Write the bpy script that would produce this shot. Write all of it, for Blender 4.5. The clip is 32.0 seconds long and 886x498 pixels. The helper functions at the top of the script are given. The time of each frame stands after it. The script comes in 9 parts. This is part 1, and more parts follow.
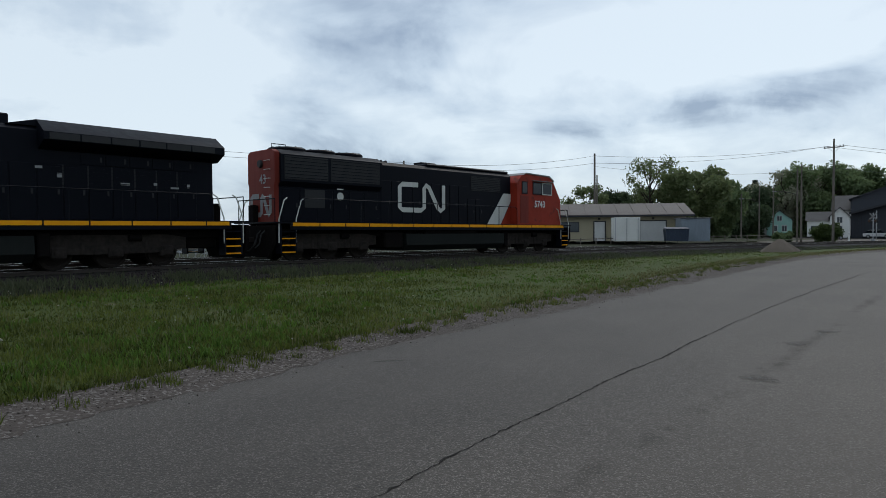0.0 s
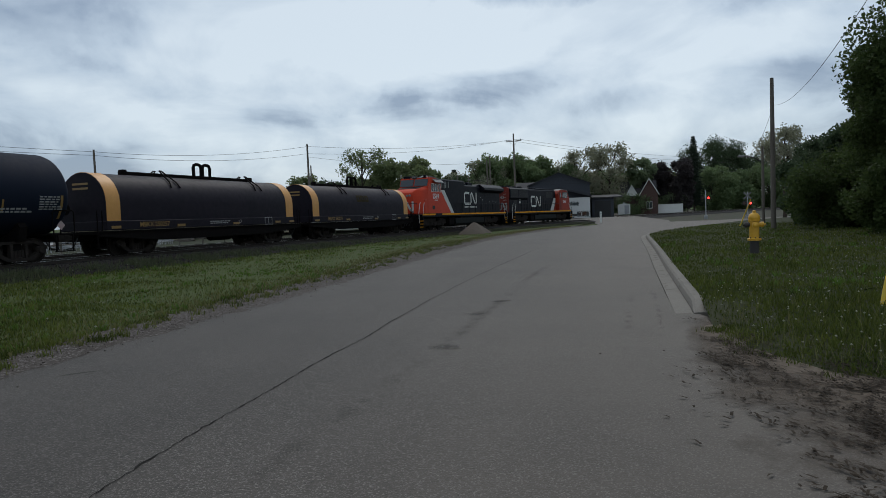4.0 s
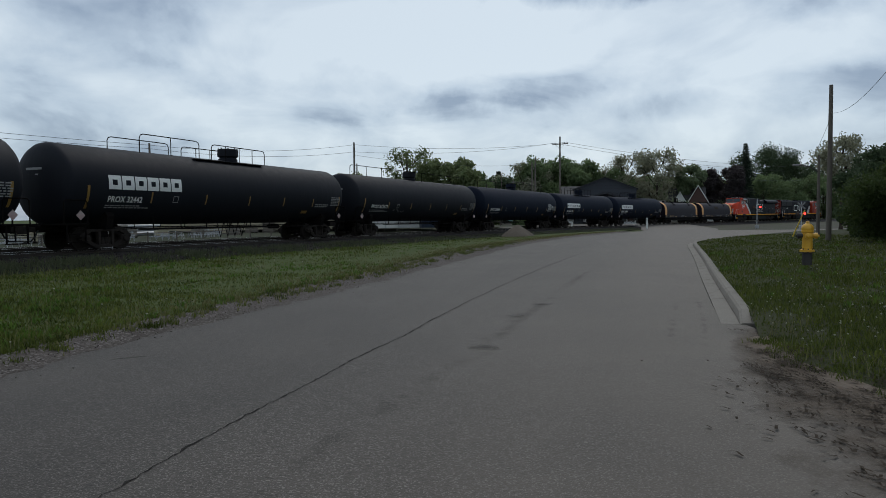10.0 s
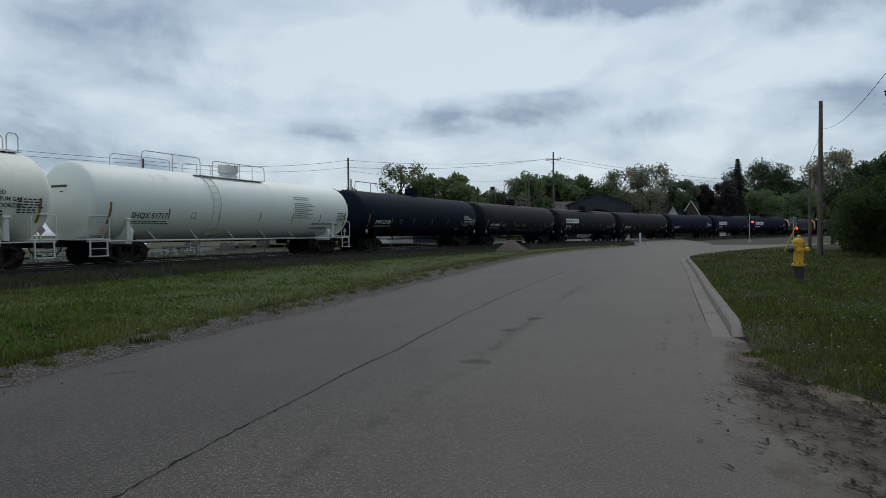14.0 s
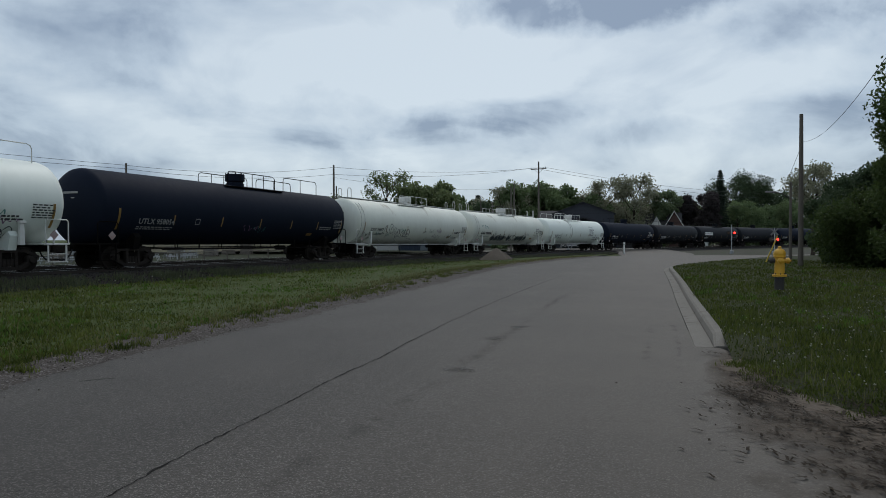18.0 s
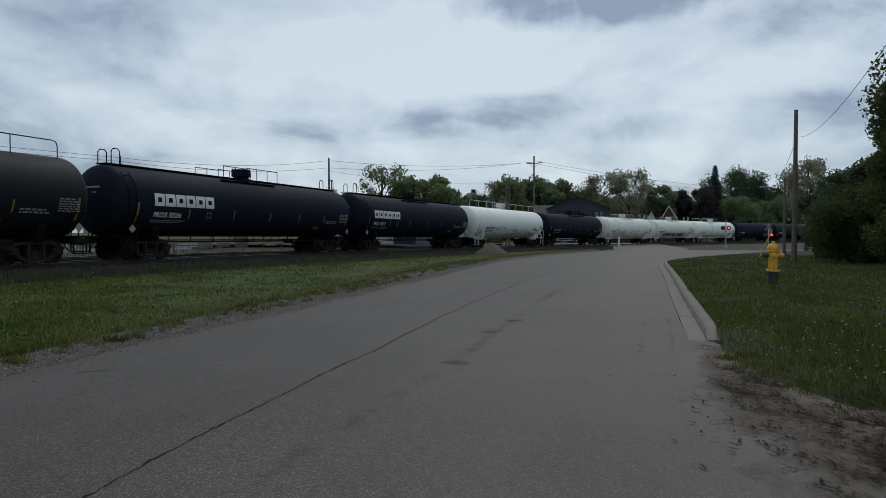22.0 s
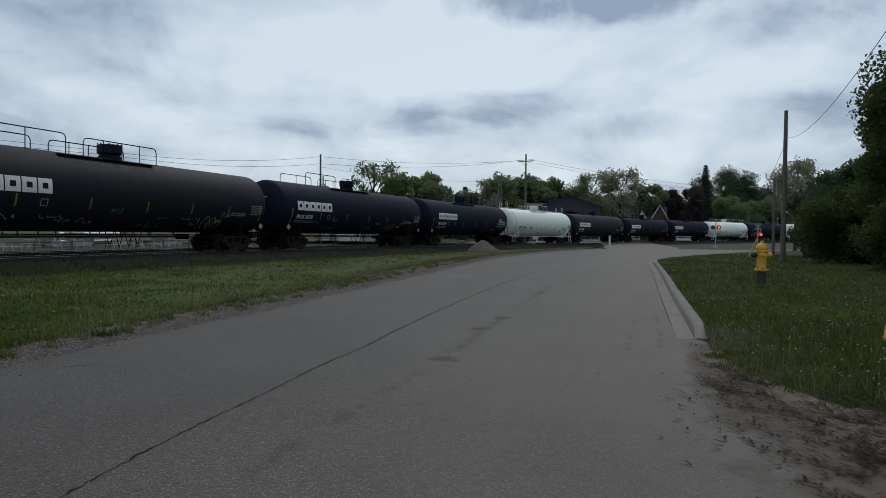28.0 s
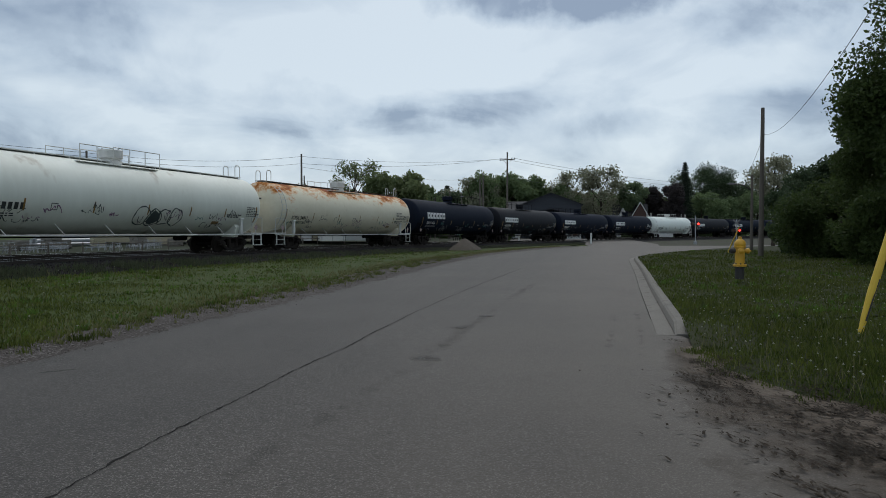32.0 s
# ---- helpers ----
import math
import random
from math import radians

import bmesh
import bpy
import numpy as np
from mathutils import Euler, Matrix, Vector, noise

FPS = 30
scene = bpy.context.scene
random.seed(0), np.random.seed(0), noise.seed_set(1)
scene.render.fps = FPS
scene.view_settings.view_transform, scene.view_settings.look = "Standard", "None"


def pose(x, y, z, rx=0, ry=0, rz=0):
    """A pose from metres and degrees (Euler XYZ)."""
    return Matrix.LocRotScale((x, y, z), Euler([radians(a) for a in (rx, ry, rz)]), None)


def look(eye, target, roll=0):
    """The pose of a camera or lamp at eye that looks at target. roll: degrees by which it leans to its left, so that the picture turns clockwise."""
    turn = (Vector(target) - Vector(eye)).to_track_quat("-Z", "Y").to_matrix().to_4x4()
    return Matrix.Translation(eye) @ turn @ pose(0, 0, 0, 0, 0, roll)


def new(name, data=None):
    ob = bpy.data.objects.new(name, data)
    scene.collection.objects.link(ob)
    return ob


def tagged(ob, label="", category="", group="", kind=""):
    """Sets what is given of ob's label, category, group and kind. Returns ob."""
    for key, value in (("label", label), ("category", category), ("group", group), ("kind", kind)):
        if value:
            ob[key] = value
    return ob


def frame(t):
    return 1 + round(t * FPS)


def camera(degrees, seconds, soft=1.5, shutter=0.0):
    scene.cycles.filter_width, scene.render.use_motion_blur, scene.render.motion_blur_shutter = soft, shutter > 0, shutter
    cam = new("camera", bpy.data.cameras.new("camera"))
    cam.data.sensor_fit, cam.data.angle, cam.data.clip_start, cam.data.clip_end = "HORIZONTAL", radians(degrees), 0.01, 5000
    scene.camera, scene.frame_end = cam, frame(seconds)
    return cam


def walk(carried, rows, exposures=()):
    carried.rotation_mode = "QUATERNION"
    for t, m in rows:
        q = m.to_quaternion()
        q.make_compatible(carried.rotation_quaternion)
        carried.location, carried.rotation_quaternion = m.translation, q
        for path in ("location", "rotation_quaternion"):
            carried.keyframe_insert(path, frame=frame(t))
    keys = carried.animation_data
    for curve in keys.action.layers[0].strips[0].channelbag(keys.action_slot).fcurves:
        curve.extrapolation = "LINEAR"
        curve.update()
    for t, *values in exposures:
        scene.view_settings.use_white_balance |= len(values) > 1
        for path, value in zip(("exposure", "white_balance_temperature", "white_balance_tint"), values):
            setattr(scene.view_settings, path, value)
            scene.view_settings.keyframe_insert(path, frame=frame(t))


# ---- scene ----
cam = camera(67.72, 32.0, soft=0.8)
PATH = [
    (0.0, pose(-0.142, 0.376, 1.600, 88.35, 0.36, 0.00)),
    (0.5, pose(-0.010, 0.283, 1.600, 87.68, 1.69, -5.84)),
    (1.0, pose(0.044, 0.218, 1.609, 88.59, 2.69, -9.74)),
    (1.5, pose(0.051, 0.130, 1.605, 88.66, 2.58, -12.16)),
    (2.0, pose(0.021, 0.090, 1.601, 88.43, 2.51, -14.48)),
    (2.5, pose(0.000, 0.060, 1.614, 88.29, 2.89, -16.28)),
    (3.0, pose(-0.007, 0.035, 1.612, 87.92, 2.78, -18.60)),
    (3.5, pose(-0.003, 0.042, 1.621, 87.56, 2.65, -21.47)),
    (4.0, pose(-0.001, 0.047, 1.622, 86.93, 2.31, -24.10)),
    (4.5, pose(0.014, 0.034, 1.624, 86.85, 2.45, -26.39)),
    (6.5, pose(0.003, 0.003, 1.609, 86.39, 1.45, -30.14)),
    (7.0, pose(0.006, -0.004, 1.613, 86.63, 1.48, -30.14)),
    (7.5, pose(-0.001, -0.001, 1.614, 86.75, 1.46, -29.77)),
    (8.0, pose(-0.016, 0.009, 1.611, 86.98, 1.56, -28.13)),
    (8.5, pose(-0.022, 0.023, 1.617, 87.73, 1.34, -25.11)),
    (9.0, pose(-0.031, 0.015, 1.596, 87.02, 1.12, -22.98)),
    (9.5, pose(-0.019, 0.013, 1.618, 86.85, 1.10, -21.57)),
    (10.0, pose(-0.023, 0.015, 1.613, 87.10, 0.61, -20.36)),
    (10.5, pose(-0.014, 0.006, 1.612, 87.44, 1.15, -19.37)),
    (11.0, pose(-0.025, 0.002, 1.603, 87.62, 0.90, -19.83)),
    (11.5, pose(-0.017, -0.006, 1.604, 87.75, 1.28, -20.39)),
    (12.0, pose(-0.012, -0.003, 1.614, 88.42, 1.12, -19.74)),
    (12.5, pose(-0.006, 0.001, 1.605, 88.37, 0.95, -20.02)),
    (13.0, pose(0.015, 0.015, 1.610, 88.08, 1.21, -20.27)),
    (13.5, pose(0.002, -0.010, 1.597, 88.35, 0.67, -20.66)),
    (14.0, pose(-0.001, -0.002, 1.596, 88.42, 0.67, -20.86)),
    (14.5, pose(0.012, 0.005, 1.599, 88.78, 0.59, -21.11)),
    (16.5, pose(0.011, -0.008, 1.588, 88.92, 0.29, -21.79)),
    (17.0, pose(0.006, -0.002, 1.592, 89.11, 0.39, -22.01)),
    (17.5, pose(0.010, 0.001, 1.593, 89.18, 0.04, -21.95)),
    (18.0, pose(0.008, -0.001, 1.592, 89.11, 0.16, -22.14)),
    (18.5, pose(0.012, -0.007, 1.593, 88.98, -0.32, -21.84)),
    (19.0, pose(0.013, -0.008, 1.585, 88.69, 0.03, -22.32)),
    (19.5, pose(0.018, -0.006, 1.587, 89.08, -0.33, -22.26)),
    (20.0, pose(0.013, -0.002, 1.592, 89.06, -0.46, -22.23)),
    (20.5, pose(0.008, -0.004, 1.587, 89.13, -0.54, -22.01)),
    (21.0, pose(0.010, -0.003, 1.586, 88.61, -0.19, -22.04)),
    (21.5, pose(0.014, 0.002, 1.585, 88.48, -0.08, -22.23)),
    (22.0, pose(-0.002, -0.018, 1.581, 88.60, -0.06, -22.56)),
    (22.5, pose(0.002, -0.017, 1.576, 88.41, -0.13, -22.56)),
    (23.0, pose(-0.007, -0.018, 1.575, 88.06, -0.22, -22.30)),
    (23.5, pose(0.007, -0.014, 1.579, 88.08, -0.20, -22.42)),
    (24.0, pose(0.014, -0.015, 1.576, 88.36, -0.25, -22.77)),
    (24.5, pose(0.012, -0.020, 1.581, 88.03, -0.26, -23.36)),
    (25.0, pose(0.010, -0.019, 1.572, 88.25, -0.23, -22.95)),
    (25.5, pose(0.013, -0.024, 1.573, 88.20, -0.14, -23.22)),
    (27.5, pose(0.011, -0.014, 1.574, 88.27, -0.56, -23.21)),
    (28.0, pose(0.007, -0.035, 1.576, 88.36, -0.54, -23.29)),
    (28.5, pose(-0.008, -0.042, 1.576, 88.25, -0.48, -23.42)),
    (29.0, pose(0.007, -0.035, 1.582, 88.86, -0.75, -23.80)),
    (29.5, pose(0.010, -0.033, 1.576, 88.77, -0.82, -23.20)),
    (30.0, pose(0.025, -0.043, 1.581, 88.23, -0.33, -23.79)),
    (30.5, pose(0.014, -0.024, 1.579, 88.22, -0.42, -24.29)),
    (31.0, pose(0.029, -0.037, 1.579, 88.28, -0.47, -24.29)),
    (31.5, pose(0.030, -0.038, 1.579, 88.16, -0.24, -24.41)),
    (32.0, pose(0.032, -0.038, 1.582, 88.27, 0.03, -24.81)),
]
walk(cam, PATH, exposures=[(0, 0.18), (1, 0.08), (2, 0.0), (4.5, 0.03), (7, 0.2), (8, 0.13), (10, 0.0), (14, -0.04), (18, -0.07), (22, -0.07), (26, -0.03), (32, 0.0)])

# ---- daylight: an overcast sky with soft clouds, and a weak wide sun ----
SUN_AZ, SUN_EL = 35.0, 52.0


def make_world():
    w = bpy.data.worlds.new("overcast_sky")
    scene.world = w
    w.use_nodes = True
    nt = w.node_tree
    nt.nodes.clear()
    n, l = nt.nodes.new, nt.links.new
    out = n("ShaderNodeOutputWorld")
    mix = n("ShaderNodeMixShader")
    sky = n("ShaderNodeTexSky")
    sky.sky_type, sky.sun_disc = 'NISHITA', False
    sky.sun_elevation, sky.sun_rotation = radians(SUN_EL), radians(SUN_AZ)
    b1, b2 = n("ShaderNodeBackground"), n("ShaderNodeBackground")
    b1.inputs["Strength"].default_value = 0.12
    l(sky.outputs[0], b1.inputs["Color"])
    tc = n("ShaderNodeTexCoord")
    sep = n("ShaderNodeSeparateXYZ")
    l(tc.outputs["Generated"], sep.inputs[0])
    up = n("ShaderNodeMath")
    up.operation = 'MAXIMUM'
    l(sep.outputs["Z"], up.inputs[0])
    up.inputs[1].default_value = 0.0
    add = n("ShaderNodeMath")
    add.operation = 'ADD'
    l(up.outputs[0], add.inputs[0])
    add.inputs[1].default_value = 0.34
    dx, dy = n("ShaderNodeMath"), n("ShaderNodeMath")
    for d, ax in ((dx, "X"), (dy, "Y")):
        d.operation = 'DIVIDE'
        l(sep.outputs[ax], d.inputs[0])
        l(add.outputs[0], d.inputs[1])
    flat = n("ShaderNodeCombineXYZ")
    l(dx.outputs[0], flat.inputs[0])
    l(dy.outputs[0], flat.inputs[1])
    flat.inputs[2].default_value = 5.2
    big, fine = n("ShaderNodeTexNoise"), n("ShaderNodeTexNoise")
    for tx, sc, de, di in ((big, 0.8, 4.0, 0.6), (fine, 2.6, 6.0, 0.4)):
        l(flat.outputs[0], tx.inputs["Vector"])
        tx.inputs["Scale"].default_value, tx.inputs["Detail"].default_value = sc, de
        tx.inputs["Roughness"].default_value, tx.inputs["Distortion"].default_value = 0.55, di
    ramp = n("ShaderNodeValToRGB")
    e = ramp.color_ramp.elements
    e[0].position, e[0].color = 0.39, (0.295, 0.385, 0.515, 1)
    e[1].position, e[1].color = 0.58, (0.817, 0.927, 1.012, 1)
    k = e.new(0.48)
    k.color = (0.59, 0.708, 0.83, 1)
    m = n("ShaderNodeMath")
    m.operation = 'MULTIPLY_ADD'
    l(fine.outputs["Fac"], m.inputs[0])
    m.inputs[1].default_value = 0.45
    m2 = n("ShaderNodeMath")
    m2.operation = 'MULTIPLY'
    l(big.outputs["Fac"], m2.inputs[0])
    m2.inputs[1].default_value = 0.575
    l(m2.outputs[0], m.inputs[2])

    # darker cloud bellies over the far end of the line, with ragged edges
    def op(kind, a, b=None, c=None):
        x = n("ShaderNodeMath")
        x.operation = kind
        for sock, v in zip(x.inputs, (a, b, c)):
            if v is None:
                continue
            if isinstance(v, (int, float)):
                sock.default_value = v
            else:
                l(v, sock)
        return x.outputs[0]

    rag = n("ShaderNodeTexNoise")
    l(tc.outputs["Generated"], rag.inputs["Vector"])
    rag.inputs["Scale"].default_value, rag.inputs["Detail"].default_value, rag.inputs["Roughness"].default_value = 11.0, 8.0, 0.60
    wob = op('MULTIPLY_ADD', rag.outputs["Fac"], 2.2, -1.0)
    az = op('ARCTAN2', sep.outputs["X"], sep.outputs["Y"])
    el = op('ARCSINE', sep.outputs["Z"])
    total = m.outputs[0]
    for a0, e0, wa, we, depth in ((22.6, 9.3, 7.0, 1.5, 0.075), (27.0, 10.2, 8.0, 1.7, 0.05), (32.0, 11.0, 6.0, 1.4, 0.035), (27.5, 13.2, 7.5, 1.7, -0.10), (35.0, 19.0, 12.0, 2.6, 0.2), (50.5, 15.8, 6.5, 2.0, 0.08),
                                  (39.5, 8.6, 6.0, 1.3, 0.065), (53.0, 9.0, 9.0, 2.0, 0.06), (12.0, 8.6, 5.0, 1.2, 0.04), (28.0, 8.0, 34.0, 5.5, 0.035), (2.0, 8.5, 22.0, 5.0, 0.035), (-6.0, 14.5, 8.0, 3.0, 0.06), (-29.0, 16.5, 10.0, 4.0, 0.09), (8.0, 21.5, 8.0, 2.0, 0.07),
                                  (62.0, 17.0, 12.0, 4.0, 0.08), (90.0, 26.0, 25.0, 7.0, 0.07), (-75.0, 24.0, 24.0, 6.0, 0.08), (160.0, 22.0, 35.0, 7.0, 0.07)):
        u = op('MULTIPLY', op('SUBTRACT', az, radians(a0)), 1 / radians(wa))
        v = op('MULTIPLY', op('SUBTRACT', el, radians(e0)), 1 / radians(we))
        q = op('ADD', op('MULTIPLY', u, u), op('MULTIPLY', v, v))
        soft = op('MAXIMUM', op('SUBTRACT', op('ADD', 1.0, wob), q), 0.0)
        total = op('MULTIPLY_ADD', op('MINIMUM', soft, 1.0), -depth, total)
    l(total, ramp.inputs[0])
    l(ramp.outputs[0], b2.inputs["Color"])
    b2.inputs["Strength"].default_value = 0.82
    mix.inputs[0].default_value = 0.86
    l(b1.outputs[0], mix.inputs[1])
    l(b2.outputs[0], mix.inputs[2])
    l(mix.outputs[0], out.inputs[0])


def make_sun():
    d = bpy.data.lights.new("sun", 'SUN')
    d.energy, d.angle, d.color = 1.15, radians(25), (1.0, 0.97, 0.92)
    ob = new("sun", d)
    a, el = radians(SUN_AZ), radians(SUN_EL)
    way = Vector((math.sin(a) * math.cos(el), math.cos(a) * math.cos(el), math.sin(el)))
    ob.matrix_world = look(way * 300, (0, 0, 0))


make_world()
make_sun()

# ---- materials ----
def surface(name, base, other=None, rough=0.7, metal=0.0, grain=8.0, stain=0.6, bump=0.15, amount=0.5, streak=False,
            speck=0.0, speck_colour=(0.5, 0.5, 0.5), coat=0.0, gloss=0.5, along=None, random_tint=0.0, dirt=None, dirt_at=0.55):
    """Two scales of variation between two colours, fine relief, optional streaks, specks and dirt blotches."""
    m = bpy.data.materials.new(name)
    m.use_nodes = True
    nt = m.node_tree
    n, l = nt.nodes.new, nt.links.new
    b = nt.nodes["Principled BSDF"]
    b.inputs["Roughness"].default_value, b.inputs["Metallic"].default_value = rough, metal
    b.inputs["Coat Weight"].default_value = coat
    b.inputs["Specular IOR Level"].default_value = gloss
    other = other or tuple(c * 0.7 for c in base)
    tc = n("ShaderNodeTexCoord")
    mp = n("ShaderNodeMapping")
    l(tc.outputs["Object"], mp.inputs[0])
    if streak:
        mp.inputs["Scale"].default_value = (1.0, 1.0, 0.12)

    def tex(scale, detail=5.0):
        t = n("ShaderNodeTexNoise")
        l(mp.outputs[0], t.inputs["Vector"])
        t.inputs["Scale"].default_value, t.inputs["Detail"].default_value = scale, detail
        return t

    def ramp(src, lo, hi):
        r = n("ShaderNodeMapRange")
        l(src, r.inputs["Value"])
        r.inputs["From Min"].default_value, r.inputs["From Max"].default_value = lo, hi
        return r.outputs[0]

    def mixed(fac, a, bcol):
        x = n("ShaderNodeMix")
        x.data_type = 'RGBA'
        l(fac, x.inputs[0])
        for sock, v in ((x.inputs[6], a), (x.inputs[7], bcol)):
            if isinstance(v, tuple):
                sock.default_value = (*v, 1)
            else:
                l(v, sock)
        return x.outputs[2]

    t1, t2 = tex(stain), tex(grain)
    if along is not None:
        turn = n("ShaderNodeMapping")
        turn.inputs["Rotation"].default_value = (0, 0, radians(along))
        wide = n("ShaderNodeMapping")
        wide.inputs["Scale"].default_value = (5.0, 0.35, 1.0)
        l(tc.outputs["Object"], turn.inputs[0])
        l(turn.outputs[0], wide.inputs[0])
        l(wide.outputs[0], t1.inputs["Vector"])
    s = n("ShaderNodeMath")
    s.operation = 'MULTIPLY_ADD'
    l(t1.outputs["Fac"], s.inputs[0])
    s.inputs[1].default_value = 0.6
    h = n("ShaderNodeMath")
    h.operation = 'MULTIPLY'
    l(t2.outputs["Fac"], h.inputs[0])
    h.inputs[1].default_value = 0.4
    l(h.outputs[0], s.inputs[2])
    col = mixed(ramp(s.outputs[0], 0.5 - 0.25 / max(amount, 0.05) * 0.5, 0.5 + 0.25 / max(amount, 0.05) * 0.5), base, other)
    if speck:
        v = n("ShaderNodeTexVoronoi")
        l(tc.outputs["Object"], v.inputs["Vector"])
        v.inputs["Scale"].default_value = speck
        pick = n("ShaderNodeSeparateColor")
        l(v.outputs["Color"], pick.inputs[0])
        col = mixed(ramp(pick.outputs[0], 0.72, 1.0), col, speck_colour)
    if dirt:
        d = tex(stain * 2.3, 7.0)
        col = mixed(ramp(d.outputs["Fac"], dirt_at, dirt_at + 0.1), col, dirt)
    if random_tint:
        oi = n("ShaderNodeObjectInfo")
        hsv = n("ShaderNodeHueSaturation")
        l(col, hsv.inputs["Color"])
        r = n("ShaderNodeMapRange")
        l(oi.outputs["Random"], r.inputs["Value"])
        r.inputs["To Min"].default_value, r.inputs["To Max"].default_value = 1 - random_tint, 1 + random_tint
        l(r.outputs[0], hsv.inputs["Value"])
        col = hsv.outputs[0]
    l(col, b.inputs["Base Color"])
    rr = n("ShaderNodeMapRange")
    l(t2.outputs["Fac"], rr.inputs["Value"])
    rr.inputs["To Min"].default_value, rr.inputs["To Max"].default_value = max(rough - 0.12, 0.02), min(rough + 0.12, 1.0)
    l(rr.outputs[0], b.inputs["Roughness"])
    if bump:
        bp = n("ShaderNodeBump")
        bp.inputs["Strength"].default_value, bp.inputs["Distance"].default_value = bump, 0.02
        l(t2.outputs["Fac"], bp.inputs["Height"])
        l(bp.outputs[0], b.inputs["Normal"])
    return m


def glow(name, colour, strength):
    m = bpy.data.materials.new(name)
    m.use_nodes = True
    b = m.node_tree.nodes["Principled BSDF"]
    b.inputs["Base Color"].default_value = (*colour, 1)
    b.inputs["Emission Color"].default_value = (*colour, 1)
    b.inputs["Emission Strength"].default_value = strength
    return m


def leafage(name, a, bcol, rough=0.6, patch=0.7, mottle=0.0):
    """Leaves: each clump and leaf a little different, some light through them."""
    m = bpy.data.materials.new(name)
    m.use_nodes = True
    nt = m.node_tree
    n, l = nt.nodes.new, nt.links.new
    b = nt.nodes["Principled BSDF"]
    g = n("ShaderNodeNewGeometry")
    tc = n("ShaderNodeTexCoord")
    t = n("ShaderNodeTexNoise")
    l(tc.outputs["Object"], t.inputs["Vector"])
    t.inputs["Scale"].default_value = patch
    t.inputs["Detail"].default_value = 6.0
    s = n("ShaderNodeMath")
    s.operation = 'MULTIPLY_ADD'
    l(g.outputs["Random Per Island"], s.inputs[0])
    s.inputs[1].default_value = 0.55
    h = n("ShaderNodeMath")
    h.operation = 'MULTIPLY_ADD'
    l(t.outputs["Fac"], h.inputs[0])
    h.inputs[1].default_value, h.inputs[2].default_value = 0.5 + 2 * mottle, -mottle
    l(h.outputs[0], s.inputs[2])
    x = n("ShaderNodeMix")
    x.data_type = 'RGBA'
    l(s.outputs[0], x.inputs[0])
    x.inputs[6].default_value, x.inputs[7].default_value = (*a, 1), (*bcol, 1)
    l(x.outputs[2], b.inputs["Base Color"])
    b.inputs["Roughness"].default_value = rough
    b.inputs["Specular IOR Level"].default_value = 0.15
    tr = n("ShaderNodeBsdfTranslucent")
    l(x.outputs[2], tr.inputs["Color"])
    ms = n("ShaderNodeMixShader")
    ms.inputs[0].default_value = 0.42
    l(b.outputs[0], ms.inputs[1])
    l(tr.outputs[0], ms.inputs[2])
    l(ms.outputs[0], nt.nodes["Material Output"].inputs["Surface"])
    return m


def glassy(name, tint=(0.05, 0.06, 0.07)):
    m = bpy.data.materials.new(name)
    m.use_nodes = True
    b = m.node_tree.nodes["Principled BSDF"]
    b.inputs["Base Color"].default_value = (*tint, 1)
    b.inputs["Roughness"].default_value = 0.06
    b.inputs["Specular IOR Level"].default_value = 0.35
    return m


ASPHALT = surface("asphalt", (0.0375, 0.0312, 0.0262), (0.0545, 0.0460, 0.0390), 0.76, grain=45, stain=0.22, bump=0.35, amount=0.8,
                  speck=105, speck_colour=(0.150, 0.134, 0.119), gloss=0.36, along=36)


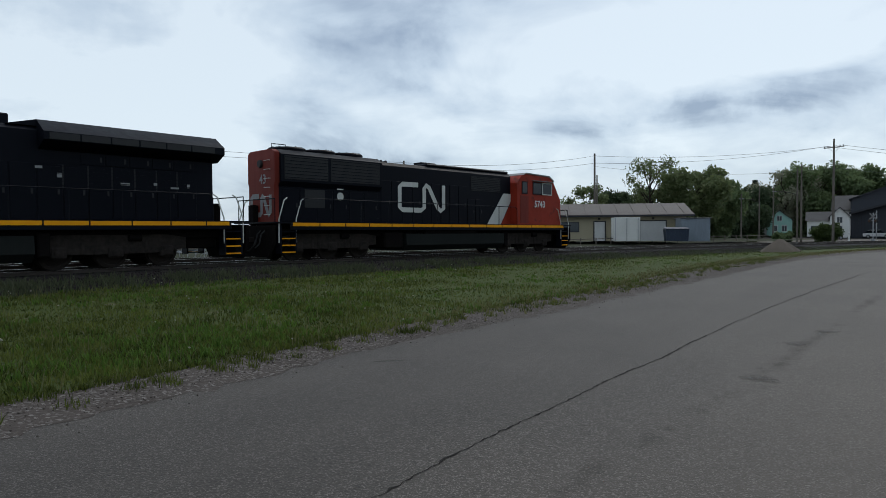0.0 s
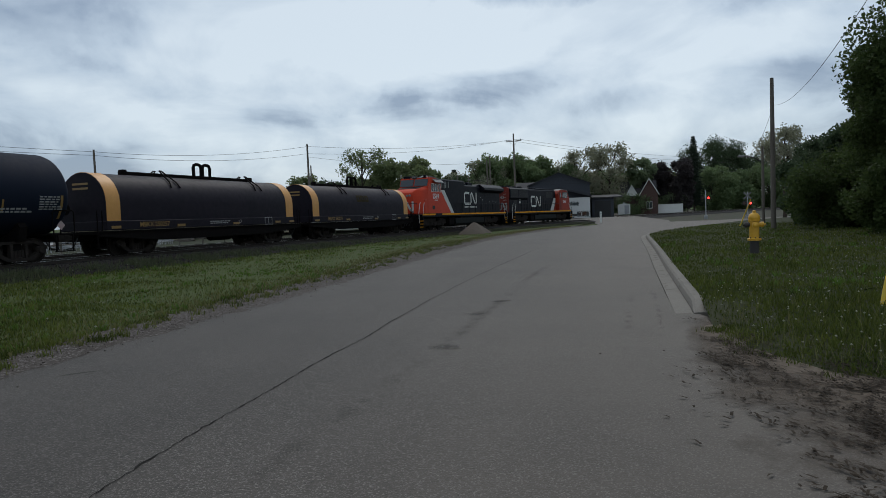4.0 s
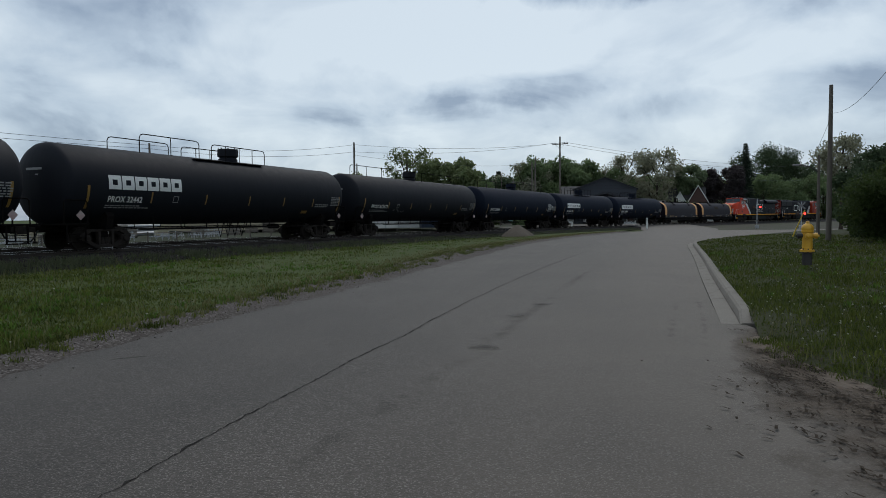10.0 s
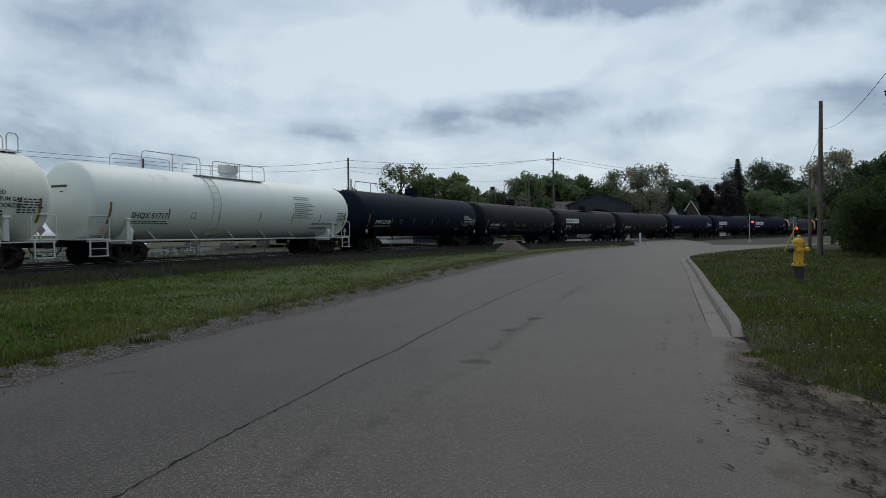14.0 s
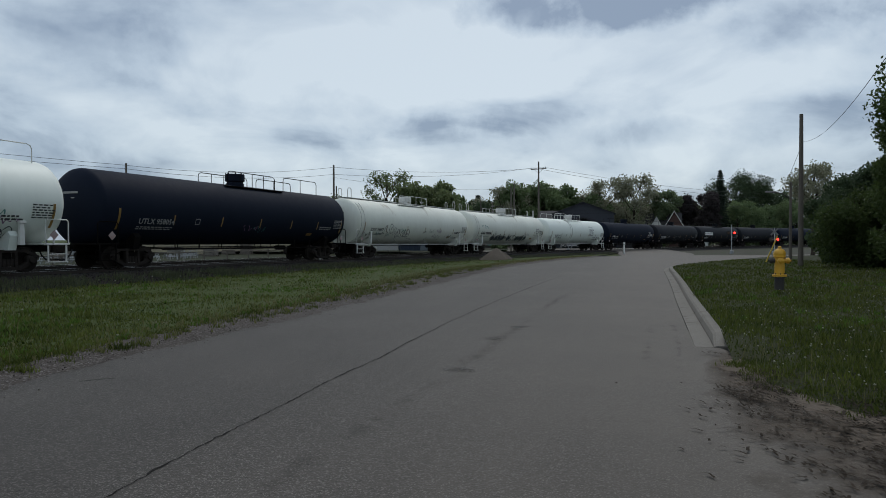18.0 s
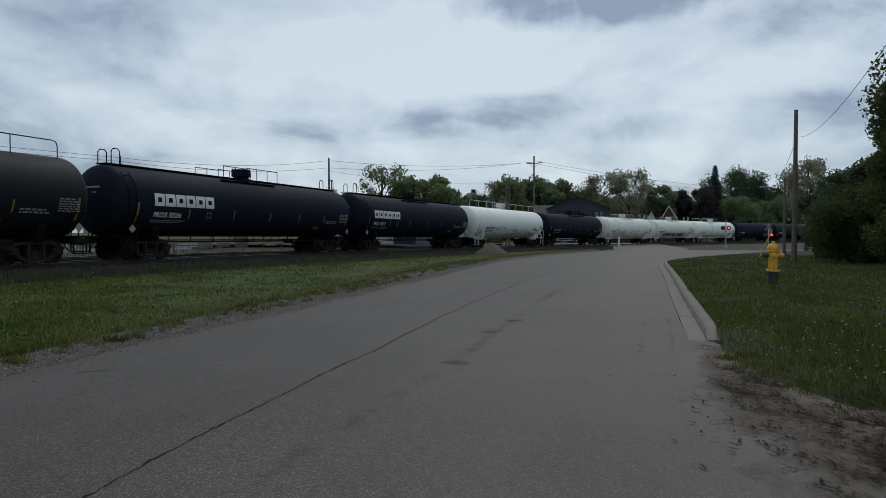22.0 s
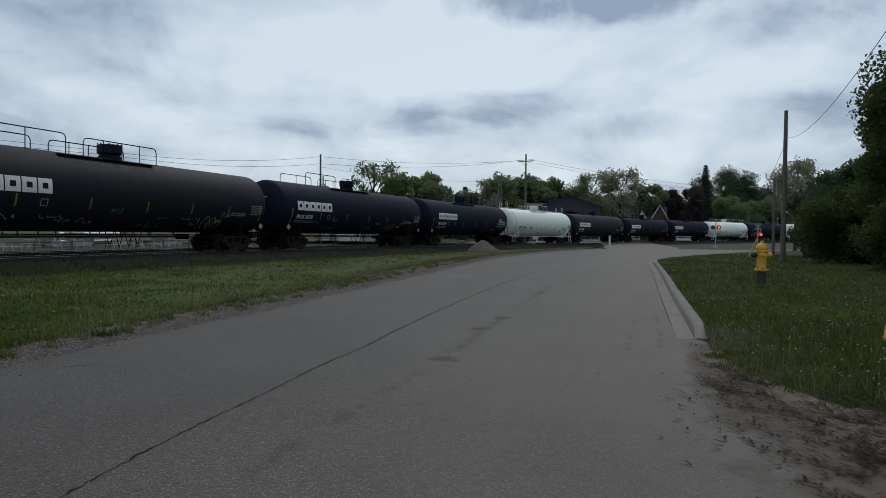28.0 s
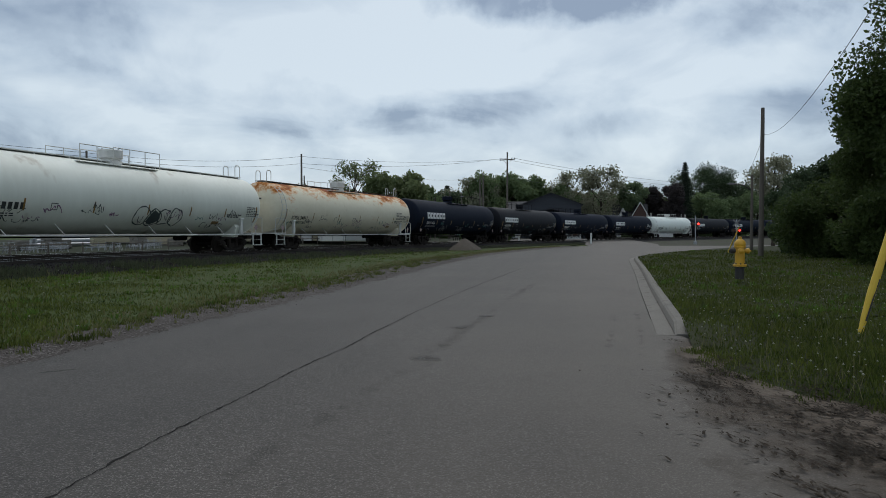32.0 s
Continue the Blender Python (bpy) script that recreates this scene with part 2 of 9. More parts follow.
def paving(m):
    """Two paving passes that meet at the crack: the outer one darker and tighter; dark pits and broad worn patches on both."""
    nt = m.node_tree
    n, l = nt.nodes.new, nt.links.new
    b = nt.nodes["Principled BSDF"]
    src = b.inputs["Base Color"].links[0].from_socket
    tc = n("ShaderNodeTexCoord")

    def op(kind, a, c):
        x = n("ShaderNodeMath")
        x.operation = kind
        for sock, v in zip(x.inputs, (a, c)):
            if isinstance(v, (int, float)):
                sock.default_value = v
            else:
                l(v, sock)
        return x.outputs[0]

    def span(v, lo, hi, a, c):
        r = n("ShaderNodeMapRange")
        l(v, r.inputs["Value"])
        for k, q in (("From Min", lo), ("From Max", hi), ("To Min", a), ("To Max", c)):
            r.inputs[k].default_value = q
        return r.outputs[0]

    dot = n("ShaderNodeVectorMath")
    dot.operation = 'DOT_PRODUCT'
    l(tc.outputs["Object"], dot.inputs[0])
    dot.inputs[1].default_value = (0.788, -0.616, 0.0)
    t = n("ShaderNodeTexNoise")
    l(tc.outputs["Object"], t.inputs["Vector"])
    t.inputs["Scale"].default_value, t.inputs["Detail"].default_value = 0.35, 6.0
    pits = n("ShaderNodeTexVoronoi")
    l(tc.outputs["Object"], pits.inputs["Vector"])
    pits.inputs["Scale"].default_value = 55.0
    pick = n("ShaderNodeSeparateColor")
    l(pits.outputs["Color"], pick.inputs[0])
    fac = op('MULTIPLY', span(dot.outputs["Value"], -3.6, -2.8, 0.80, 0.96), span(t.outputs["Fac"], 0.35, 0.65, 0.88, 1.12))
    fac = op('MULTIPLY', fac, span(pick.outputs[1], 0.0, 0.10, 0.55, 1.0))
    mul = n("ShaderNodeVectorMath")
    mul.operation = 'SCALE'
    l(src, mul.inputs[0])
    l(fac, mul.inputs["Scale"])
    t2 = n("ShaderNodeTexNoise")
    l(tc.outputs["Object"], t2.inputs["Vector"])
    t2.inputs["Scale"].default_value, t2.inputs["Detail"].default_value, t2.inputs["Roughness"].default_value = 0.9, 9.0, 0.65
    dust = n("ShaderNodeMix")
    dust.data_type = 'RGBA'
    l(op('MULTIPLY', span(dot.outputs["Value"], -2.4, 0.8, 0.0, 0.6), span(t2.outputs["Fac"], 0.3, 0.7, 0.55, 1.25)), dust.inputs[0])
    l(mul.outputs[0], dust.inputs[6])
    dust.inputs[7].default_value = (0.104, 0.088, 0.073, 1)
    l(dust.outputs[2], b.inputs["Base Color"])
    return m


ASPHALT = paving(ASPHALT)
TAR = surface("tar_seal", (0.012, 0.011, 0.010), (0.024, 0.022, 0.020), 0.9, gloss=0.1, grain=40, bump=0.4)
OIL = surface("worn_asphalt", (0.030, 0.026, 0.023), (0.042, 0.037, 0.032), 0.78, grain=45, bump=0.3, speck=110, speck_colour=(0.06, 0.055, 0.05), gloss=0.42)
RUBBED = surface("rubbed_asphalt", (0.030, 0.026, 0.0225), (0.043, 0.037, 0.032), 0.78, grain=45, stain=0.9, bump=0.3, speck=95, speck_colour=(0.105, 0.095, 0.087), gloss=0.42)
CONCRETE = surface("concrete", (0.200, 0.184, 0.162), (0.135, 0.123, 0.108), 0.88, gloss=0.12, grain=30, stain=1.2, bump=0.4, speck=90, speck_colour=(0.21, 0.195, 0.175),
                   dirt=(0.070, 0.062, 0.054), dirt_at=0.6)
GRAVEL = surface("gravel", (0.0805, 0.0678, 0.0609), (0.0391, 0.0322, 0.0287), 0.95, gloss=0.12, grain=22, stain=0.7, bump=1.0, speck=38, speck_colour=(0.16, 0.148, 0.138))
# Oil-dark stone, blackened further with the shade under the train.
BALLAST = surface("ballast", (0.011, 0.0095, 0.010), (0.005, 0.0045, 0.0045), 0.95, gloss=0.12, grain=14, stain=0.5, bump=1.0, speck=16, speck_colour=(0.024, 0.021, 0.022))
STONE = surface("crushed_stone", (0.030, 0.026, 0.027), (0.013, 0.011, 0.012), 0.95, gloss=0.12, grain=9, bump=0.5)
MULCH = surface("leaf_litter", (0.018, 0.014, 0.010), (0.050, 0.038, 0.028), 0.95, gloss=0.12, grain=25, bump=0.8)
SOIL = surface("grass_soil", (0.032, 0.053, 0.010), (0.056, 0.068, 0.022), 0.95, gloss=0.12, grain=14, stain=0.5, bump=0.7, dirt=(0.095, 0.083, 0.055), dirt_at=0.62)
YARD = surface("pale_yard", (0.034, 0.036, 0.022), (0.018, 0.024, 0.010), 0.95, gloss=0.12, grain=5, stain=0.12, bump=0.5, dirt=(0.05, 0.058, 0.026), dirt_at=0.62)
WASTE = surface("rough_ground", (0.062, 0.056, 0.044), (0.038, 0.038, 0.026), 0.95, gloss=0.12, grain=5, stain=0.25, bump=0.6, dirt=(0.036, 0.050, 0.018), dirt_at=0.55)
LOT = surface("lot_gravel", (0.120, 0.110, 0.094), (0.078, 0.072, 0.060), 0.95, gloss=0.12, grain=6, stain=0.2, bump=0.5, dirt=(0.045, 0.052, 0.026), dirt_at=0.66)
GRASS = leafage("grass_blades", (0.013, 0.025, 0.004), (0.132, 0.155, 0.036), patch=1.1, mottle=0.55)
BROADLEAF = leafage("broad_weed_leaves", (0.030, 0.072, 0.010), (0.120, 0.190, 0.036), patch=1.0)
# Lawn blades and soil run darker than the verge: tree shade in their colour.
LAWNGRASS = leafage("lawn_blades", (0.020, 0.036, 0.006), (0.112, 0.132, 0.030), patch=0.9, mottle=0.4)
LAWNSOIL = surface("lawn_soil", (0.020, 0.028, 0.009), (0.036, 0.036, 0.018), 0.95, gloss=0.1, grain=14, stain=0.5, bump=0.7)
HEAPM = surface("heap_gravel", (0.105, 0.088, 0.072), (0.06, 0.05, 0.04), 0.95, gloss=0.12, grain=14, stain=1.2, bump=1.0)
DRYGRASS = leafage("dry_stalks", (0.11, 0.11, 0.045), (0.17, 0.16, 0.08))
WEEDS = leafage("weed_leaves", (0.034, 0.046, 0.024), (0.088, 0.100, 0.058))
BLOOM = leafage("pale_blooms", (0.22, 0.23, 0.18), (0.42, 0.41, 0.34))
STEEL = surface("rail_steel", (0.035, 0.027, 0.022), (0.055, 0.043, 0.036), 0.7, 0.3, grain=20, bump=0.1)
RAILTOP = surface("polished_rail", (0.62, 0.61, 0.60), (0.5, 0.49, 0.48), 0.3, 0.9, grain=30, bump=0.03)
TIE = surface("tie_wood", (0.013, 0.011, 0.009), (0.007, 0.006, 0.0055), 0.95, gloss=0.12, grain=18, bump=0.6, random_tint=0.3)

BLACK = surface("black_tank_paint", (0.0080, 0.0114, 0.0215), (0.0112, 0.0152, 0.0260), 0.68, gloss=0.06, grain=6, stain=0.5, bump=0.04, amount=0.2, streak=True)
DUSTY = surface("dusty_tank_paint", (0.0082, 0.0095, 0.0145), (0.0140, 0.0150, 0.0185), 0.66, gloss=0.12, grain=5, stain=0.45, bump=0.05, amount=0.28, streak=True)
UNDER = surface("black_running_gear", (0.0046, 0.0043, 0.0042), (0.0105, 0.0085, 0.0078), 0.9, gloss=0.05, grain=12, stain=2, bump=0.3)
BOGIE = surface("rusty_cast_steel", (0.016, 0.0145, 0.0135), (0.044, 0.036, 0.031), 0.92, gloss=0.05, grain=10, stain=2.5, bump=0.4)
WHEELM = surface("wheel_steel", (0.015, 0.013, 0.0115), (0.036, 0.029, 0.025), 0.8, 0.2, gloss=0.1, grain=14, bump=0.2)
WHITE = surface("white_tank_paint", (0.76, 0.80, 0.745), (0.68, 0.715, 0.66), 0.55, grain=5, stain=0.35, bump=0.04, amount=0.35, streak=True,
                dirt=(0.50, 0.49, 0.44), dirt_at=0.66)
CREAM = surface("soiled_white_paint", (0.75, 0.765, 0.69), (0.63, 0.635, 0.56), 0.6, grain=5, stain=0.4, bump=0.06, streak=True, dirt=(0.36, 0.32, 0.25), dirt_at=0.64)
WTRIM = surface("white_trim_paint", (0.66, 0.66, 0.63), (0.50, 0.49, 0.46), 0.6, grain=9, bump=0.1)
ORANGE = surface("engine_orange", (0.55, 0.046, 0.014), (0.44, 0.036, 0.012), 0.5, gloss=0.2, grain=6, stain=0.7, bump=0.03, dirt=(0.26, 0.030, 0.014), dirt_at=0.66)
MAROON = surface("weathered_engine_red", (0.20, 0.026, 0.016), (0.13, 0.021, 0.015), 0.6, gloss=0.2, grain=6, stain=0.7, bump=0.04, streak=True)
CABRED = surface("faded_cab_red", (0.30, 0.030, 0.013), (0.22, 0.024, 0.012), 0.55, gloss=0.15, grain=6, stain=0.9, bump=0.03, dirt=(0.12, 0.020, 0.012), dirt_at=0.58)
ENGBLACK = surface("engine_black", (0.0030, 0.0038, 0.0075), (0.0050, 0.0060, 0.0100), 0.5, gloss=0.09, grain=6, stain=0.6, bump=0.03)
ENGWHITE = surface("engine_white", (0.58, 0.58, 0.55), (0.44, 0.44, 0.41), 0.5, grain=7, bump=0.03, streak=True)
YELLOW = surface("safety_yellow", (0.85, 0.36, 0.008), (0.70, 0.28, 0.008), 0.6, gloss=0.1, grain=9, stain=1.5, bump=0.04)
MARK = surface("reflective_yellow", (0.27, 0.155, 0.03), (0.16, 0.09, 0.025), 0.4, grain=20, bump=0.02)
LETTER = surface("white_lettering", (0.72, 0.72, 0.70), (0.58, 0.58, 0.56), 0.5, grain=12, bump=0.0)
DIMLETTER = surface("faded_lettering", (0.30, 0.30, 0.30), (0.18, 0.18, 0.18), 0.6, grain=12, bump=0.0)
DARKLETTER = surface("black_lettering", (0.02, 0.02, 0.022), (0.04, 0.04, 0.04), 0.6, grain=12, bump=0.0)
GRILLE = surface("dark_grille", (0.008, 0.008, 0.009), (0.016, 0.016, 0.017), 0.7, grain=20, bump=0.3)
TANKGREY = surface("grimy_fuel_tank", (0.009, 0.011, 0.0102), (0.016, 0.018, 0.0165), 0.75, gloss=0.1, grain=8, stain=1.0, bump=0.1)
ROOFGREY = surface("cab_roof_grey", (0.20, 0.20, 0.20), (0.12, 0.12, 0.12), 0.6, grain=9, bump=0.08)
PURPLE = surface("faded_purple_hood", (0.0135, 0.0095, 0.0165), (0.0075, 0.0065, 0.011), 0.55, gloss=0.12, grain=5, stain=0.6, bump=0.05)
OCHRE = surface("faded_ochre_paint", (0.040, 0.029, 0.007), (0.018, 0.013, 0.006), 0.8, gloss=0.1, stain=2.5, grain=7, bump=0.02)
BANDY = surface("orange_band", (0.60, 0.29, 0.065), (0.46, 0.21, 0.05), 0.5, grain=7, bump=0.05)
WINDOW = glassy("dark_window_glass", (0.012, 0.014, 0.016))
PANE = glassy("house_window_glass", (0.04, 0.05, 0.06))
HYDRANT = surface("hydrant_yellow", (0.62, 0.34, 0.018), (0.50, 0.26, 0.018), 0.45, grain=14, stain=3, bump=0.08, dirt=(0.30, 0.17, 0.03), dirt_at=0.66)
PLASTIC = surface("yellow_plastic", (0.62, 0.42, 0.025), (0.50, 0.33, 0.022), 0.5, grain=12, bump=0.05)
IRON = surface("black_iron", (0.018, 0.017, 0.017), (0.035, 0.03, 0.028), 0.7, grain=18, bump=0.3)
POLEWOOD = surface("weathered_pole_wood", (0.165, 0.145, 0.125), (0.095, 0.082, 0.07), 0.92, gloss=0.12, grain=16, stain=1.5, bump=0.5, streak=True)
WIRE = surface("wire", (0.05, 0.05, 0.052), (0.07, 0.07, 0.07), 0.6, grain=5, bump=0.0)
GALV = surface("galvanised_metal", (0.36, 0.37, 0.38), (0.26, 0.27, 0.28), 0.5, 0.5, grain=12, bump=0.08)
BARK = surface("bark", (0.060, 0.048, 0.038), (0.035, 0.028, 0.022), 0.95, gloss=0.12, grain=14, stain=3, bump=0.8)
LEAF_DARK = leafage("dark_maple_leaves", (0.0286, 0.0484, 0.0154), (0.0770, 0.1078, 0.0330))
# Far trees' leaf green: distance haze is put into the colour.
LEAF_HAZED = leafage("hazed_green_leaves", (0.0878, 0.1220, 0.0708), (0.1952, 0.2440, 0.1281))
# Green and budding leaves are paled for haze as well.
LEAF_MID = leafage("green_leaves", (0.076, 0.115, 0.053), (0.176, 0.230, 0.106))
LEAF_DUSK = leafage("deep_green_leaves", (0.030, 0.050, 0.026), (0.078, 0.108, 0.056))
LEAF_FRESH = leafage("fresh_leaves", (0.088, 0.122, 0.052), (0.185, 0.215, 0.100))
LEAF_BARE = leafage("budding_leaves", (0.17, 0.18, 0.125), (0.29, 0.29, 0.20))
LEAF_RED = leafage("dark_purple_leaves", (0.034, 0.030, 0.031), (0.070, 0.058, 0.058))
LEAF_FIR = leafage("spruce_needles", (0.022, 0.034, 0.024), (0.045, 0.060, 0.040))
SHEDBLUE = surface("dark_blue_siding", (0.020, 0.024, 0.034), (0.028, 0.032, 0.042), 0.7, grain=6, stain=0.4, bump=0.1)
SHEDTRIM = surface("shed_fascia", (0.014, 0.016, 0.022), (0.02, 0.02, 0.026), 0.7, grain=6, bump=0.1)
PALEWALL = surface("pale_wall_paint", (0.56, 0.56, 0.55), (0.46, 0.46, 0.45), 0.7, grain=6, bump=0.1)
BEIGE = surface("beige_stucco", (0.36, 0.32, 0.22), (0.29, 0.255, 0.175), 0.85, grain=14, stain=0.5, bump=0.2)
BROWNROOF = surface("brown_metal_roof", (0.062, 0.050, 0.045), (0.042, 0.034, 0.031), 0.75, grain=5, bump=0.1)
SHINGLE = surface("grey_shingles", (0.065, 0.062, 0.064), (0.040, 0.039, 0.040), 0.9, grain=9, bump=0.4)
TEAL = surface("mint_siding", (0.30, 0.52, 0.46), (0.24, 0.43, 0.38), 0.75, grain=6, bump=0.1)
SIDING = surface("white_siding", (0.62, 0.62, 0.60), (0.50, 0.50, 0.48), 0.75, grain=6, bump=0.1)
BRICKM = surface("red_brick", (0.085, 0.045, 0.036), (0.055, 0.032, 0.027), 0.9, grain=12, bump=0.3)
BINBLUE = surface("blue_bin_paint", (0.014, 0.028, 0.055), (0.010, 0.020, 0.040), 0.6, grain=8, stain=1.5, bump=0.1)
SHEETGREY = surface("blue_grey_sheet", (0.22, 0.26, 0.30), (0.16, 0.19, 0.22), 0.55, 0.2, grain=6, bump=0.1, streak=True)
RUSTRED = surface("rust_brown_plate", (0.10, 0.05, 0.032), (0.06, 0.034, 0.024), 0.85, grain=10, bump=0.3)
CARWHITE = surface("white_car_paint", (0.62, 0.62, 0.62), (0.52, 0.52, 0.52), 0.3, grain=8, bump=0.0, coat=0.4)
CARDARK = surface("dark_car_paint", (0.03, 0.032, 0.036), (0.022, 0.024, 0.027), 0.3, grain=8, bump=0.0, coat=0.4)
TYRE = surface("tyre_rubber", (0.012, 0.012, 0.012), (0.02, 0.02, 0.02), 0.9, grain=20, bump=0.2)
REDGLOW = glow("red_signal_glow", (1.0, 0.02, 0.015), 9.0)
LAMPGLOW = glow("headlight_glow", (1.0, 0.93, 0.8), 6.0)


def rusty_white():
    """Soiled white paint with rust sheets that grow along the top of a shell and run down."""
    m = surface("rusting_white_paint", (0.74, 0.69, 0.56), (0.62, 0.56, 0.42), 0.75, gloss=0.15, grain=5, stain=0.5, bump=0.08, dirt=(0.34, 0.27, 0.18), dirt_at=0.66)
    nt = m.node_tree
    n, l = nt.nodes.new, nt.links.new
    b = nt.nodes["Principled BSDF"]
    src = b.inputs["Base Color"].links[0].from_socket
    tc = n("ShaderNodeTexCoord")
    sep = n("ShaderNodeSeparateXYZ")
    l(tc.outputs["Object"], sep.inputs[0])
    mp = n("ShaderNodeMapping")
    mp.inputs["Scale"].default_value = (0.5, 1.0, 0.85)
    l(tc.outputs["Object"], mp.inputs[0])
    t = n("ShaderNodeTexNoise")
    l(mp.outputs[0], t.inputs["Vector"])
    t.inputs["Scale"].default_value, t.inputs["Detail"].default_value, t.inputs["Roughness"].default_value = 1.15, 10.0, 0.72
    hgt = n("ShaderNodeMapRange")
    l(sep.outputs["Z"], hgt.inputs["Value"])
    hgt.inputs["From Min"].default_value, hgt.inputs["From Max"].default_value = 2.75, 4.2
    hgt.inputs["To Min"].default_value, hgt.inputs["To Max"].default_value = -0.20, 0.075
    s = n("ShaderNodeMath")
    l(t.outputs["Fac"], s.inputs[0])
    l(hgt.outputs[0], s.inputs[1])
    r = n("ShaderNodeMapRange")
    l(s.outputs[0], r.inputs["Value"])
    r.inputs["From Min"].default_value, r.inputs["From Max"].default_value = 0.44, 0.56
    t2 = n("ShaderNodeTexNoise")
    t2.inputs["Scale"].default_value = 3.0
    l(tc.outputs["Object"], t2.inputs["Vector"])
    rust = n("ShaderNodeMix")
    rust.data_type = 'RGBA'
    core = n("ShaderNodeMapRange")
    l(s.outputs[0], core.inputs["Value"])
    core.inputs["From Min"].default_value, core.inputs["From Max"].default_value = 0.50, 0.63
    blot = n("ShaderNodeMath")
    blot.operation = 'MULTIPLY_ADD'
    l(t2.outputs["Fac"], blot.inputs[0])
    blot.inputs[1].default_value = 0.5
    l(core.outputs[0], blot.inputs[2])
    low = n("ShaderNodeMath")
    low.operation, low.use_clamp = 'SUBTRACT', True
    l(blot.outputs[0], low.inputs[0])
    low.inputs[1].default_value = 0.22
    l(low.outputs[0], rust.inputs[0])
    rust.inputs[6].default_value, rust.inputs[7].default_value = (0.60, 0.24, 0.050, 1), (0.21, 0.050, 0.011, 1)
    x = n("ShaderNodeMix")
    x.data_type = 'RGBA'
    l(r.outputs[0], x.inputs[0])
    l(src, x.inputs[6])
    l(rust.outputs[2], x.inputs[7])
    l(x.outputs[2], b.inputs["Base Color"])
    return m


RUSTY = rusty_white()


def worn_edge(m, rough_scale=1.6, lo=0.62, hi=1.02):
    """A layer that thins out to nothing; the mesh's own 'wear' value says how worn in it is."""
    nt = m.node_tree
    n, l = nt.nodes.new, nt.links.new
    b = nt.nodes["Principled BSDF"]
    at = n("ShaderNodeAttribute")
    at.attribute_name = "wear"
    tc = n("ShaderNodeTexCoord")
    t = n("ShaderNodeTexNoise")
    l(tc.outputs["Object"], t.inputs["Vector"])
    t.inputs["Scale"].default_value, t.inputs["Detail"].default_value, t.inputs["Roughness"].default_value = rough_scale, 9.0, 0.7
    s = n("ShaderNodeMath")
    l(at.outputs["Fac"], s.inputs[0])
    l(t.outputs["Fac"], s.inputs[1])
    r = n("ShaderNodeMapRange")
    l(s.outputs[0], r.inputs["Value"])
    r.inputs["From Min"].default_value, r.inputs["From Max"].default_value = lo, hi
    l(r.outputs[0], b.inputs["Alpha"])
    return m


DUSTEDGE = worn_edge(surface("dusted_asphalt_edge", (0.128, 0.102, 0.080), (0.090, 0.071, 0.056), 0.95, gloss=0.12, grain=16, stain=0.9, bump=0.7, speck=45, speck_colour=(0.135, 0.115, 0.095), dirt=(0.088, 0.069, 0.054), dirt_at=0.62), 1.6, 0.70, 1.22)
RUBBED = worn_edge(RUBBED, 3.0, 0.60, 1.5)
OIL = worn_edge(OIL, 5.0, 0.45, 1.15)

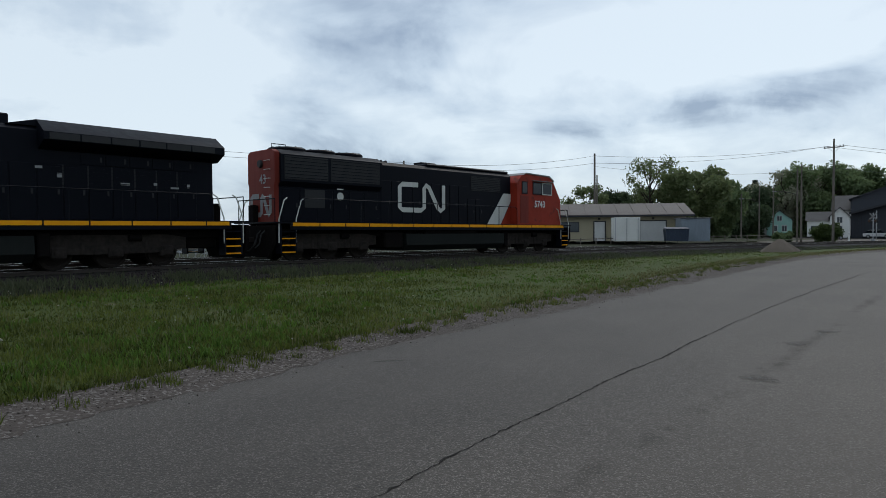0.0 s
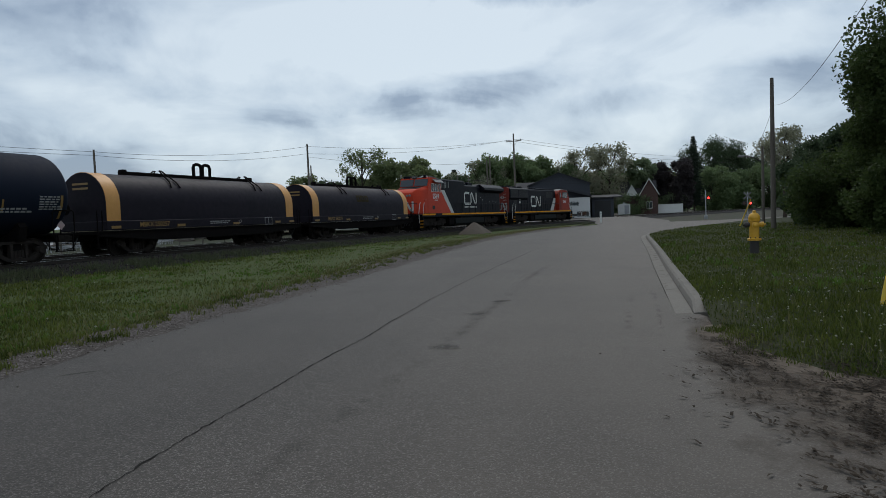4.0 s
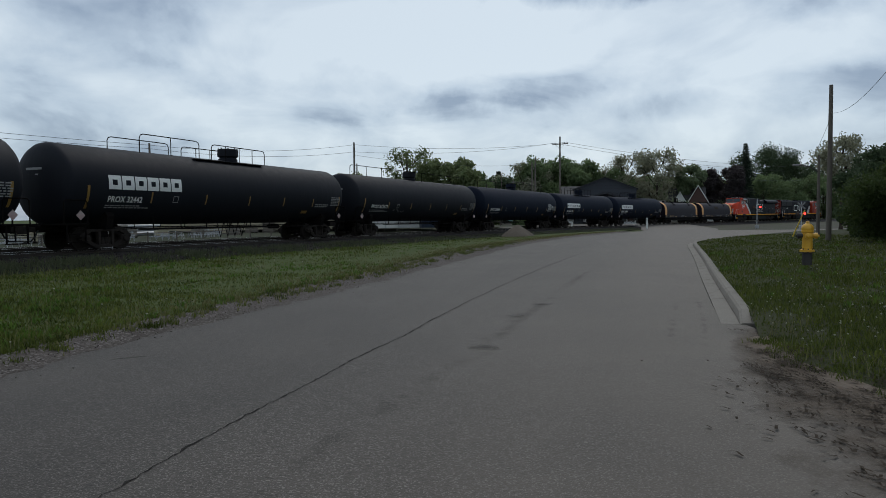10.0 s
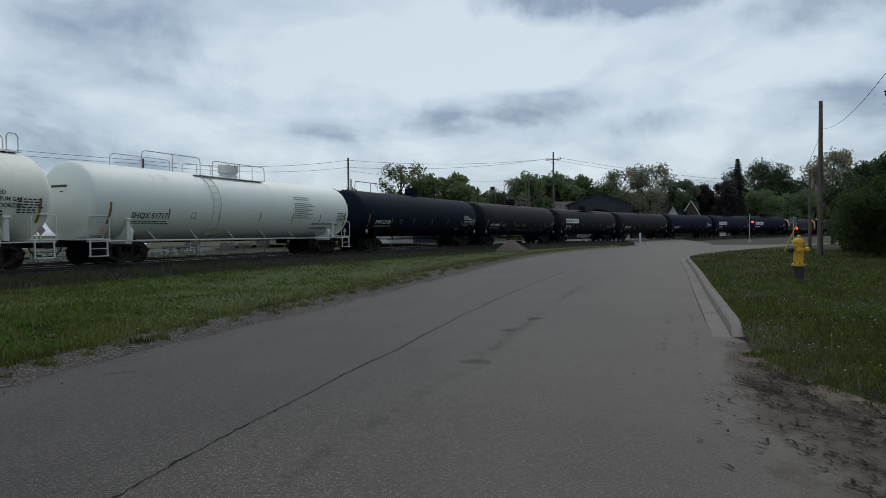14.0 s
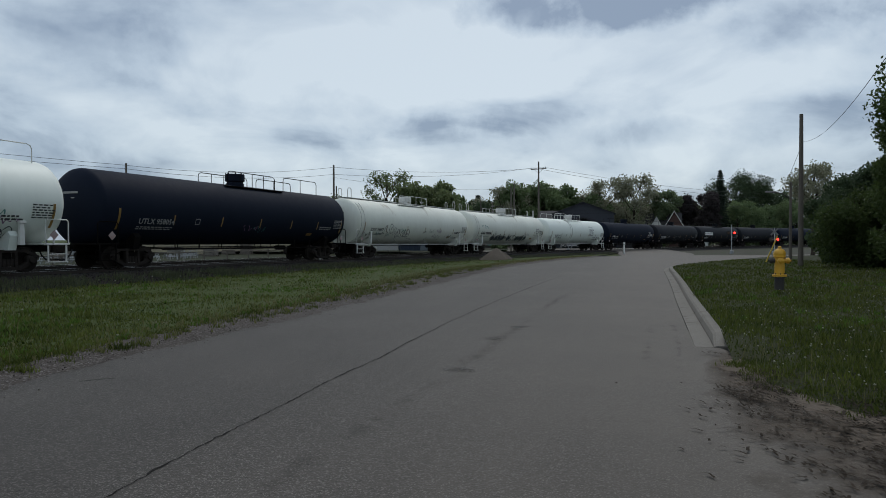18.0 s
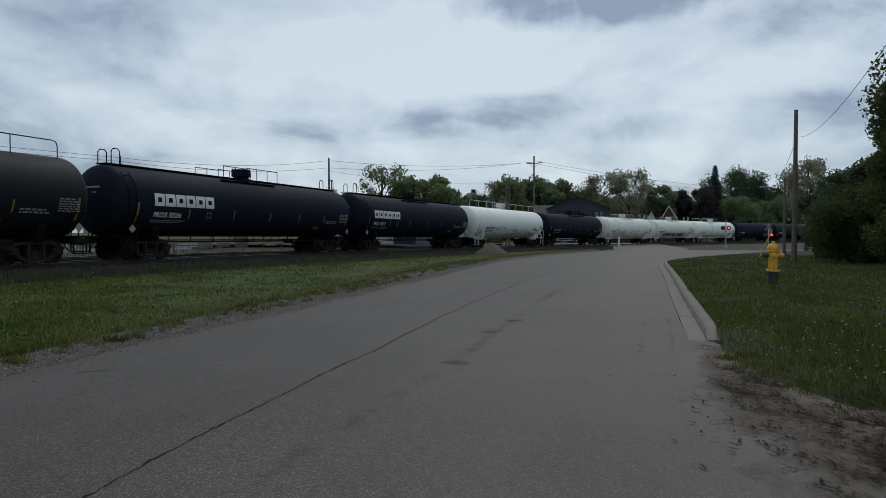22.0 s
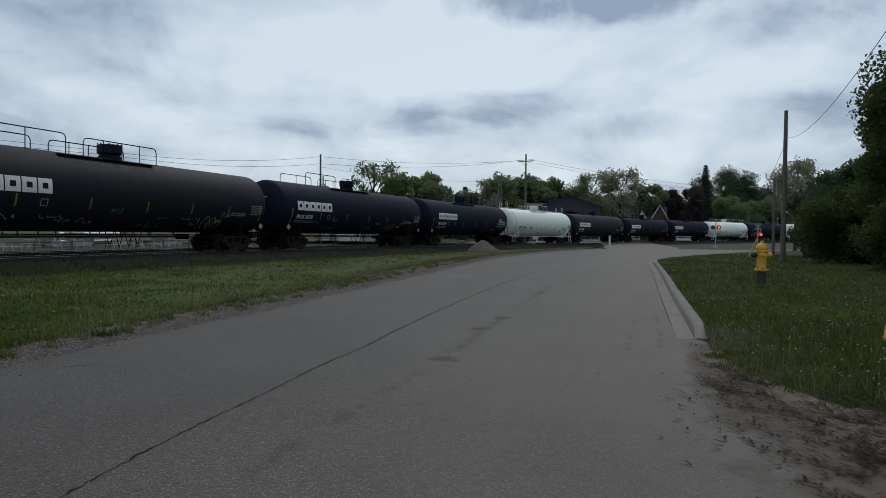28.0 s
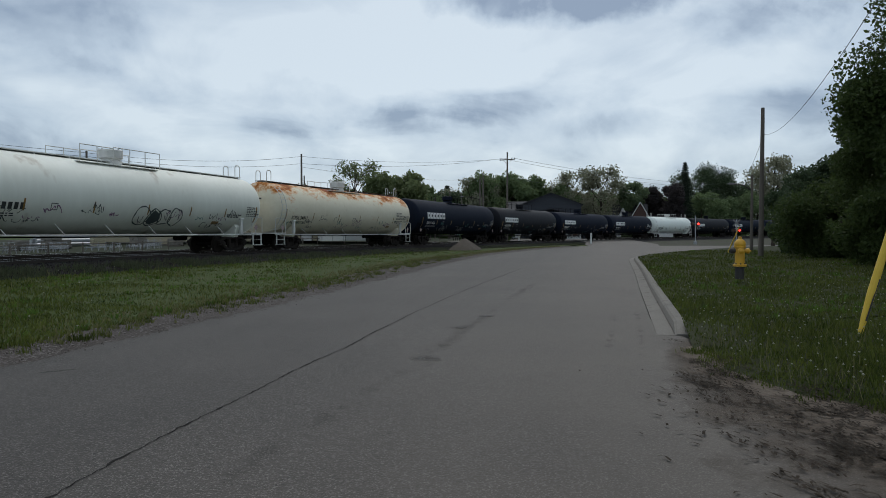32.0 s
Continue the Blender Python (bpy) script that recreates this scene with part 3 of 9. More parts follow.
# ---- shapes ----
class Shape:
    """A small mesh builder: pieces are added and then linked as one mesh."""

    def __init__(self):
        self.v, self.f = [], []

    def add(self, verts, faces):
        o = len(self.v)
        self.v.extend(tuple(p) for p in verts)
        self.f.extend(tuple(i + o for i in q) for q in faces)
        return self

    def box(self, x0, x1, y0, y1, z0, z1, c=0.0):
        if c <= 0:
            p = [(x, y, z) for z in (z0, z1) for y in (y0, y1) for x in (x0, x1)]
            return self.add(p, [(0, 2, 3, 1), (4, 5, 7, 6), (0, 1, 5, 4), (2, 6, 7, 3), (0, 4, 6, 2), (1, 3, 7, 5)])
        c = min(c, (x1 - x0) * 0.45, (y1 - y0) * 0.45, (z1 - z0) * 0.45)
        X, Y, Z = (x0, x1), (y0, y1), (z0, z1)
        p, ix = [], {}
        for i in (0, 1):
            for j in (0, 1):
                for k in (0, 1):
                    cx, cy, cz = X[i], Y[j], Z[k]
                    sx, sy, sz = (1 - 2 * i) * c, (1 - 2 * j) * c, (1 - 2 * k) * c
                    for ax, q in (("x", (cx, cy + sy, cz + sz)), ("y", (cx + sx, cy, cz + sz)), ("z", (cx + sx, cy + sy, cz))):
                        ix[i, j, k, ax] = len(p)
                        p.append(q)
        f = []
        for i in (0, 1):
            s = [(i, 0, 0, "x"), (i, 1, 0, "x"), (i, 1, 1, "x"), (i, 0, 1, "x")]
            f.append([ix[a] for a in (s if i else s[::-1])])
            s = [(0, i, 0, "y"), (0, i, 1, "y"), (1, i, 1, "y"), (1, i, 0, "y")]
            f.append([ix[a] for a in (s if i else s[::-1])])
            s = [(0, 0, i, "z"), (1, 0, i, "z"), (1, 1, i, "z"), (0, 1, i, "z")]
            f.append([ix[a] for a in (s if i else s[::-1])])
        for a in (0, 1):
            for b in (0, 1):
                f.append([ix[0, a, b, "y"], ix[1, a, b, "y"], ix[1, a, b, "z"], ix[0, a, b, "z"]])
                f.append([ix[a, 0, b, "x"], ix[a, 1, b, "x"], ix[a, 1, b, "z"], ix[a, 0, b, "z"]])
                f.append([ix[a, b, 0, "x"], ix[a, b, 1, "x"], ix[a, b, 1, "y"], ix[a, b, 0, "y"]])
                for k in (0, 1):
                    f.append([ix[a, b, k, "x"], ix[a, b, k, "y"], ix[a, b, k, "z"]])
        fs = []
        for q in dict.fromkeys(tuple(t) for t in f):
            fs.append(q)
        return self.add(p, fs)

    def tube(self, pts, r, n=6, caps=True):
        """A round bar along points; r may be a list."""
        pts = [Vector(p) for p in pts]
        rs = r if isinstance(r, (list, tuple)) else [r] * len(pts)
        o, vs, fs = 0, [], []
        side = None
        for i, p in enumerate(pts):
            d = (pts[min(i + 1, len(pts) - 1)] - pts[max(i - 1, 0)])
            d = d.normalized() if d.length > 1e-9 else Vector((0, 0, 1))
            if side is None:
                side = d.orthogonal().normalized()
            side = (side - d * side.dot(d))
            side = side.normalized() if side.length > 1e-6 else d.orthogonal().normalized()
            up = d.cross(side)
            for k in range(n):
                a = 2 * math.pi * k / n
                vs.append(p + (side * math.cos(a) + up * math.sin(a)) * rs[i])
        for i in range(len(pts) - 1):
            for k in range(n):
                a, b = i * n + k, i * n + (k + 1) % n
                fs.append((a, b, b + n, a + n))
        if caps:
            fs.append(tuple(range(n - 1, -1, -1)))
            fs.append(tuple(range((len(pts) - 1) * n, len(pts) * n)))
        return self.add(vs, fs)

    def lathe(self, prof, n=24, axis="z", at=(0, 0, 0)):
        """Turn a profile of (radius, along) about an axis."""
        vs, fs = [], []
        for r, h in prof:
            for k in range(n):
                a = 2 * math.pi * k / n
                c, s = r * math.cos(a), r * math.sin(a)
                q = (c, s, h) if axis == "z" else (h, c, s) if axis == "x" else (s, h, c)
                vs.append((q[0] + at[0], q[1] + at[1], q[2] + at[2]))
        for i in range(len(prof) - 1):
            for k in range(n):
                a, b = i * n + k, i * n + (k + 1) % n
                fs.append((a, b, b + n, a + n))
        fs.append(tuple(range(n - 1, -1, -1)))
        fs.append(tuple(range((len(prof) - 1) * n, len(prof) * n)))
        return self.add(vs, fs)

    def prism(self, poly, a0, a1, axis="y"):
        """Extrude a polygon: axis y takes (x, z), axis x takes (y, z), axis z takes (x, y)."""
        n = len(poly)
        q = lambda p, a: (p[0], a, p[1]) if axis == "y" else (a, p[0], p[1]) if axis == "x" else (p[0], p[1], a)
        vs = [q(p, a0) for p in poly] + [q(p, a1) for p in poly]
        fs = [tuple(range(n - 1, -1, -1)), tuple(range(n, 2 * n))] + [(i, (i + 1) % n, n + (i + 1) % n, n + i) for i in range(n)]
        return self.add(vs, fs)

    def mesh(self, name, material, smooth=True):
        me = bpy.data.meshes.new(name)
        me.from_pydata(self.v, [], self.f)
        bm = bmesh.new()
        bm.from_mesh(me)
        bmesh.ops.recalc_face_normals(bm, faces=bm.faces)
        bm.to_mesh(me)
        bm.free()
        if smooth:
            me.shade_smooth()
            me.set_sharp_from_angle(angle=radians(34))
        me.materials.append(material)
        return me


def part(name, shape, material, parent=None, label="", smooth=True):
    """Link a shape, or a ready mesh, as one mesh object under a thing or under a part."""
    me = shape if isinstance(shape, bpy.types.Mesh) else shape.mesh(name, material, smooth)
    ob = new(name, me)
    ob.parent = parent
    return tagged(ob, label=label) if label else ob


def thing(name, label, category, m=None, group="", kind=""):
    ob = new(name)
    if m is not None:
        ob.matrix_world = m
    return tagged(ob, label, category, group, kind)


def flat_mesh(name, verts, faces, material):
    """A mesh from arrays of points and equal-sided faces, quickly."""
    verts, faces = np.asarray(verts, np.float32), np.asarray(faces, np.int32)
    me = bpy.data.meshes.new(name)
    k = faces.shape[1]
    me.vertices.add(len(verts))
    me.vertices.foreach_set("co", verts.ravel())
    me.loops.add(faces.size)
    me.loops.foreach_set("vertex_index", faces.ravel())
    me.polygons.add(len(faces))
    me.polygons.foreach_set("loop_start", np.arange(0, faces.size, k, dtype=np.int32))
    me.update(calc_edges=True)
    me.validate()
    me.materials.append(material)
    return me


def words(text, size, material):
    """Lettering as a flat mesh in the x-z plane, its left foot at the origin."""
    cu = bpy.data.curves.new("lettering", 'FONT')
    cu.body, cu.size, cu.resolution_u, cu.offset = text, size, 2, size * 0.022
    ob = bpy.data.objects.new("lettering", cu)
    me = bpy.data.meshes.new_from_object(ob)
    bpy.data.objects.remove(ob)
    me.transform(Matrix.Rotation(radians(90), 4, 'X'))
    me.materials.clear()
    me.materials.append(material)
    return me


def wrapped(me, x, z, radius, centre_z, lift=0.012, squeeze=1.0):
    """Bend a flat lettering mesh onto the near side (-y) of a lying cylinder."""
    bm = bmesh.new()
    bm.from_mesh(me)
    zs = [v.co.z for v in bm.verts] or [0]
    lo, hi = min(zs), max(zs)
    k = max(2, int((hi - lo) / 0.09))
    for i in range(1, k):
        geom = bm.verts[:] + bm.edges[:] + bm.faces[:]
        bmesh.ops.bisect_plane(bm, geom=geom, plane_co=(0, 0, lo + (hi - lo) * i / k), plane_no=(0, 0, 1))
    a0 = math.asin(max(-0.99, min(0.99, (z - centre_z) / radius)))
    for v in bm.verts:
        a = a0 + v.co.z / radius
        r = radius + lift
        v.co = (x + v.co.x * squeeze, -math.cos(a) * r, centre_z + math.sin(a) * r)
    bm.to_mesh(me)
    bm.free()
    return me


def plate_mesh(w, h, material, holes=()):
    """A flat patch in the x-z plane."""
    s = Shape()
    s.add([(0, 0, 0), (w, 0, 0), (w, 0, h), (0, 0, h)], [(0, 1, 2, 3)])
    return s.mesh("patch", material, False)


def bars_mesh(rows, material):
    """Flat bars (x, z, w, h) in the x-z plane as one patch of unreadable lines."""
    s = Shape()
    for x, z, w, h in rows:
        s.add([(x, 0, z), (x + w, 0, z), (x + w, 0, z + h), (x, 0, z + h)], [(0, 1, 2, 3)])
    return s.mesh("bars", material, False)


# ---- the line of the track: a long right-hand bend ----
RAIL_Z = 0.43
_s = np.arange(-640, 680.5, 0.5)
_c = np.clip(_s, -40, 235)
_h = np.radians(40.117) + (2.898 * _c - 0.000714 * np.clip(_c - 60, 0, None) ** 2 + 0.001796 * np.clip(_c - 20, 0, None) ** 2) * 1e-3
_x = np.concatenate([[0], np.cumsum(np.sin((_h[1:] + _h[:-1]) / 2) * 0.5)])
_y = np.concatenate([[0], np.cumsum(np.cos((_h[1:] + _h[:-1]) / 2) * 0.5)])
_i = int(np.argmin(abs(_s)))
_a = radians(40.117 - 90)
_x += 23.508 * math.sin(_a) - _x[_i]
_y += 23.508 * math.cos(_a) - _y[_i]
_b = -0.52 * np.exp(-((_s - 84) / 27) ** 2)
_x, _y = _x + _b * np.cos(_h), _y - _b * np.sin(_h)


def fall(x, y):
    """How far the ground has dropped at a place: it falls gently away towards the crossing."""
    return np.interp((np.asarray(x) + np.asarray(y)) * 0.7071, [10, 35, 50, 70, 90, 115, 160, 400], [0, -0.14, -0.25, -0.41, -0.55, -0.66, -0.72, -0.75])


def along(s, off=0.0):
    """The place on the track s metres on, off metres to the right of it, and its heading in radians from north."""
    x, y, h = float(np.interp(s, _s, _x)), float(np.interp(s, _s, _y)), float(np.interp(s, _s, _h))
    return x + off * math.cos(h), y - off * math.sin(h), h


def bearing(az, d, z=0.0):
    return d * math.sin(radians(az)), d * math.cos(radians(az)), z

# ---- ground, road, kerb, verges, tracks ----
def sheet(name, rings, material, label, category, z=0.0, kind="structure", smooth=True):
    """A strip between two edge lines of equal count."""
    s = Shape()
    a, b = rings
    n = len(a)
    s.add([(*p, z) if len(p) == 2 else p for p in a] + [(*p, z) if len(p) == 2 else p for p in b],
          [(i, i + 1, n + i + 1, n + i) for i in range(n - 1)])
    return tagged(new(name, s.mesh(name, material, smooth)), label, category, kind=kind)


def resample(line, n):
    p = np.array(line, float)
    d = np.concatenate([[0], np.cumsum(np.hypot(*np.diff(p[:, :2], axis=0).T))])
    t = np.linspace(0, d[-1], n)
    return [tuple(float(np.interp(q, d, p[:, k])) for k in range(p.shape[1])) for q in t]


def smooth_line(line, n, rounds=3):
    p = [tuple(q) for q in line]
    for _ in range(rounds):
        q = [p[0]]
        for a, b in zip(p, p[1:]):
            q.append(tuple(0.75 * u + 0.25 * v for u, v in zip(a, b)))
            q.append(tuple(0.25 * u + 0.75 * v for u, v in zip(a, b)))
        p = q + [p[-1]]
    return resample(p, n)


# edges of the road, from behind the camera to the crossing
LEFT_EDGE = smooth_line([(-16, -14), (-8, -1.5), (-3.4, 5.9), (-1.7, 8.62), (-0.67, 10.17), (0.06, 10.87), (0.97, 11.94), (2.18, 13.5), (3.96, 16.03), (6.64, 19.6), (11.6, 26.5), (15.9, 32.4), (21.1, 38.8), (27.4, 45.8), (36, 54.3), (47, 63.5)], 120)
GRAVEL_EDGE = smooth_line([(-17.5, -13.2), (-9.2, -0.6), (-4, 6.8), (-1.92, 9.75), (-0.76, 11.47), (0.06, 12.44), (1.14, 14.12), (2.63, 16.3), (4.66, 18.85), (6.6, 22.4), (10.83, 28.73), (15.04, 34.44), (18.8, 38.5), (26.2, 46.8), (36, 57), (46, 65)], 120)
KERB_LINE = smooth_line([(7.05, 7.55), (9.25, 10.2), (12.4, 14.0), (16.2, 18.5), (20.5, 23.7), (24.6, 28.7), (26.9, 31.3), (30, 33.8), (34.2, 36.6), (41.5, 41.2), (51, 47), (58, 51), (80, 58)], 64)

ground = Shape()
N = 44
ring = [0.0, 15, 30, 45, 60, 90, 120, 160, 300, 700, 2000, 4200]
gv, gf = [(0, 0, -0.12)], []
for r in ring[1:]:
    for k in range(N):
        a = 2 * math.pi * k / N
        gv.append((r * math.sin(a), r * math.cos(a), -0.12))
for k in range(N):
    gf.append((0, 1 + k, 1 + (k + 1) % N))
for i in range(len(ring) - 2):
    for k in range(N):
        a, b = 1 + i * N + k, 1 + i * N + (k + 1) % N
        gf.append((a, b, b + N, a + N))
ground.add(gv, gf)
tagged(new("ground", ground.mesh("ground", SOIL)), "green and brown grassy earth reaching to the horizon", "ground", kind="structure")

# the asphalt: a broad sheet that the verges border, going on over the crossing
road_right = smooth_line([(9, -22), (8.4, -6), (8.0, 0.5), (7.6, 4.6), (7.15, 7.5)], 28) + [p[:2] for p in KERB_LINE[1:]][:46]
road_left = [(x - 0.45, y + 0.25) for x, y in resample(LEFT_EDGE, 50)] + [(50, 65.5), (52, 66)]
road_right, road_left = resample(road_right, 80), resample(road_left, 80)
sheet("road", (road_left, road_right), ASPHALT, "worn grey asphalt street with a sealed crack and wheel marks", "road", 0.0)
# the street bends away to the right, and a side street climbs over the tracks
sheet("bend_road", ([(50, 65.5, 0.003), (54, 66.5, 0.003), (60, 63.5, 0.003), (66, 61, 0.003), (76, 61.5, 0.003), (110, 70, 0.003)], [(43, 42.0, 0.003), (51, 46.8, 0.003), (58, 50.9, 0.003), (65, 53.2, 0.003), (80, 57.9, 0.003), (110, 66, 0.003)]), ASPHALT,
      "grey asphalt street bending away beyond the lawn", "road")
side = [((49.5, 65.0), (59.5, 63.8), 0.006), ((53.5, 71.0), (65.5, 70.5), 0.04), (along(103, 3)[:2], along(125, 3)[:2], 0.20), (along(104, 1)[:2], along(126, 1)[:2], RAIL_Z - 0.01), (along(106, -5.5)[:2], along(128, -5.5)[:2], RAIL_Z - 0.01), (along(107, -9)[:2], along(129, -9)[:2], 0.12), (along(112, -22)[:2], along(146, -22)[:2], 0.22)]
sheet("crossing_road", ([(*a, z) for a, b, z in side], [(*b, z) for a, b, z in side]), ASPHALT, "grey asphalt side street climbing over the level crossing", "road")

# rough ground between the bending street and the line
sheet("waste_ground", ([(60, 64.2, -0.01), (66, 61.6, -0.01), (76, 62.1, -0.01), (110, 70.6, -0.01), (160, 92, -0.01)], [(*along(q, 3.9)[:2], -0.01) for q in (124.5, 134, 150, 180, 240)]), WASTE,
      "rough brown ground with thin grass beside the line", "ground")

# gravel strip between asphalt and grass
wob = random.Random(12)
gr_in = [(x + 0.10 * math.sin(i * 0.9) + wob.gauss(0, 0.10), y + wob.gauss(0, 0.1), 0.033) for i, (x, y) in enumerate(resample(GRAVEL_EDGE, 420))]
gr_out = [(x + 0.12 + wob.gauss(0, 0.06) + 0.08 * math.sin(i * 0.37), y - 0.08 + wob.gauss(0, 0.06), 0.003) for i, (x, y) in enumerate(resample(LEFT_EDGE, 420))]
sheet("gravel_shoulder", (gr_in, gr_out), GRAVEL, "strip of loose grey gravel along the asphalt edge", "gravel", smooth=False)

# verge between gravel and ballast, gently rising
ver_a = resample(GRAVEL_EDGE, 60)
ballast_foot = [along(s, 3.3)[:2] for s in np.linspace(-38, 101, 60)]
rows = []
for k in range(9):
    t = k / 8
    rows.append([((1 - t) * a[0] + t * b[0], (1 - t) * a[1] + t * b[1],
                  0.03 - 0.06 * t + 0.03 * math.sin(7.1 * i + 3 * k) * t * (1 - t)) for i, (a, b) in enumerate(zip(ver_a, ballast_foot))])
vs = Shape()
vs.add([p for r in rows for p in r], [(k * 60 + i, k * 60 + i + 1, (k + 1) * 60 + i + 1, (k + 1) * 60 + i) for k in range(8) for i in range(59)])
tagged(new("verge", vs.mesh("verge", SOIL)), "rough grass verge between street and railway", "verge", kind="structure")

# lawn behind the kerb
lawn_edge = [(6.0, -12), (5.95, 2.6), (5.75, 3.7), (5.6, 4.6), (6.2, 5.9), (7.2, 7.1)] + [(x + 0.36, y - 0.30) for x, y in KERB_LINE[1:]]
lawn_edge = resample(lawn_edge, 90)
lv = []
for k in range(8):
    t = (k / 7) ** 1.6
    lv.append([(x + t * 70 * 0.9, y - t * 70 * (0.35 if y > 8 else 0.1), 0.012 if k == 0 and y < 7.2 else 0.125 + 0.1 * max(0.0, t - 0.2)) for i, (x, y) in enumerate(lawn_edge)])
ls = Shape()
ls.add([p for r in lv for p in r], [(k * 90 + i, k * 90 + i + 1, (k + 1) * 90 + i + 1, (k + 1) * 90 + i) for k in range(7) for i in range(89)])
tagged(new("lawn", ls.mesh("lawn", LAWNSOIL)), "green lawn dotted with seeding dandelions behind the kerb", "lawn", kind="structure")

# bare dirt where cars cut the corner, fading into the asphalt
dirt_in = smooth_line([(2.8, -5), (2.1, 0.5), (2.3, 2.3), (3.05, 3.3), (3.9, 4.4), (5.0, 5.5), (6.2, 6.6), (7.05, 7.45)], 60)
dirt_out = smooth_line([(8.2, -5), (7.4, 1.0), (6.9, 2.6), (6.6, 3.7), (6.3, 4.9), (6.55, 6.0), (7.05, 6.85), (7.2, 7.2)], 60)
ds = Shape()
NW = 14
for k in range(NW):
    t = k / (NW - 1)
    for a, b in zip(dirt_in, dirt_out):
        ds.v.append((a[0] + (b[0] - a[0]) * t, a[1] + (b[1] - a[1]) * t, 0.004 + 0.022 * t * t))
for k in range(NW - 1):
    for i in range(59):
        ds.f.append((k * 60 + i, k * 60 + i + 1, (k + 1) * 60 + i + 1, (k + 1) * 60 + i))
dme = ds.mesh("dirt_corner", DUSTEDGE)
wear = dme.attributes.new("wear", 'FLOAT', 'POINT')
wear.data.foreach_set("value", [min(1.0, 1.35 * (k / (NW - 1))) * min(1.0, i / 6, (59 - i) / 6) for k in range(NW) for i in range(60)])
tagged(new("dirt_corner", dme), "bare brown dirt with leaf litter at the street edge", "dirt", kind="structure")
rng = random.Random(5)
lit = Shape()


def strands(cx, cy, sx, sy, n, z0=0.010, turn=1.45):
    """A mat of dead stalks, twigs and leaf scraps, mostly lying one way."""
    for _ in range(n):
        u, v = rng.gauss(0, sx), rng.gauss(0, sy)
        x, y = cx + u * math.cos(turn) - v * math.sin(turn), cy + u * math.sin(turn) + v * math.cos(turn)
        an, ln, wd = rng.gauss(turn + 0.35, 0.55), rng.uniform(0.012, 0.06), rng.uniform(0.005, 0.012)
        dx, dy, wx, wy = math.cos(an) * ln, math.sin(an) * ln, -math.sin(an) * wd, math.cos(an) * wd
        z = z0 + 0.018 * max(0, min(1, (x - 3.5) / 3)) + rng.random() * 0.014
        bow = rng.gauss(0, 0.3)
        mx, my = -math.sin(an) * ln * bow, math.cos(an) * ln * bow
        lit.add([(x - dx - wx, y - dy - wy, z), (x + mx - wx, y + my - wy, z + 0.008), (x + dx, y + dy, z + 0.002), (x + mx + wx, y + my + wy, z + 0.010), (x - dx + wx, y - dy + wy, z)], [(0, 1, 3, 4), (1, 2, 3)])


for cx0, cy0, sx, sy, n in ((5.25, 4.72, 0.28, 0.10, 420), (5.6, 5.2, 0.2, 0.08, 160), (5.05, 4.0, 0.22, 0.14, 260), (5.15, 3.5, 0.28, 0.16, 520), (4.75, 3.1, 0.30, 0.10, 380), (4.5, 2.88, 0.26, 0.09, 320),
                            (4.68, 2.42, 0.34, 0.09, 380), (4.2, 3.25, 0.22, 0.06, 110), (3.5, 2.15, 0.20, 0.09, 230), (3.7, 2.6, 0.16, 0.06, 110), (5.3, 2.68, 0.20, 0.07, 220), (5.9, 4.1, 0.3, 0.12, 240),
                            (4.3, 1.7, 0.4, 0.12, 260), (5.0, 1.2, 0.5, 0.2, 260), (6.3, 5.75, 0.35, 0.10, 200), (6.9, 6.7, 0.22, 0.07, 110), (5.65, 4.9, 0.35, 0.12, 340), (5.75, 3.9, 0.30, 0.14, 380), (5.85, 3.2, 0.30, 0.14, 320), (6.1, 5.3, 0.30, 0.10, 260)):
    k = max(3, n // 38)
    for _ in range(k):
        strands(cx0 + rng.gauss(0, sx * 0.7), cy0 + rng.gauss(0, sx * 0.9), 0.13, 0.05, int(n * 0.48) // k)
strands(4.8, 3.2, 0.9, 0.5, 420)
tagged(new("leaf_litter", lit.mesh("leaf_litter", MULCH, False)), "dark twigs and dead leaves strewn on the dirt", "leaf litter", kind="stuff")

# pieces of concrete kerb with their gutter slabs
kerb = thing("kerb", "pale concrete kerb with a gutter apron, its end broken off", "kerb", kind="structure")
KL = smooth_line(KERB_LINE, 400)
lens = np.concatenate([[0], np.cumsum([math.dist(a[:2], b[:2]) for a, b in zip(KL, KL[1:])])])
pos = 0.0
while pos < min(62, lens[-1] - 3):
    ln = 3.0
    p = [(float(np.interp(q, lens, [v[0] for v in KL])), float(np.interp(q, lens, [v[1] for v in KL]))) for q in np.linspace(pos + 0.012, pos + ln - 0.012, 6)]
    for nm, prof in (("kerb_stone", [(0.27, -0.1), (0.27, 0.035), (0.30, 0.12), (0.34, 0.15), (0.46, 0.15), (0.48, 0.13), (0.48, -0.1)]),
                     ("gutter_slab", [(0.012, -0.1), (0.012, 0.008), (0.262, 0.028), (0.262, -0.1)])):
        s = Shape()
        k = len(prof)
        for i, (x, y) in enumerate(p):
            a, b = p[max(i - 1, 0)], p[min(i + 1, 5)]
            dx, dy = b[0] - a[0], b[1] - a[1]
            d = math.hypot(dx, dy)
            nx, ny = dy / d, -dx / d
            low = 0.16 if (pos == 0 and i == 0) else 1.0
            s.v.extend([(x + nx * o, y + ny * o, z * (low if z > 0 else 1)) for o, z in prof])
        for i in range(5):
            for j in range(k):
                s.f.append((i * k + j, i * k + (j + 1) % k, (i + 1) * k + (j + 1) % k, (i + 1) * k + j))
        s.f.append(tuple(range(k)))
        s.f.append(tuple(range(5 * k + k - 1, 5 * k - 1, -1)))
        part(nm, s, CONCRETE, kerb, smooth=False)
    pos += ln

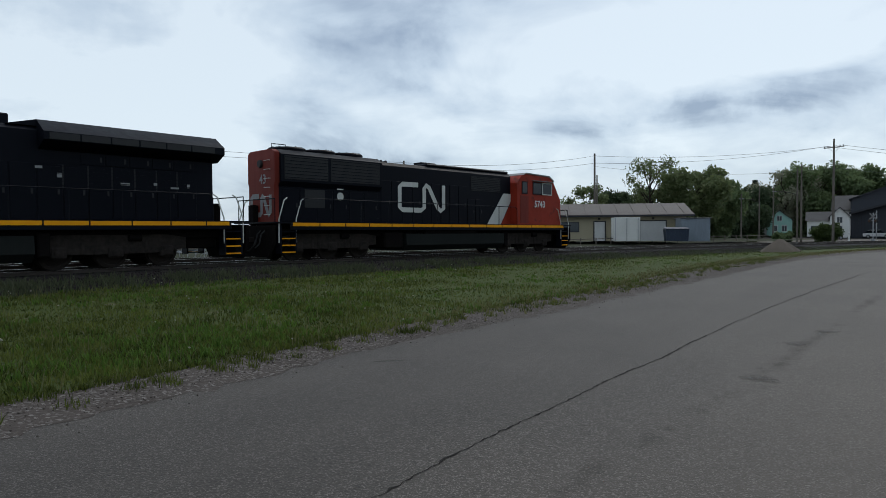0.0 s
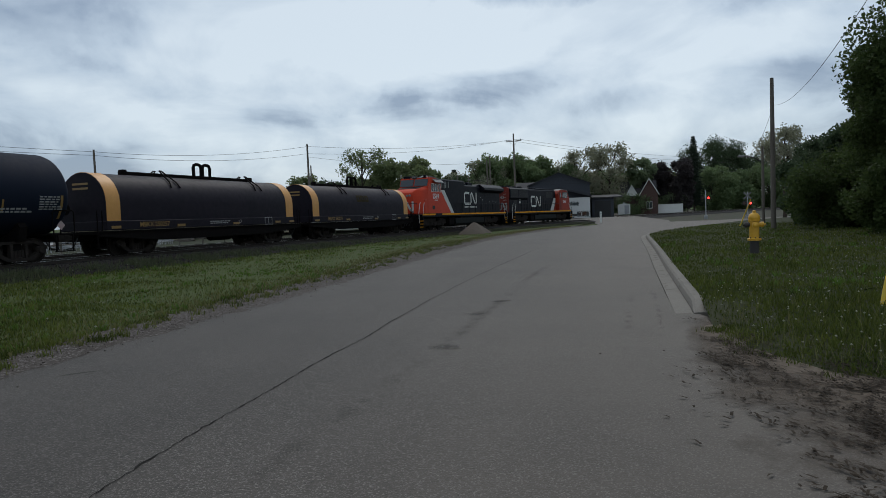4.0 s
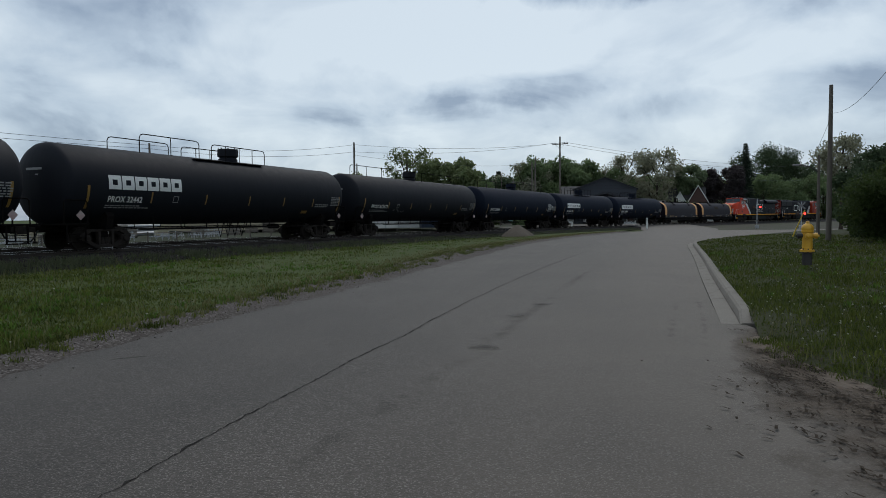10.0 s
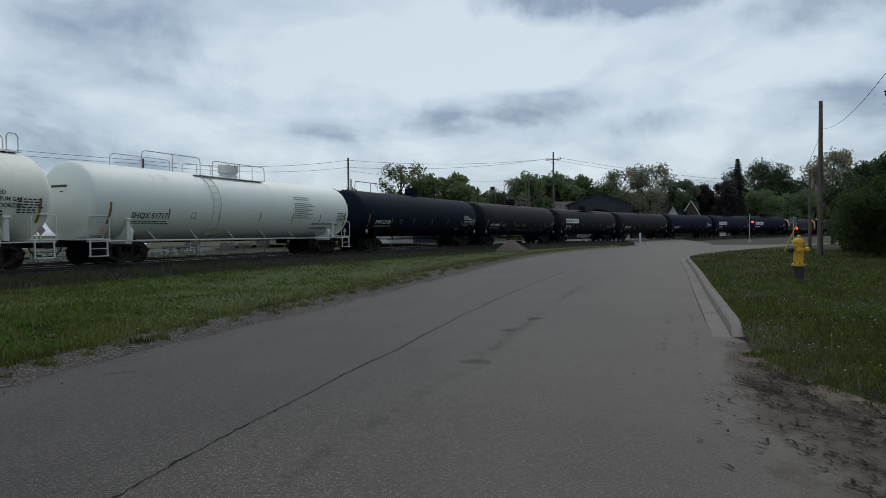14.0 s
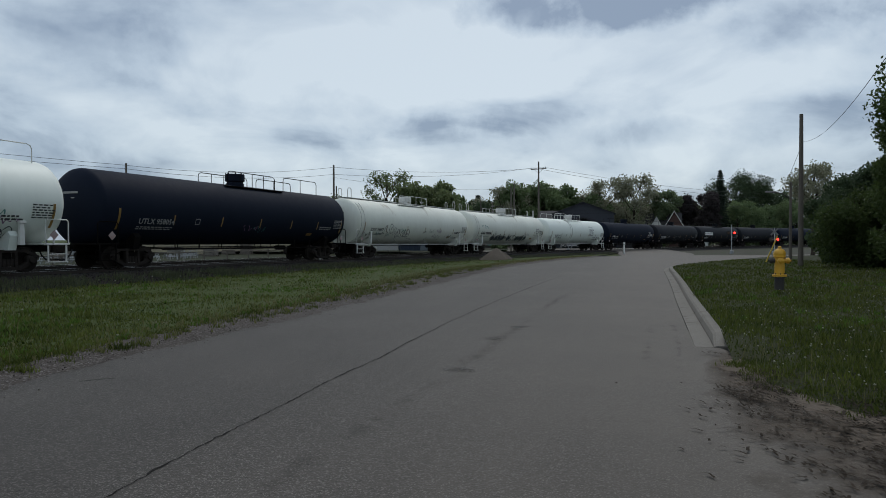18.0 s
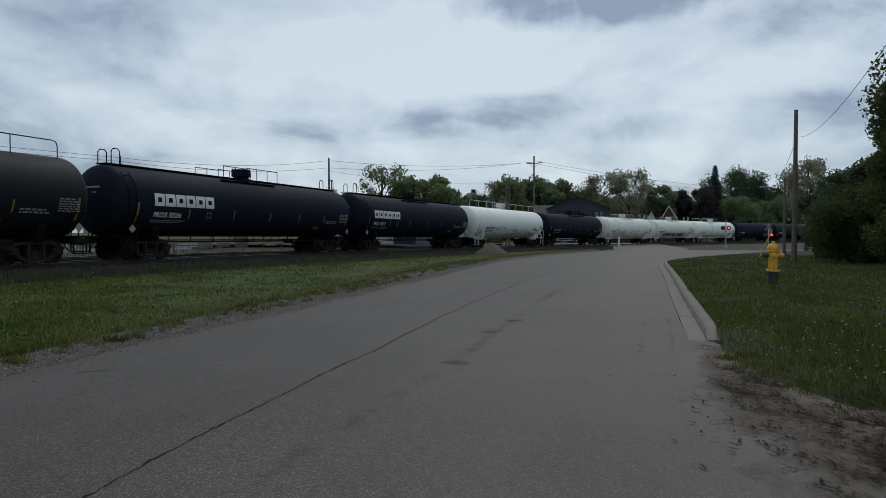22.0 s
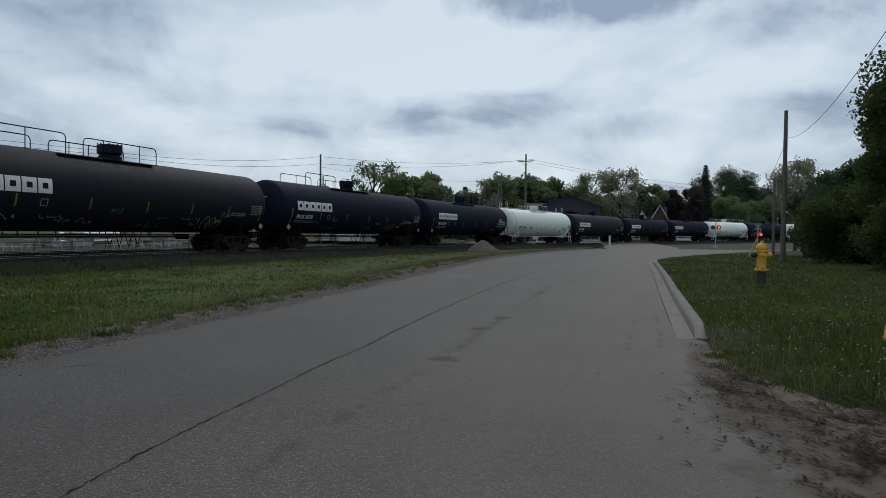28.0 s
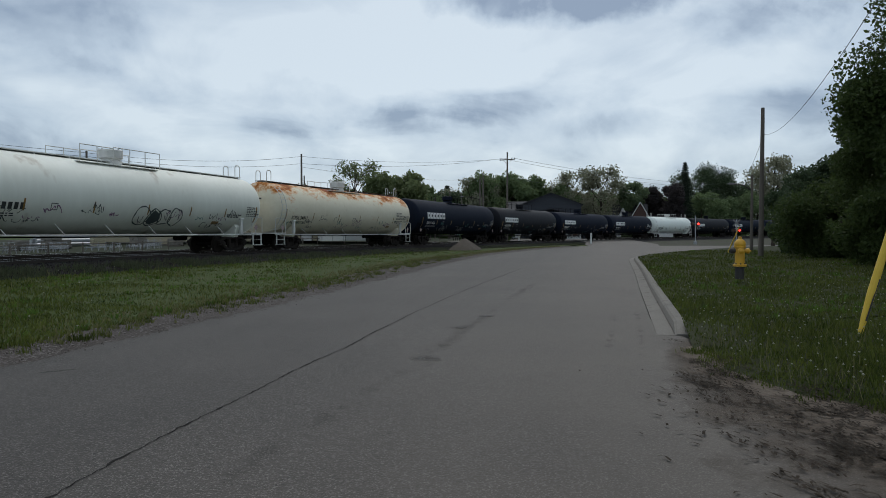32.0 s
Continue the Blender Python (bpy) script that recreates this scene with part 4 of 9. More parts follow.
# the sealed crack along the crown, and worn patches
crk = smooth_line([(-3.6, -0.6), (-1.7, 2.6), (-0.42, 4.5), (0.25, 5.45), (0.94, 6.42), (1.83, 7.63), (2.47, 8.42), (3.2, 9.41), (4.14, 10.67), (5.41, 12.35), (7.23, 14.76), (9.6, 17.66), (13.28, 22.17), (16.28, 25.7)], 520)
s = Shape()
rng = random.Random(3)
half = []
for i, (x, y) in enumerate(crk):
    fade = min(1.0, (519 - i) / 120)
    w = (0.0016 + 0.0075 * rng.random() ** 3) * (0.5 + 0.5 * fade) * (0.75 + i / 150)
    j = 0.010 * math.sin(i * 0.155) + 0.012 * math.sin(i * 0.047) + rng.gauss(0, 0.007)
    half.append(((x + j - w, y - j * 0.6 + w * 0.7, 0.004), (x + j + w, y - j * 0.6 - w * 0.7, 0.004)))
s.add([p for h in half for p in h], [(2 * i, 2 * i + 1, 2 * i + 3, 2 * i + 2) for i in range(519)])
tagged(new("road_crack", s.mesh("road_crack", TAR, False)), "dark jagged crack running along the asphalt", "crack", kind="structure")
for k, (cx0, cy0, rx, ry, an) in enumerate([(3.2, 7.32, 0.15, 0.17, 0.5), (4.68, 9.45, 0.15, 0.14, 0.3), (5.75, 10.5, 0.16, 0.13, 0.3), (-0.8, 8.4, 0.2, 0.03, 0.1)]):
    s = Shape()
    ps = []
    for i in range(26):
        a = 2 * math.pi * i / 26
        q = 1 + 0.16 * math.sin(3 * a + k) + 0.09 * math.sin(7 * a + 2 * k)
        u, v = rx * q * math.cos(a), ry * q * math.sin(a)
        ps.append((cx0 + u * math.cos(an) - v * math.sin(an), cy0 + u * math.sin(an) + v * math.cos(an), 0.004))
    mid = [((1 - f) * cx0 + f * px, (1 - f) * cy0 + f * py, pz) for f in (0.6, 1.25) for px, py, pz in ps]
    s.add([(cx0, cy0, 0.004)] + mid, [(0, 1 + i, 1 + (i + 1) % 26) for i in range(26)] + [(1 + i, 27 + i, 27 + (i + 1) % 26, 1 + (i + 1) % 26) for i in range(26)])
    sme = s.mesh("road_stain", OIL, False)
    sme.attributes.new("wear", 'FLOAT', 'POINT').data.foreach_set("value", [0.22] + [0.17] * 26 + [0.0] * 26)
    tagged(new("road_stain", sme), "dark worn stain on the asphalt", "stain", kind="structure")

# faint dark wheel marks along the lane and one curve where cars turn
for k, (line, w) in enumerate([([(-1.0, 2.4), (0.6, 4.4), (3.2, 7.35), (5.7, 10.45), (9.0, 14.6), (14, 20.5)], 0.17), ([(9.2, 11.3), (7.98, 9.58), (5.9, 7.21), (4.7, 5.85), (4.4, 5.35)], 0.07), ([(9.6, 11.2), (8.35, 9.4), (6.3, 7.0), (5.1, 5.7), (4.75, 5.3)], 0.06)]):
    pl = smooth_line(line, 120)
    s = Shape()
    wv = random.Random(40 + k)
    for i, (x, y) in enumerate(pl):
        ww = w * (0.9 + 0.1 * math.sin(i * 0.21 + k)) + 0.01 * wv.random()
        s.v += [(x + q * ww, y - q * ww * 0.8, 0.0022) for q in (-1.0, -0.5, 0.0, 0.5, 1.0)]
    s.f += [(5 * i + j, 5 * i + j + 1, 5 * i + j + 6, 5 * i + j + 5) for i in range(119) for j in range(4)]
    wme = s.mesh("wheel_mark", RUBBED, False)
    wme.attributes.new("wear", 'FLOAT', 'POINT').data.foreach_set("value", [c * (0.75 if k else 1.0) * (0.75 + 0.25 * math.sin(i * 0.17 + k)) * min(1, i / 20, (119 - i) / 30) for i in range(120) for c in (0.0, 0.16, 0.28, 0.16, 0.0)])
    tagged(new("wheel_mark", wme), "faint dark wheel track worn into the asphalt", "wheel mark", kind="structure")

# two tracks: ballast bed, ties, rails
def strip(offs, zs, s0, s1, step, name, material):
    sh = Shape()
    k = len(offs)
    m = int((s1 - s0) / step) + 1
    for i in range(m):
        for o, z in zip(offs, zs):
            x, y, h = along(s0 + i * step, o)
            sh.v.append((x, y, z))
    for i in range(m - 1):
        for j in range(k - 1):
            sh.f.append((i * k + j, i * k + j + 1, (i + 1) * k + j + 1, (i + 1) * k + j))
    return sh.mesh(name, material)


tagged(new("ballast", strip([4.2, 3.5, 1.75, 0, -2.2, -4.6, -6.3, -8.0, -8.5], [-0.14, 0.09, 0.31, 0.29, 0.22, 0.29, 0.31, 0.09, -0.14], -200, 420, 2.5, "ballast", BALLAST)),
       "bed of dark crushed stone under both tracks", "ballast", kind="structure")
track_ob = thing("railway_track", "near railway track of worn steel rails on wooden ties", "track", kind="structure")
track_far = thing("railway_track", "second railway track of steel rails behind the first", "track", kind="structure")
RP = [(-0.07, -0.17), (0.07, -0.17), (0.07, -0.155), (0.012, -0.13), (0.012, -0.045), (0.036, -0.035), (0.036, -0.004), (-0.036, -0.004), (-0.036, -0.035), (-0.012, -0.045), (-0.012, -0.13), (-0.07, -0.155)]
for base, ob in ((0.0, track_ob), (-4.6, track_far)):
    for g in (0.75, -0.75):
        sh = Shape()
        k = len(RP)
        ss = np.arange(-200, 421, 2.5)
        for q in ss:
            for o, z in RP:
                x, y, h = along(q, base + g + o)
                sh.v.append((x, y, RAIL_Z + z))
        for i in range(len(ss) - 1):
            for j in range(k):
                sh.f.append((i * k + j, i * k + (j + 1) % k, (i + 1) * k + (j + 1) % k, (i + 1) * k + j))
        rail = part("rail", sh, STEEL, ob)
        top = strip([base + g - 0.036, base + g + 0.036], [RAIL_Z, RAIL_Z], -200, 420, 2.5, "rail_head", RAILTOP)
        part("rail_head", top, RAILTOP, rail, "polished running surface")
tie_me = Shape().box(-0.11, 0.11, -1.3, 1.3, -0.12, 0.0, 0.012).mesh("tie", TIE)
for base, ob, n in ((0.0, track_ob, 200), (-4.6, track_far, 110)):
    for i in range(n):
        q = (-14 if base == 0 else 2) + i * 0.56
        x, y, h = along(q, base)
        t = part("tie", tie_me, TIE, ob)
        t.matrix_world = pose(x, y, RAIL_Z - 0.125, 0, 0, 90 - math.degrees(h))

# stones lying loose on the near shoulder
rng = np.random.default_rng(7)
n = 9000
ss, oo = rng.uniform(-14, 70, n), rng.normal(2.75, 0.6, n)
px = np.interp(ss, _s, _x) + oo * np.cos(np.interp(ss, _s, _h))
py = np.interp(ss, _s, _y) - oo * np.sin(np.interp(ss, _s, _h))
pz = np.interp(oo, [1.75, 3.5, 4.2], [0.315, 0.10, -0.10])
r = rng.uniform(0.02, 0.05, n)
octa = np.array([(1, 0, 0), (-1, 0, 0), (0, 1, 0), (0, -1, 0), (0, 0, 0.8), (0, 0, -0.6)])
vv = (octa[None] * (0.7 + 0.6 * rng.random((n, 6, 1)))) * r[:, None, None] + np.stack([px, py, pz], -1)[:, None]
of = np.array([(0, 2, 4), (2, 1, 4), (1, 3, 4), (3, 0, 4), (2, 0, 5), (1, 2, 5), (3, 1, 5), (0, 3, 5)])
ff = (of[None] + 6 * np.arange(n)[:, None, None]).reshape(-1, 3)
tagged(new("ballast_stones", flat_mesh("ballast_stones", vv.reshape(-1, 3), ff, STONE)), "loose crushed stones on the ballast shoulder", "stones", kind="stuff")

# pale yard beyond the tracks
yard_a = [along(s, -10.5)[:2] for s in np.linspace(-40, 100, 40)]
yard_b = [along(s, -60)[:2] for s in np.linspace(-40, 100, 40)]
sheet("yard", ([(x, y, -0.03) for x, y in yard_a], [(x, y, 0.20) for x, y in yard_b]), YARD, "pale gravel yard with sparse grass beyond the tracks", "yard")

# gravel lot between the second track and the warehouse
sheet("lot", ([(*along(q, -8.3)[:2], -0.55) for q in np.linspace(84, 190, 40)], [(*along(q, -55)[:2], -0.40) for q in np.linspace(84, 230, 40)]), LOT, "pale gravel lot before the warehouse", "lot")

# loose pebbles and grit along the edge of the asphalt
rng = np.random.default_rng(17)
n = 9000
ed, ge = np.array(resample(LEFT_EDGE, 400)), np.array(resample(GRAVEL_EDGE, 400))
ii = (400 * (0.12 + 0.45 * rng.random(n))).astype(int)
tt = rng.normal(0.45, 0.42, n)
px = ed[ii, 0] * (1 - tt) + ge[ii, 0] * tt + rng.normal(0, 0.1, n)
py = ed[ii, 1] * (1 - tt) + ge[ii, 1] * tt + rng.normal(0, 0.1, n)
r = 0.004 + 0.010 * rng.random(n) ** 3
vv = (octa[None] * (0.7 + 0.6 * rng.random((n, 6, 1)))) * r[:, None, None] + np.stack([px, py, 0.028 + 0 * px], -1)[:, None]
ff = (of[None] + 6 * np.arange(n)[:, None, None]).reshape(-1, 3)
tagged(new("pebbles", flat_mesh("pebbles", vv.reshape(-1, 3), ff, GRAVEL)), "scattered pebbles along the edge of the asphalt", "pebbles", kind="stuff")

# ---- running gear shared by the train ----
def ring_wheel(r):
    return Shape().lathe([(0.06, -0.11), (0.11, -0.10), (0.12, -0.04), (r * 0.80, -0.03), (r * 0.82, -0.065), (r, -0.065), (r, 0.045), (r + 0.028, 0.055), (r + 0.028, 0.075), (r * 0.8, 0.07), (0.12, 0.03), (0.1, 0.09)], 24, "y")


WHEEL_ME = ring_wheel(0.46).mesh("wheel", WHEELM)
WHEEL_BIG = ring_wheel(0.53).mesh("wheel", WHEELM)
AXLE_ME = Shape().lathe([(0.08, -0.98), (0.08, -0.7), (0.095, -0.6), (0.095, 0.6), (0.08, 0.7), (0.08, 0.98)], 12, "y").mesh("axle", UNDER)


def side_frame_mesh():
    s = Shape()
    out = [(-1.18, 0.36), (-1.18, 0.56), (-0.98, 0.64), (-0.60, 0.72), (0.60, 0.72), (0.98, 0.64), (1.18, 0.56), (1.18, 0.36), (0.72, 0.34), (0.42, 0.12), (-0.42, 0.12), (-0.72, 0.34)]
    for a, b in (((-1.18, 0.36), (-0.5, 0.66)),):
        pass
    # top chord, bottom chord, columns and journal boxes leave the two windows open
    s.prism([(-1.18, 0.50), (-0.62, 0.74), (0.62, 0.74), (1.18, 0.50), (1.18, 0.62), (0.70, 0.84), (-0.70, 0.84), (-1.18, 0.62)], -0.09, 0.09)
    s.prism([(-1.10, 0.42), (-0.98, 0.54), (-0.42, 0.22), (0.42, 0.22), (0.98, 0.54), (1.10, 0.42), (0.48, 0.10), (-0.48, 0.10)], -0.09, 0.09)
    for x in (-0.36, 0.24):
        s.box(x, x + 0.12, -0.10, 0.10, 0.18, 0.78, 0.015)
    for x in (-0.89, 0.89):
        s.box(x - 0.17, x + 0.17, -0.11, 0.11, 0.34, 0.62, 0.04)
        s.lathe([(0.10, -0.19), (0.13, -0.17), (0.13, -0.10)], 14, "y", (x, 0, 0.46))
    for x in (-0.14, 0.0, 0.14):
        s.lathe([(0.07, 0.24), (0.07, 0.50)], 10, "z", (x, -0.03, 0))
    return s.mesh("side_frame", BOGIE)


SIDE_ME = side_frame_mesh()
BOLSTER_ME = Shape().box(-0.20, 0.20, -1.0, 1.0, 0.46, 0.74, 0.04).box(-0.35, 0.35, -0.35, 0.35, 0.70, 0.86, 0.03).mesh("bogie", UNDER)


def bogie(car, x):
    b = part("bogie", BOLSTER_ME, UNDER, car, "black cast steel bogie")
    b.location = (x, 0, 0)
    for y in (-1.0, 1.0):
        f = part("side_frame", SIDE_ME, BOGIE, b)
        f.location = (0, y, 0)
        if y > 0:
            f.rotation_euler = (0, 0, math.pi)
    for dx in (-0.89, 0.89):
        a = part("axle", AXLE_ME, UNDER, b)
        a.location = (dx, 0, 0.46)
        for y in (-0.75, 0.75):
            w = part("wheel", WHEEL_ME, WHEELM, b)
            w.location = (dx, y, 0.46)
            if y > 0:
                w.rotation_euler = (0, 0, math.pi)
    return b


def coupler_mesh():
    s = Shape().box(-0.5, 0.30, -0.09, 0.09, 0.78, 0.98, 0.02)
    s.prism([(0.18, -0.17), (0.46, -0.19), (0.53, -0.05), (0.42, -0.02), (0.42, 0.05), (0.53, 0.10), (0.46, 0.19), (0.2, 0.15)], 0.72, 1.02, "z")
    return s.mesh("coupler", BOGIE)


COUPLER_ME = coupler_mesh()
HOSE_ME = Shape().tube([(0.0, 0.3, 0.85), (0.12, 0.3, 0.6), (0.28, 0.28, 0.42), (0.5, 0.2, 0.40)], 0.03, 6).mesh("air_hose", TYRE)


def couplers(car, front, rear=None):
    for sgn, half in ((1, front), (-1, rear or front)):
        c = part("coupler", COUPLER_ME, BOGIE, car)
        c.matrix_local = pose(sgn * (half - 0.46), 0, 0, 0, 0, 0 if sgn > 0 else 180)
        h = part("air_hose", HOSE_ME, TYRE, car)
        h.matrix_local = pose(sgn * (half - 0.5), 0, 0, 0, 0, 0 if sgn > 0 else 180)


RAISED = set()


def raised(car, by, knee=1.1):
    """Lifts a car's body to its running height; the bogies stay on the rails and low parts stretch."""
    up = lambda z: z if z < 0.3 else z + by if z > knee else 0.3 + (z - 0.3) * (knee + by - 0.3) / (knee - 0.3)

    def go(ob):
        for c in ob.children:
            if c.name.startswith("bogie"):
                continue
            base = c.location.z
            if c.data not in RAISED:
                RAISED.add(c.data)
                for v in c.data.vertices:
                    v.co.z = up(base + v.co.z) - up(base)
            if base:
                c.location.z = up(base)
            go(c)

    go(car)
    return car


def on_shell(name, me, car, x, z, rad, cz, label="", squeeze=1.0, lift=0.012, mat=None):
    ob = part(name, wrapped(me, x, z, rad, cz, lift, squeeze), mat, car, label)
    return tagged(ob, kind="stuff") if name.startswith("data_") else ob


def block_letter(height, width, material):
    """One plain painted block with a slot, standing for a letter of a company name."""
    t = height * 0.31
    w = width
    q = w * 0.30
    a = [(0, 0), (w, 0), (w, height), (0, height)]
    b = [(q, t), (w - q, t), (w - q, height - t), (q, height - t)]
    s = Shape().add([(x, 0, z) for x, z in a + b], [(0, 1, 5, 4), (1, 2, 6, 5), (2, 3, 7, 6), (3, 0, 4, 7)])
    return s.mesh("company_mark", material, False)


def ribbon(s, pts, thick):
    n = len(pts)
    side = []
    for i, (x, z) in enumerate(pts):
        a, b = pts[max(i - 1, 0)], pts[min(i + 1, n - 1)]
        dx, dz = b[0] - a[0], b[1] - a[1]
        L = math.hypot(dx, dz) or 1
        w = thick / 2 * (0.75 + 0.25 * math.sin(0.9 * i))
        side.append((x - dz / L * w, 0, z + dx / L * w))
        side.append((x + dz / L * w, 0, z - dx / L * w))
    s.add(side, [(2 * i, 2 * i + 1, 2 * i + 3, 2 * i + 2) for i in range(n - 1)])


def soften(pts, closed=False, rounds=2):
    for _ in range(rounds):
        q = []
        m = len(pts)
        for i in range(m if closed else m - 1):
            a, b = pts[i], pts[(i + 1) % m]
            q += [(0.75 * a[0] + 0.25 * b[0], 0.75 * a[1] + 0.25 * b[1]), (0.25 * a[0] + 0.75 * b[0], 0.25 * a[1] + 0.75 * b[1])]
        pts = q
    return pts + [pts[0], pts[1]] if closed else pts


def scrawl(seed, w, h, material, thick=0.05, loops=7):
    """An abstract spray-painted scribble: overlapping loops, hooks and strokes, no writing."""
    r = random.Random(seed)
    s = Shape()
    n = loops
    cw = w / n
    for k in range(n):
        x0 = k * cw
        if thick > 0.1 or (h > 0.55 and r.random() < 0.6):
            m = r.randrange(8, 12)
            ph = r.random() * 6
            blob = [(x0 + cw * (0.5 + (0.42 + 0.42 * r.random()) * math.cos(6.283 * i / m + ph)), h * (0.5 + (0.26 + 0.30 * r.random()) * math.sin(6.283 * i / m + ph))) for i in range(m)]
            ribbon(s, soften(blob, True), min(thick, 0.07))
            if thick > 0.1 and r.random() < 0.8:
                inner = soften([(x0 + cw * (0.5 + (x - x0 - cw * 0.5) / cw * 0.8), h * (0.5 + (z / h - 0.5) * 0.78)) for x, z in blob], True, 2)[:-2]
                s.add([(x, -0.002, z) for x, z in inner], [tuple(range(len(inner)))])
            q = [(x0 + cw * r.uniform(0.2, 0.8), h * r.uniform(0.2, 0.8)) for _ in range(4)]
            ribbon(s, soften(q), min(thick, 0.05))
        else:
            q = [(x0 + cw * r.uniform(-0.15, 1.15), h * (r.uniform(0.0, 0.35) if i % 2 else r.uniform(0.55, 1.0))) for i in range(r.randrange(4, 7))]
            q.sort(key=lambda p: p[0] + r.uniform(-0.4, 0.4) * cw)
            ribbon(s, soften(q), thick)
    return s.mesh("scrawl", material, False)


def data_rows(seed, w, n, lh=0.05, gap=0.045):
    r = random.Random(seed)
    rows = []
    for i in range(n):
        x = 0.0
        while x < w * r.uniform(0.75, 1.0):
            k = r.uniform(0.08, 0.22)
            rows.append((x, -i * (lh + gap), k, lh))
            x += k + 0.05
    return rows


SPRAY_DARK = surface("dark_spray_paint", (0.03, 0.045, 0.05), (0.05, 0.06, 0.06), 0.6, grain=6, bump=0.0)
SPRAY_TEAL = surface("teal_spray_paint", (0.03, 0.16, 0.15), (0.05, 0.20, 0.17), 0.6, grain=6, bump=0.0)
SPRAY_PALE = surface("pale_spray_paint", (0.28, 0.27, 0.27), (0.20, 0.20, 0.21), 0.6, grain=6, bump=0.0)
SPRAY_VIOLET = surface("violet_spray_paint", (0.16, 0.07, 0.15), (0.2, 0.1, 0.18), 0.6, grain=6, bump=0.0)
HAZARD = surface("hazard_plate", (0.34, 0.33, 0.32), (0.30, 0.14, 0.13), 0.5, grain=14, bump=0.0)
CZ, RAD = 2.70, 1.61


def shell_mesh(half, paint, rad=RAD):
    prof = []
    d = 0.62
    for i in range(9):
        a = math.pi / 2 * i / 8
        prof.append((max(0.02, rad * math.sin(a)), -half + d - d * math.cos(a)))
    for i in range(1, 7):
        prof.append((rad, -half + d + (2 * half - 2 * d) * i / 7))
    prof += [(r, -h) for r, h in reversed(prof[:9])]
    s = Shape().lathe(prof, 56, "x", (0, 0, CZ))
    return s.mesh("tank_shell", paint)


def railing(car, x0, x1, y, z0, z1, posts, material, curved=False, r=0.022):
    p = part("railing", Shape().tube(([(x0, y, z0), (x0, y, z1 - 0.18), (x0 + 0.06, y, z1 - 0.05), (x0 + 0.2, y, z1)] if curved else [(x0, y, z0), (x0, y, z1)])
             + ([(x1 - 0.2, y, z1), (x1 - 0.06, y, z1 - 0.05), (x1, y, z1 - 0.18), (x1, y, z0)] if curved else [(x1, y, z1), (x1, y, z0)]), r, 6), material, car)
    for i in range(1, posts + 1):
        x = x0 + (x1 - x0) * i / (posts + 1)
        part("post", Shape().tube([(x, y, z0), (x, y, z1)], r * 0.9, 5), material, p)
    return p


def ladder(car, x, y_of, z0, z1, material, w=0.42, rungs=9):
    """A ladder following the shell; y_of gives the side at a height."""
    zs = [z0 + (z1 - z0) * i / 10 for i in range(11)]
    s = Shape()
    for dx in (-w / 2, w / 2):
        s.tube([(x + dx, y_of(z), z) for z in zs], 0.022, 5)
    ob = part("ladder", s, material, car)
    for i in range(rungs):
        z = z0 + (z1 - z0) * (i + 0.5) / rungs
        part("rung", Shape().tube([(x - w / 2, y_of(z), z), (x + w / 2, y_of(z), z)], 0.014, 5), material, ob)
    return ob


SHELLS = {}


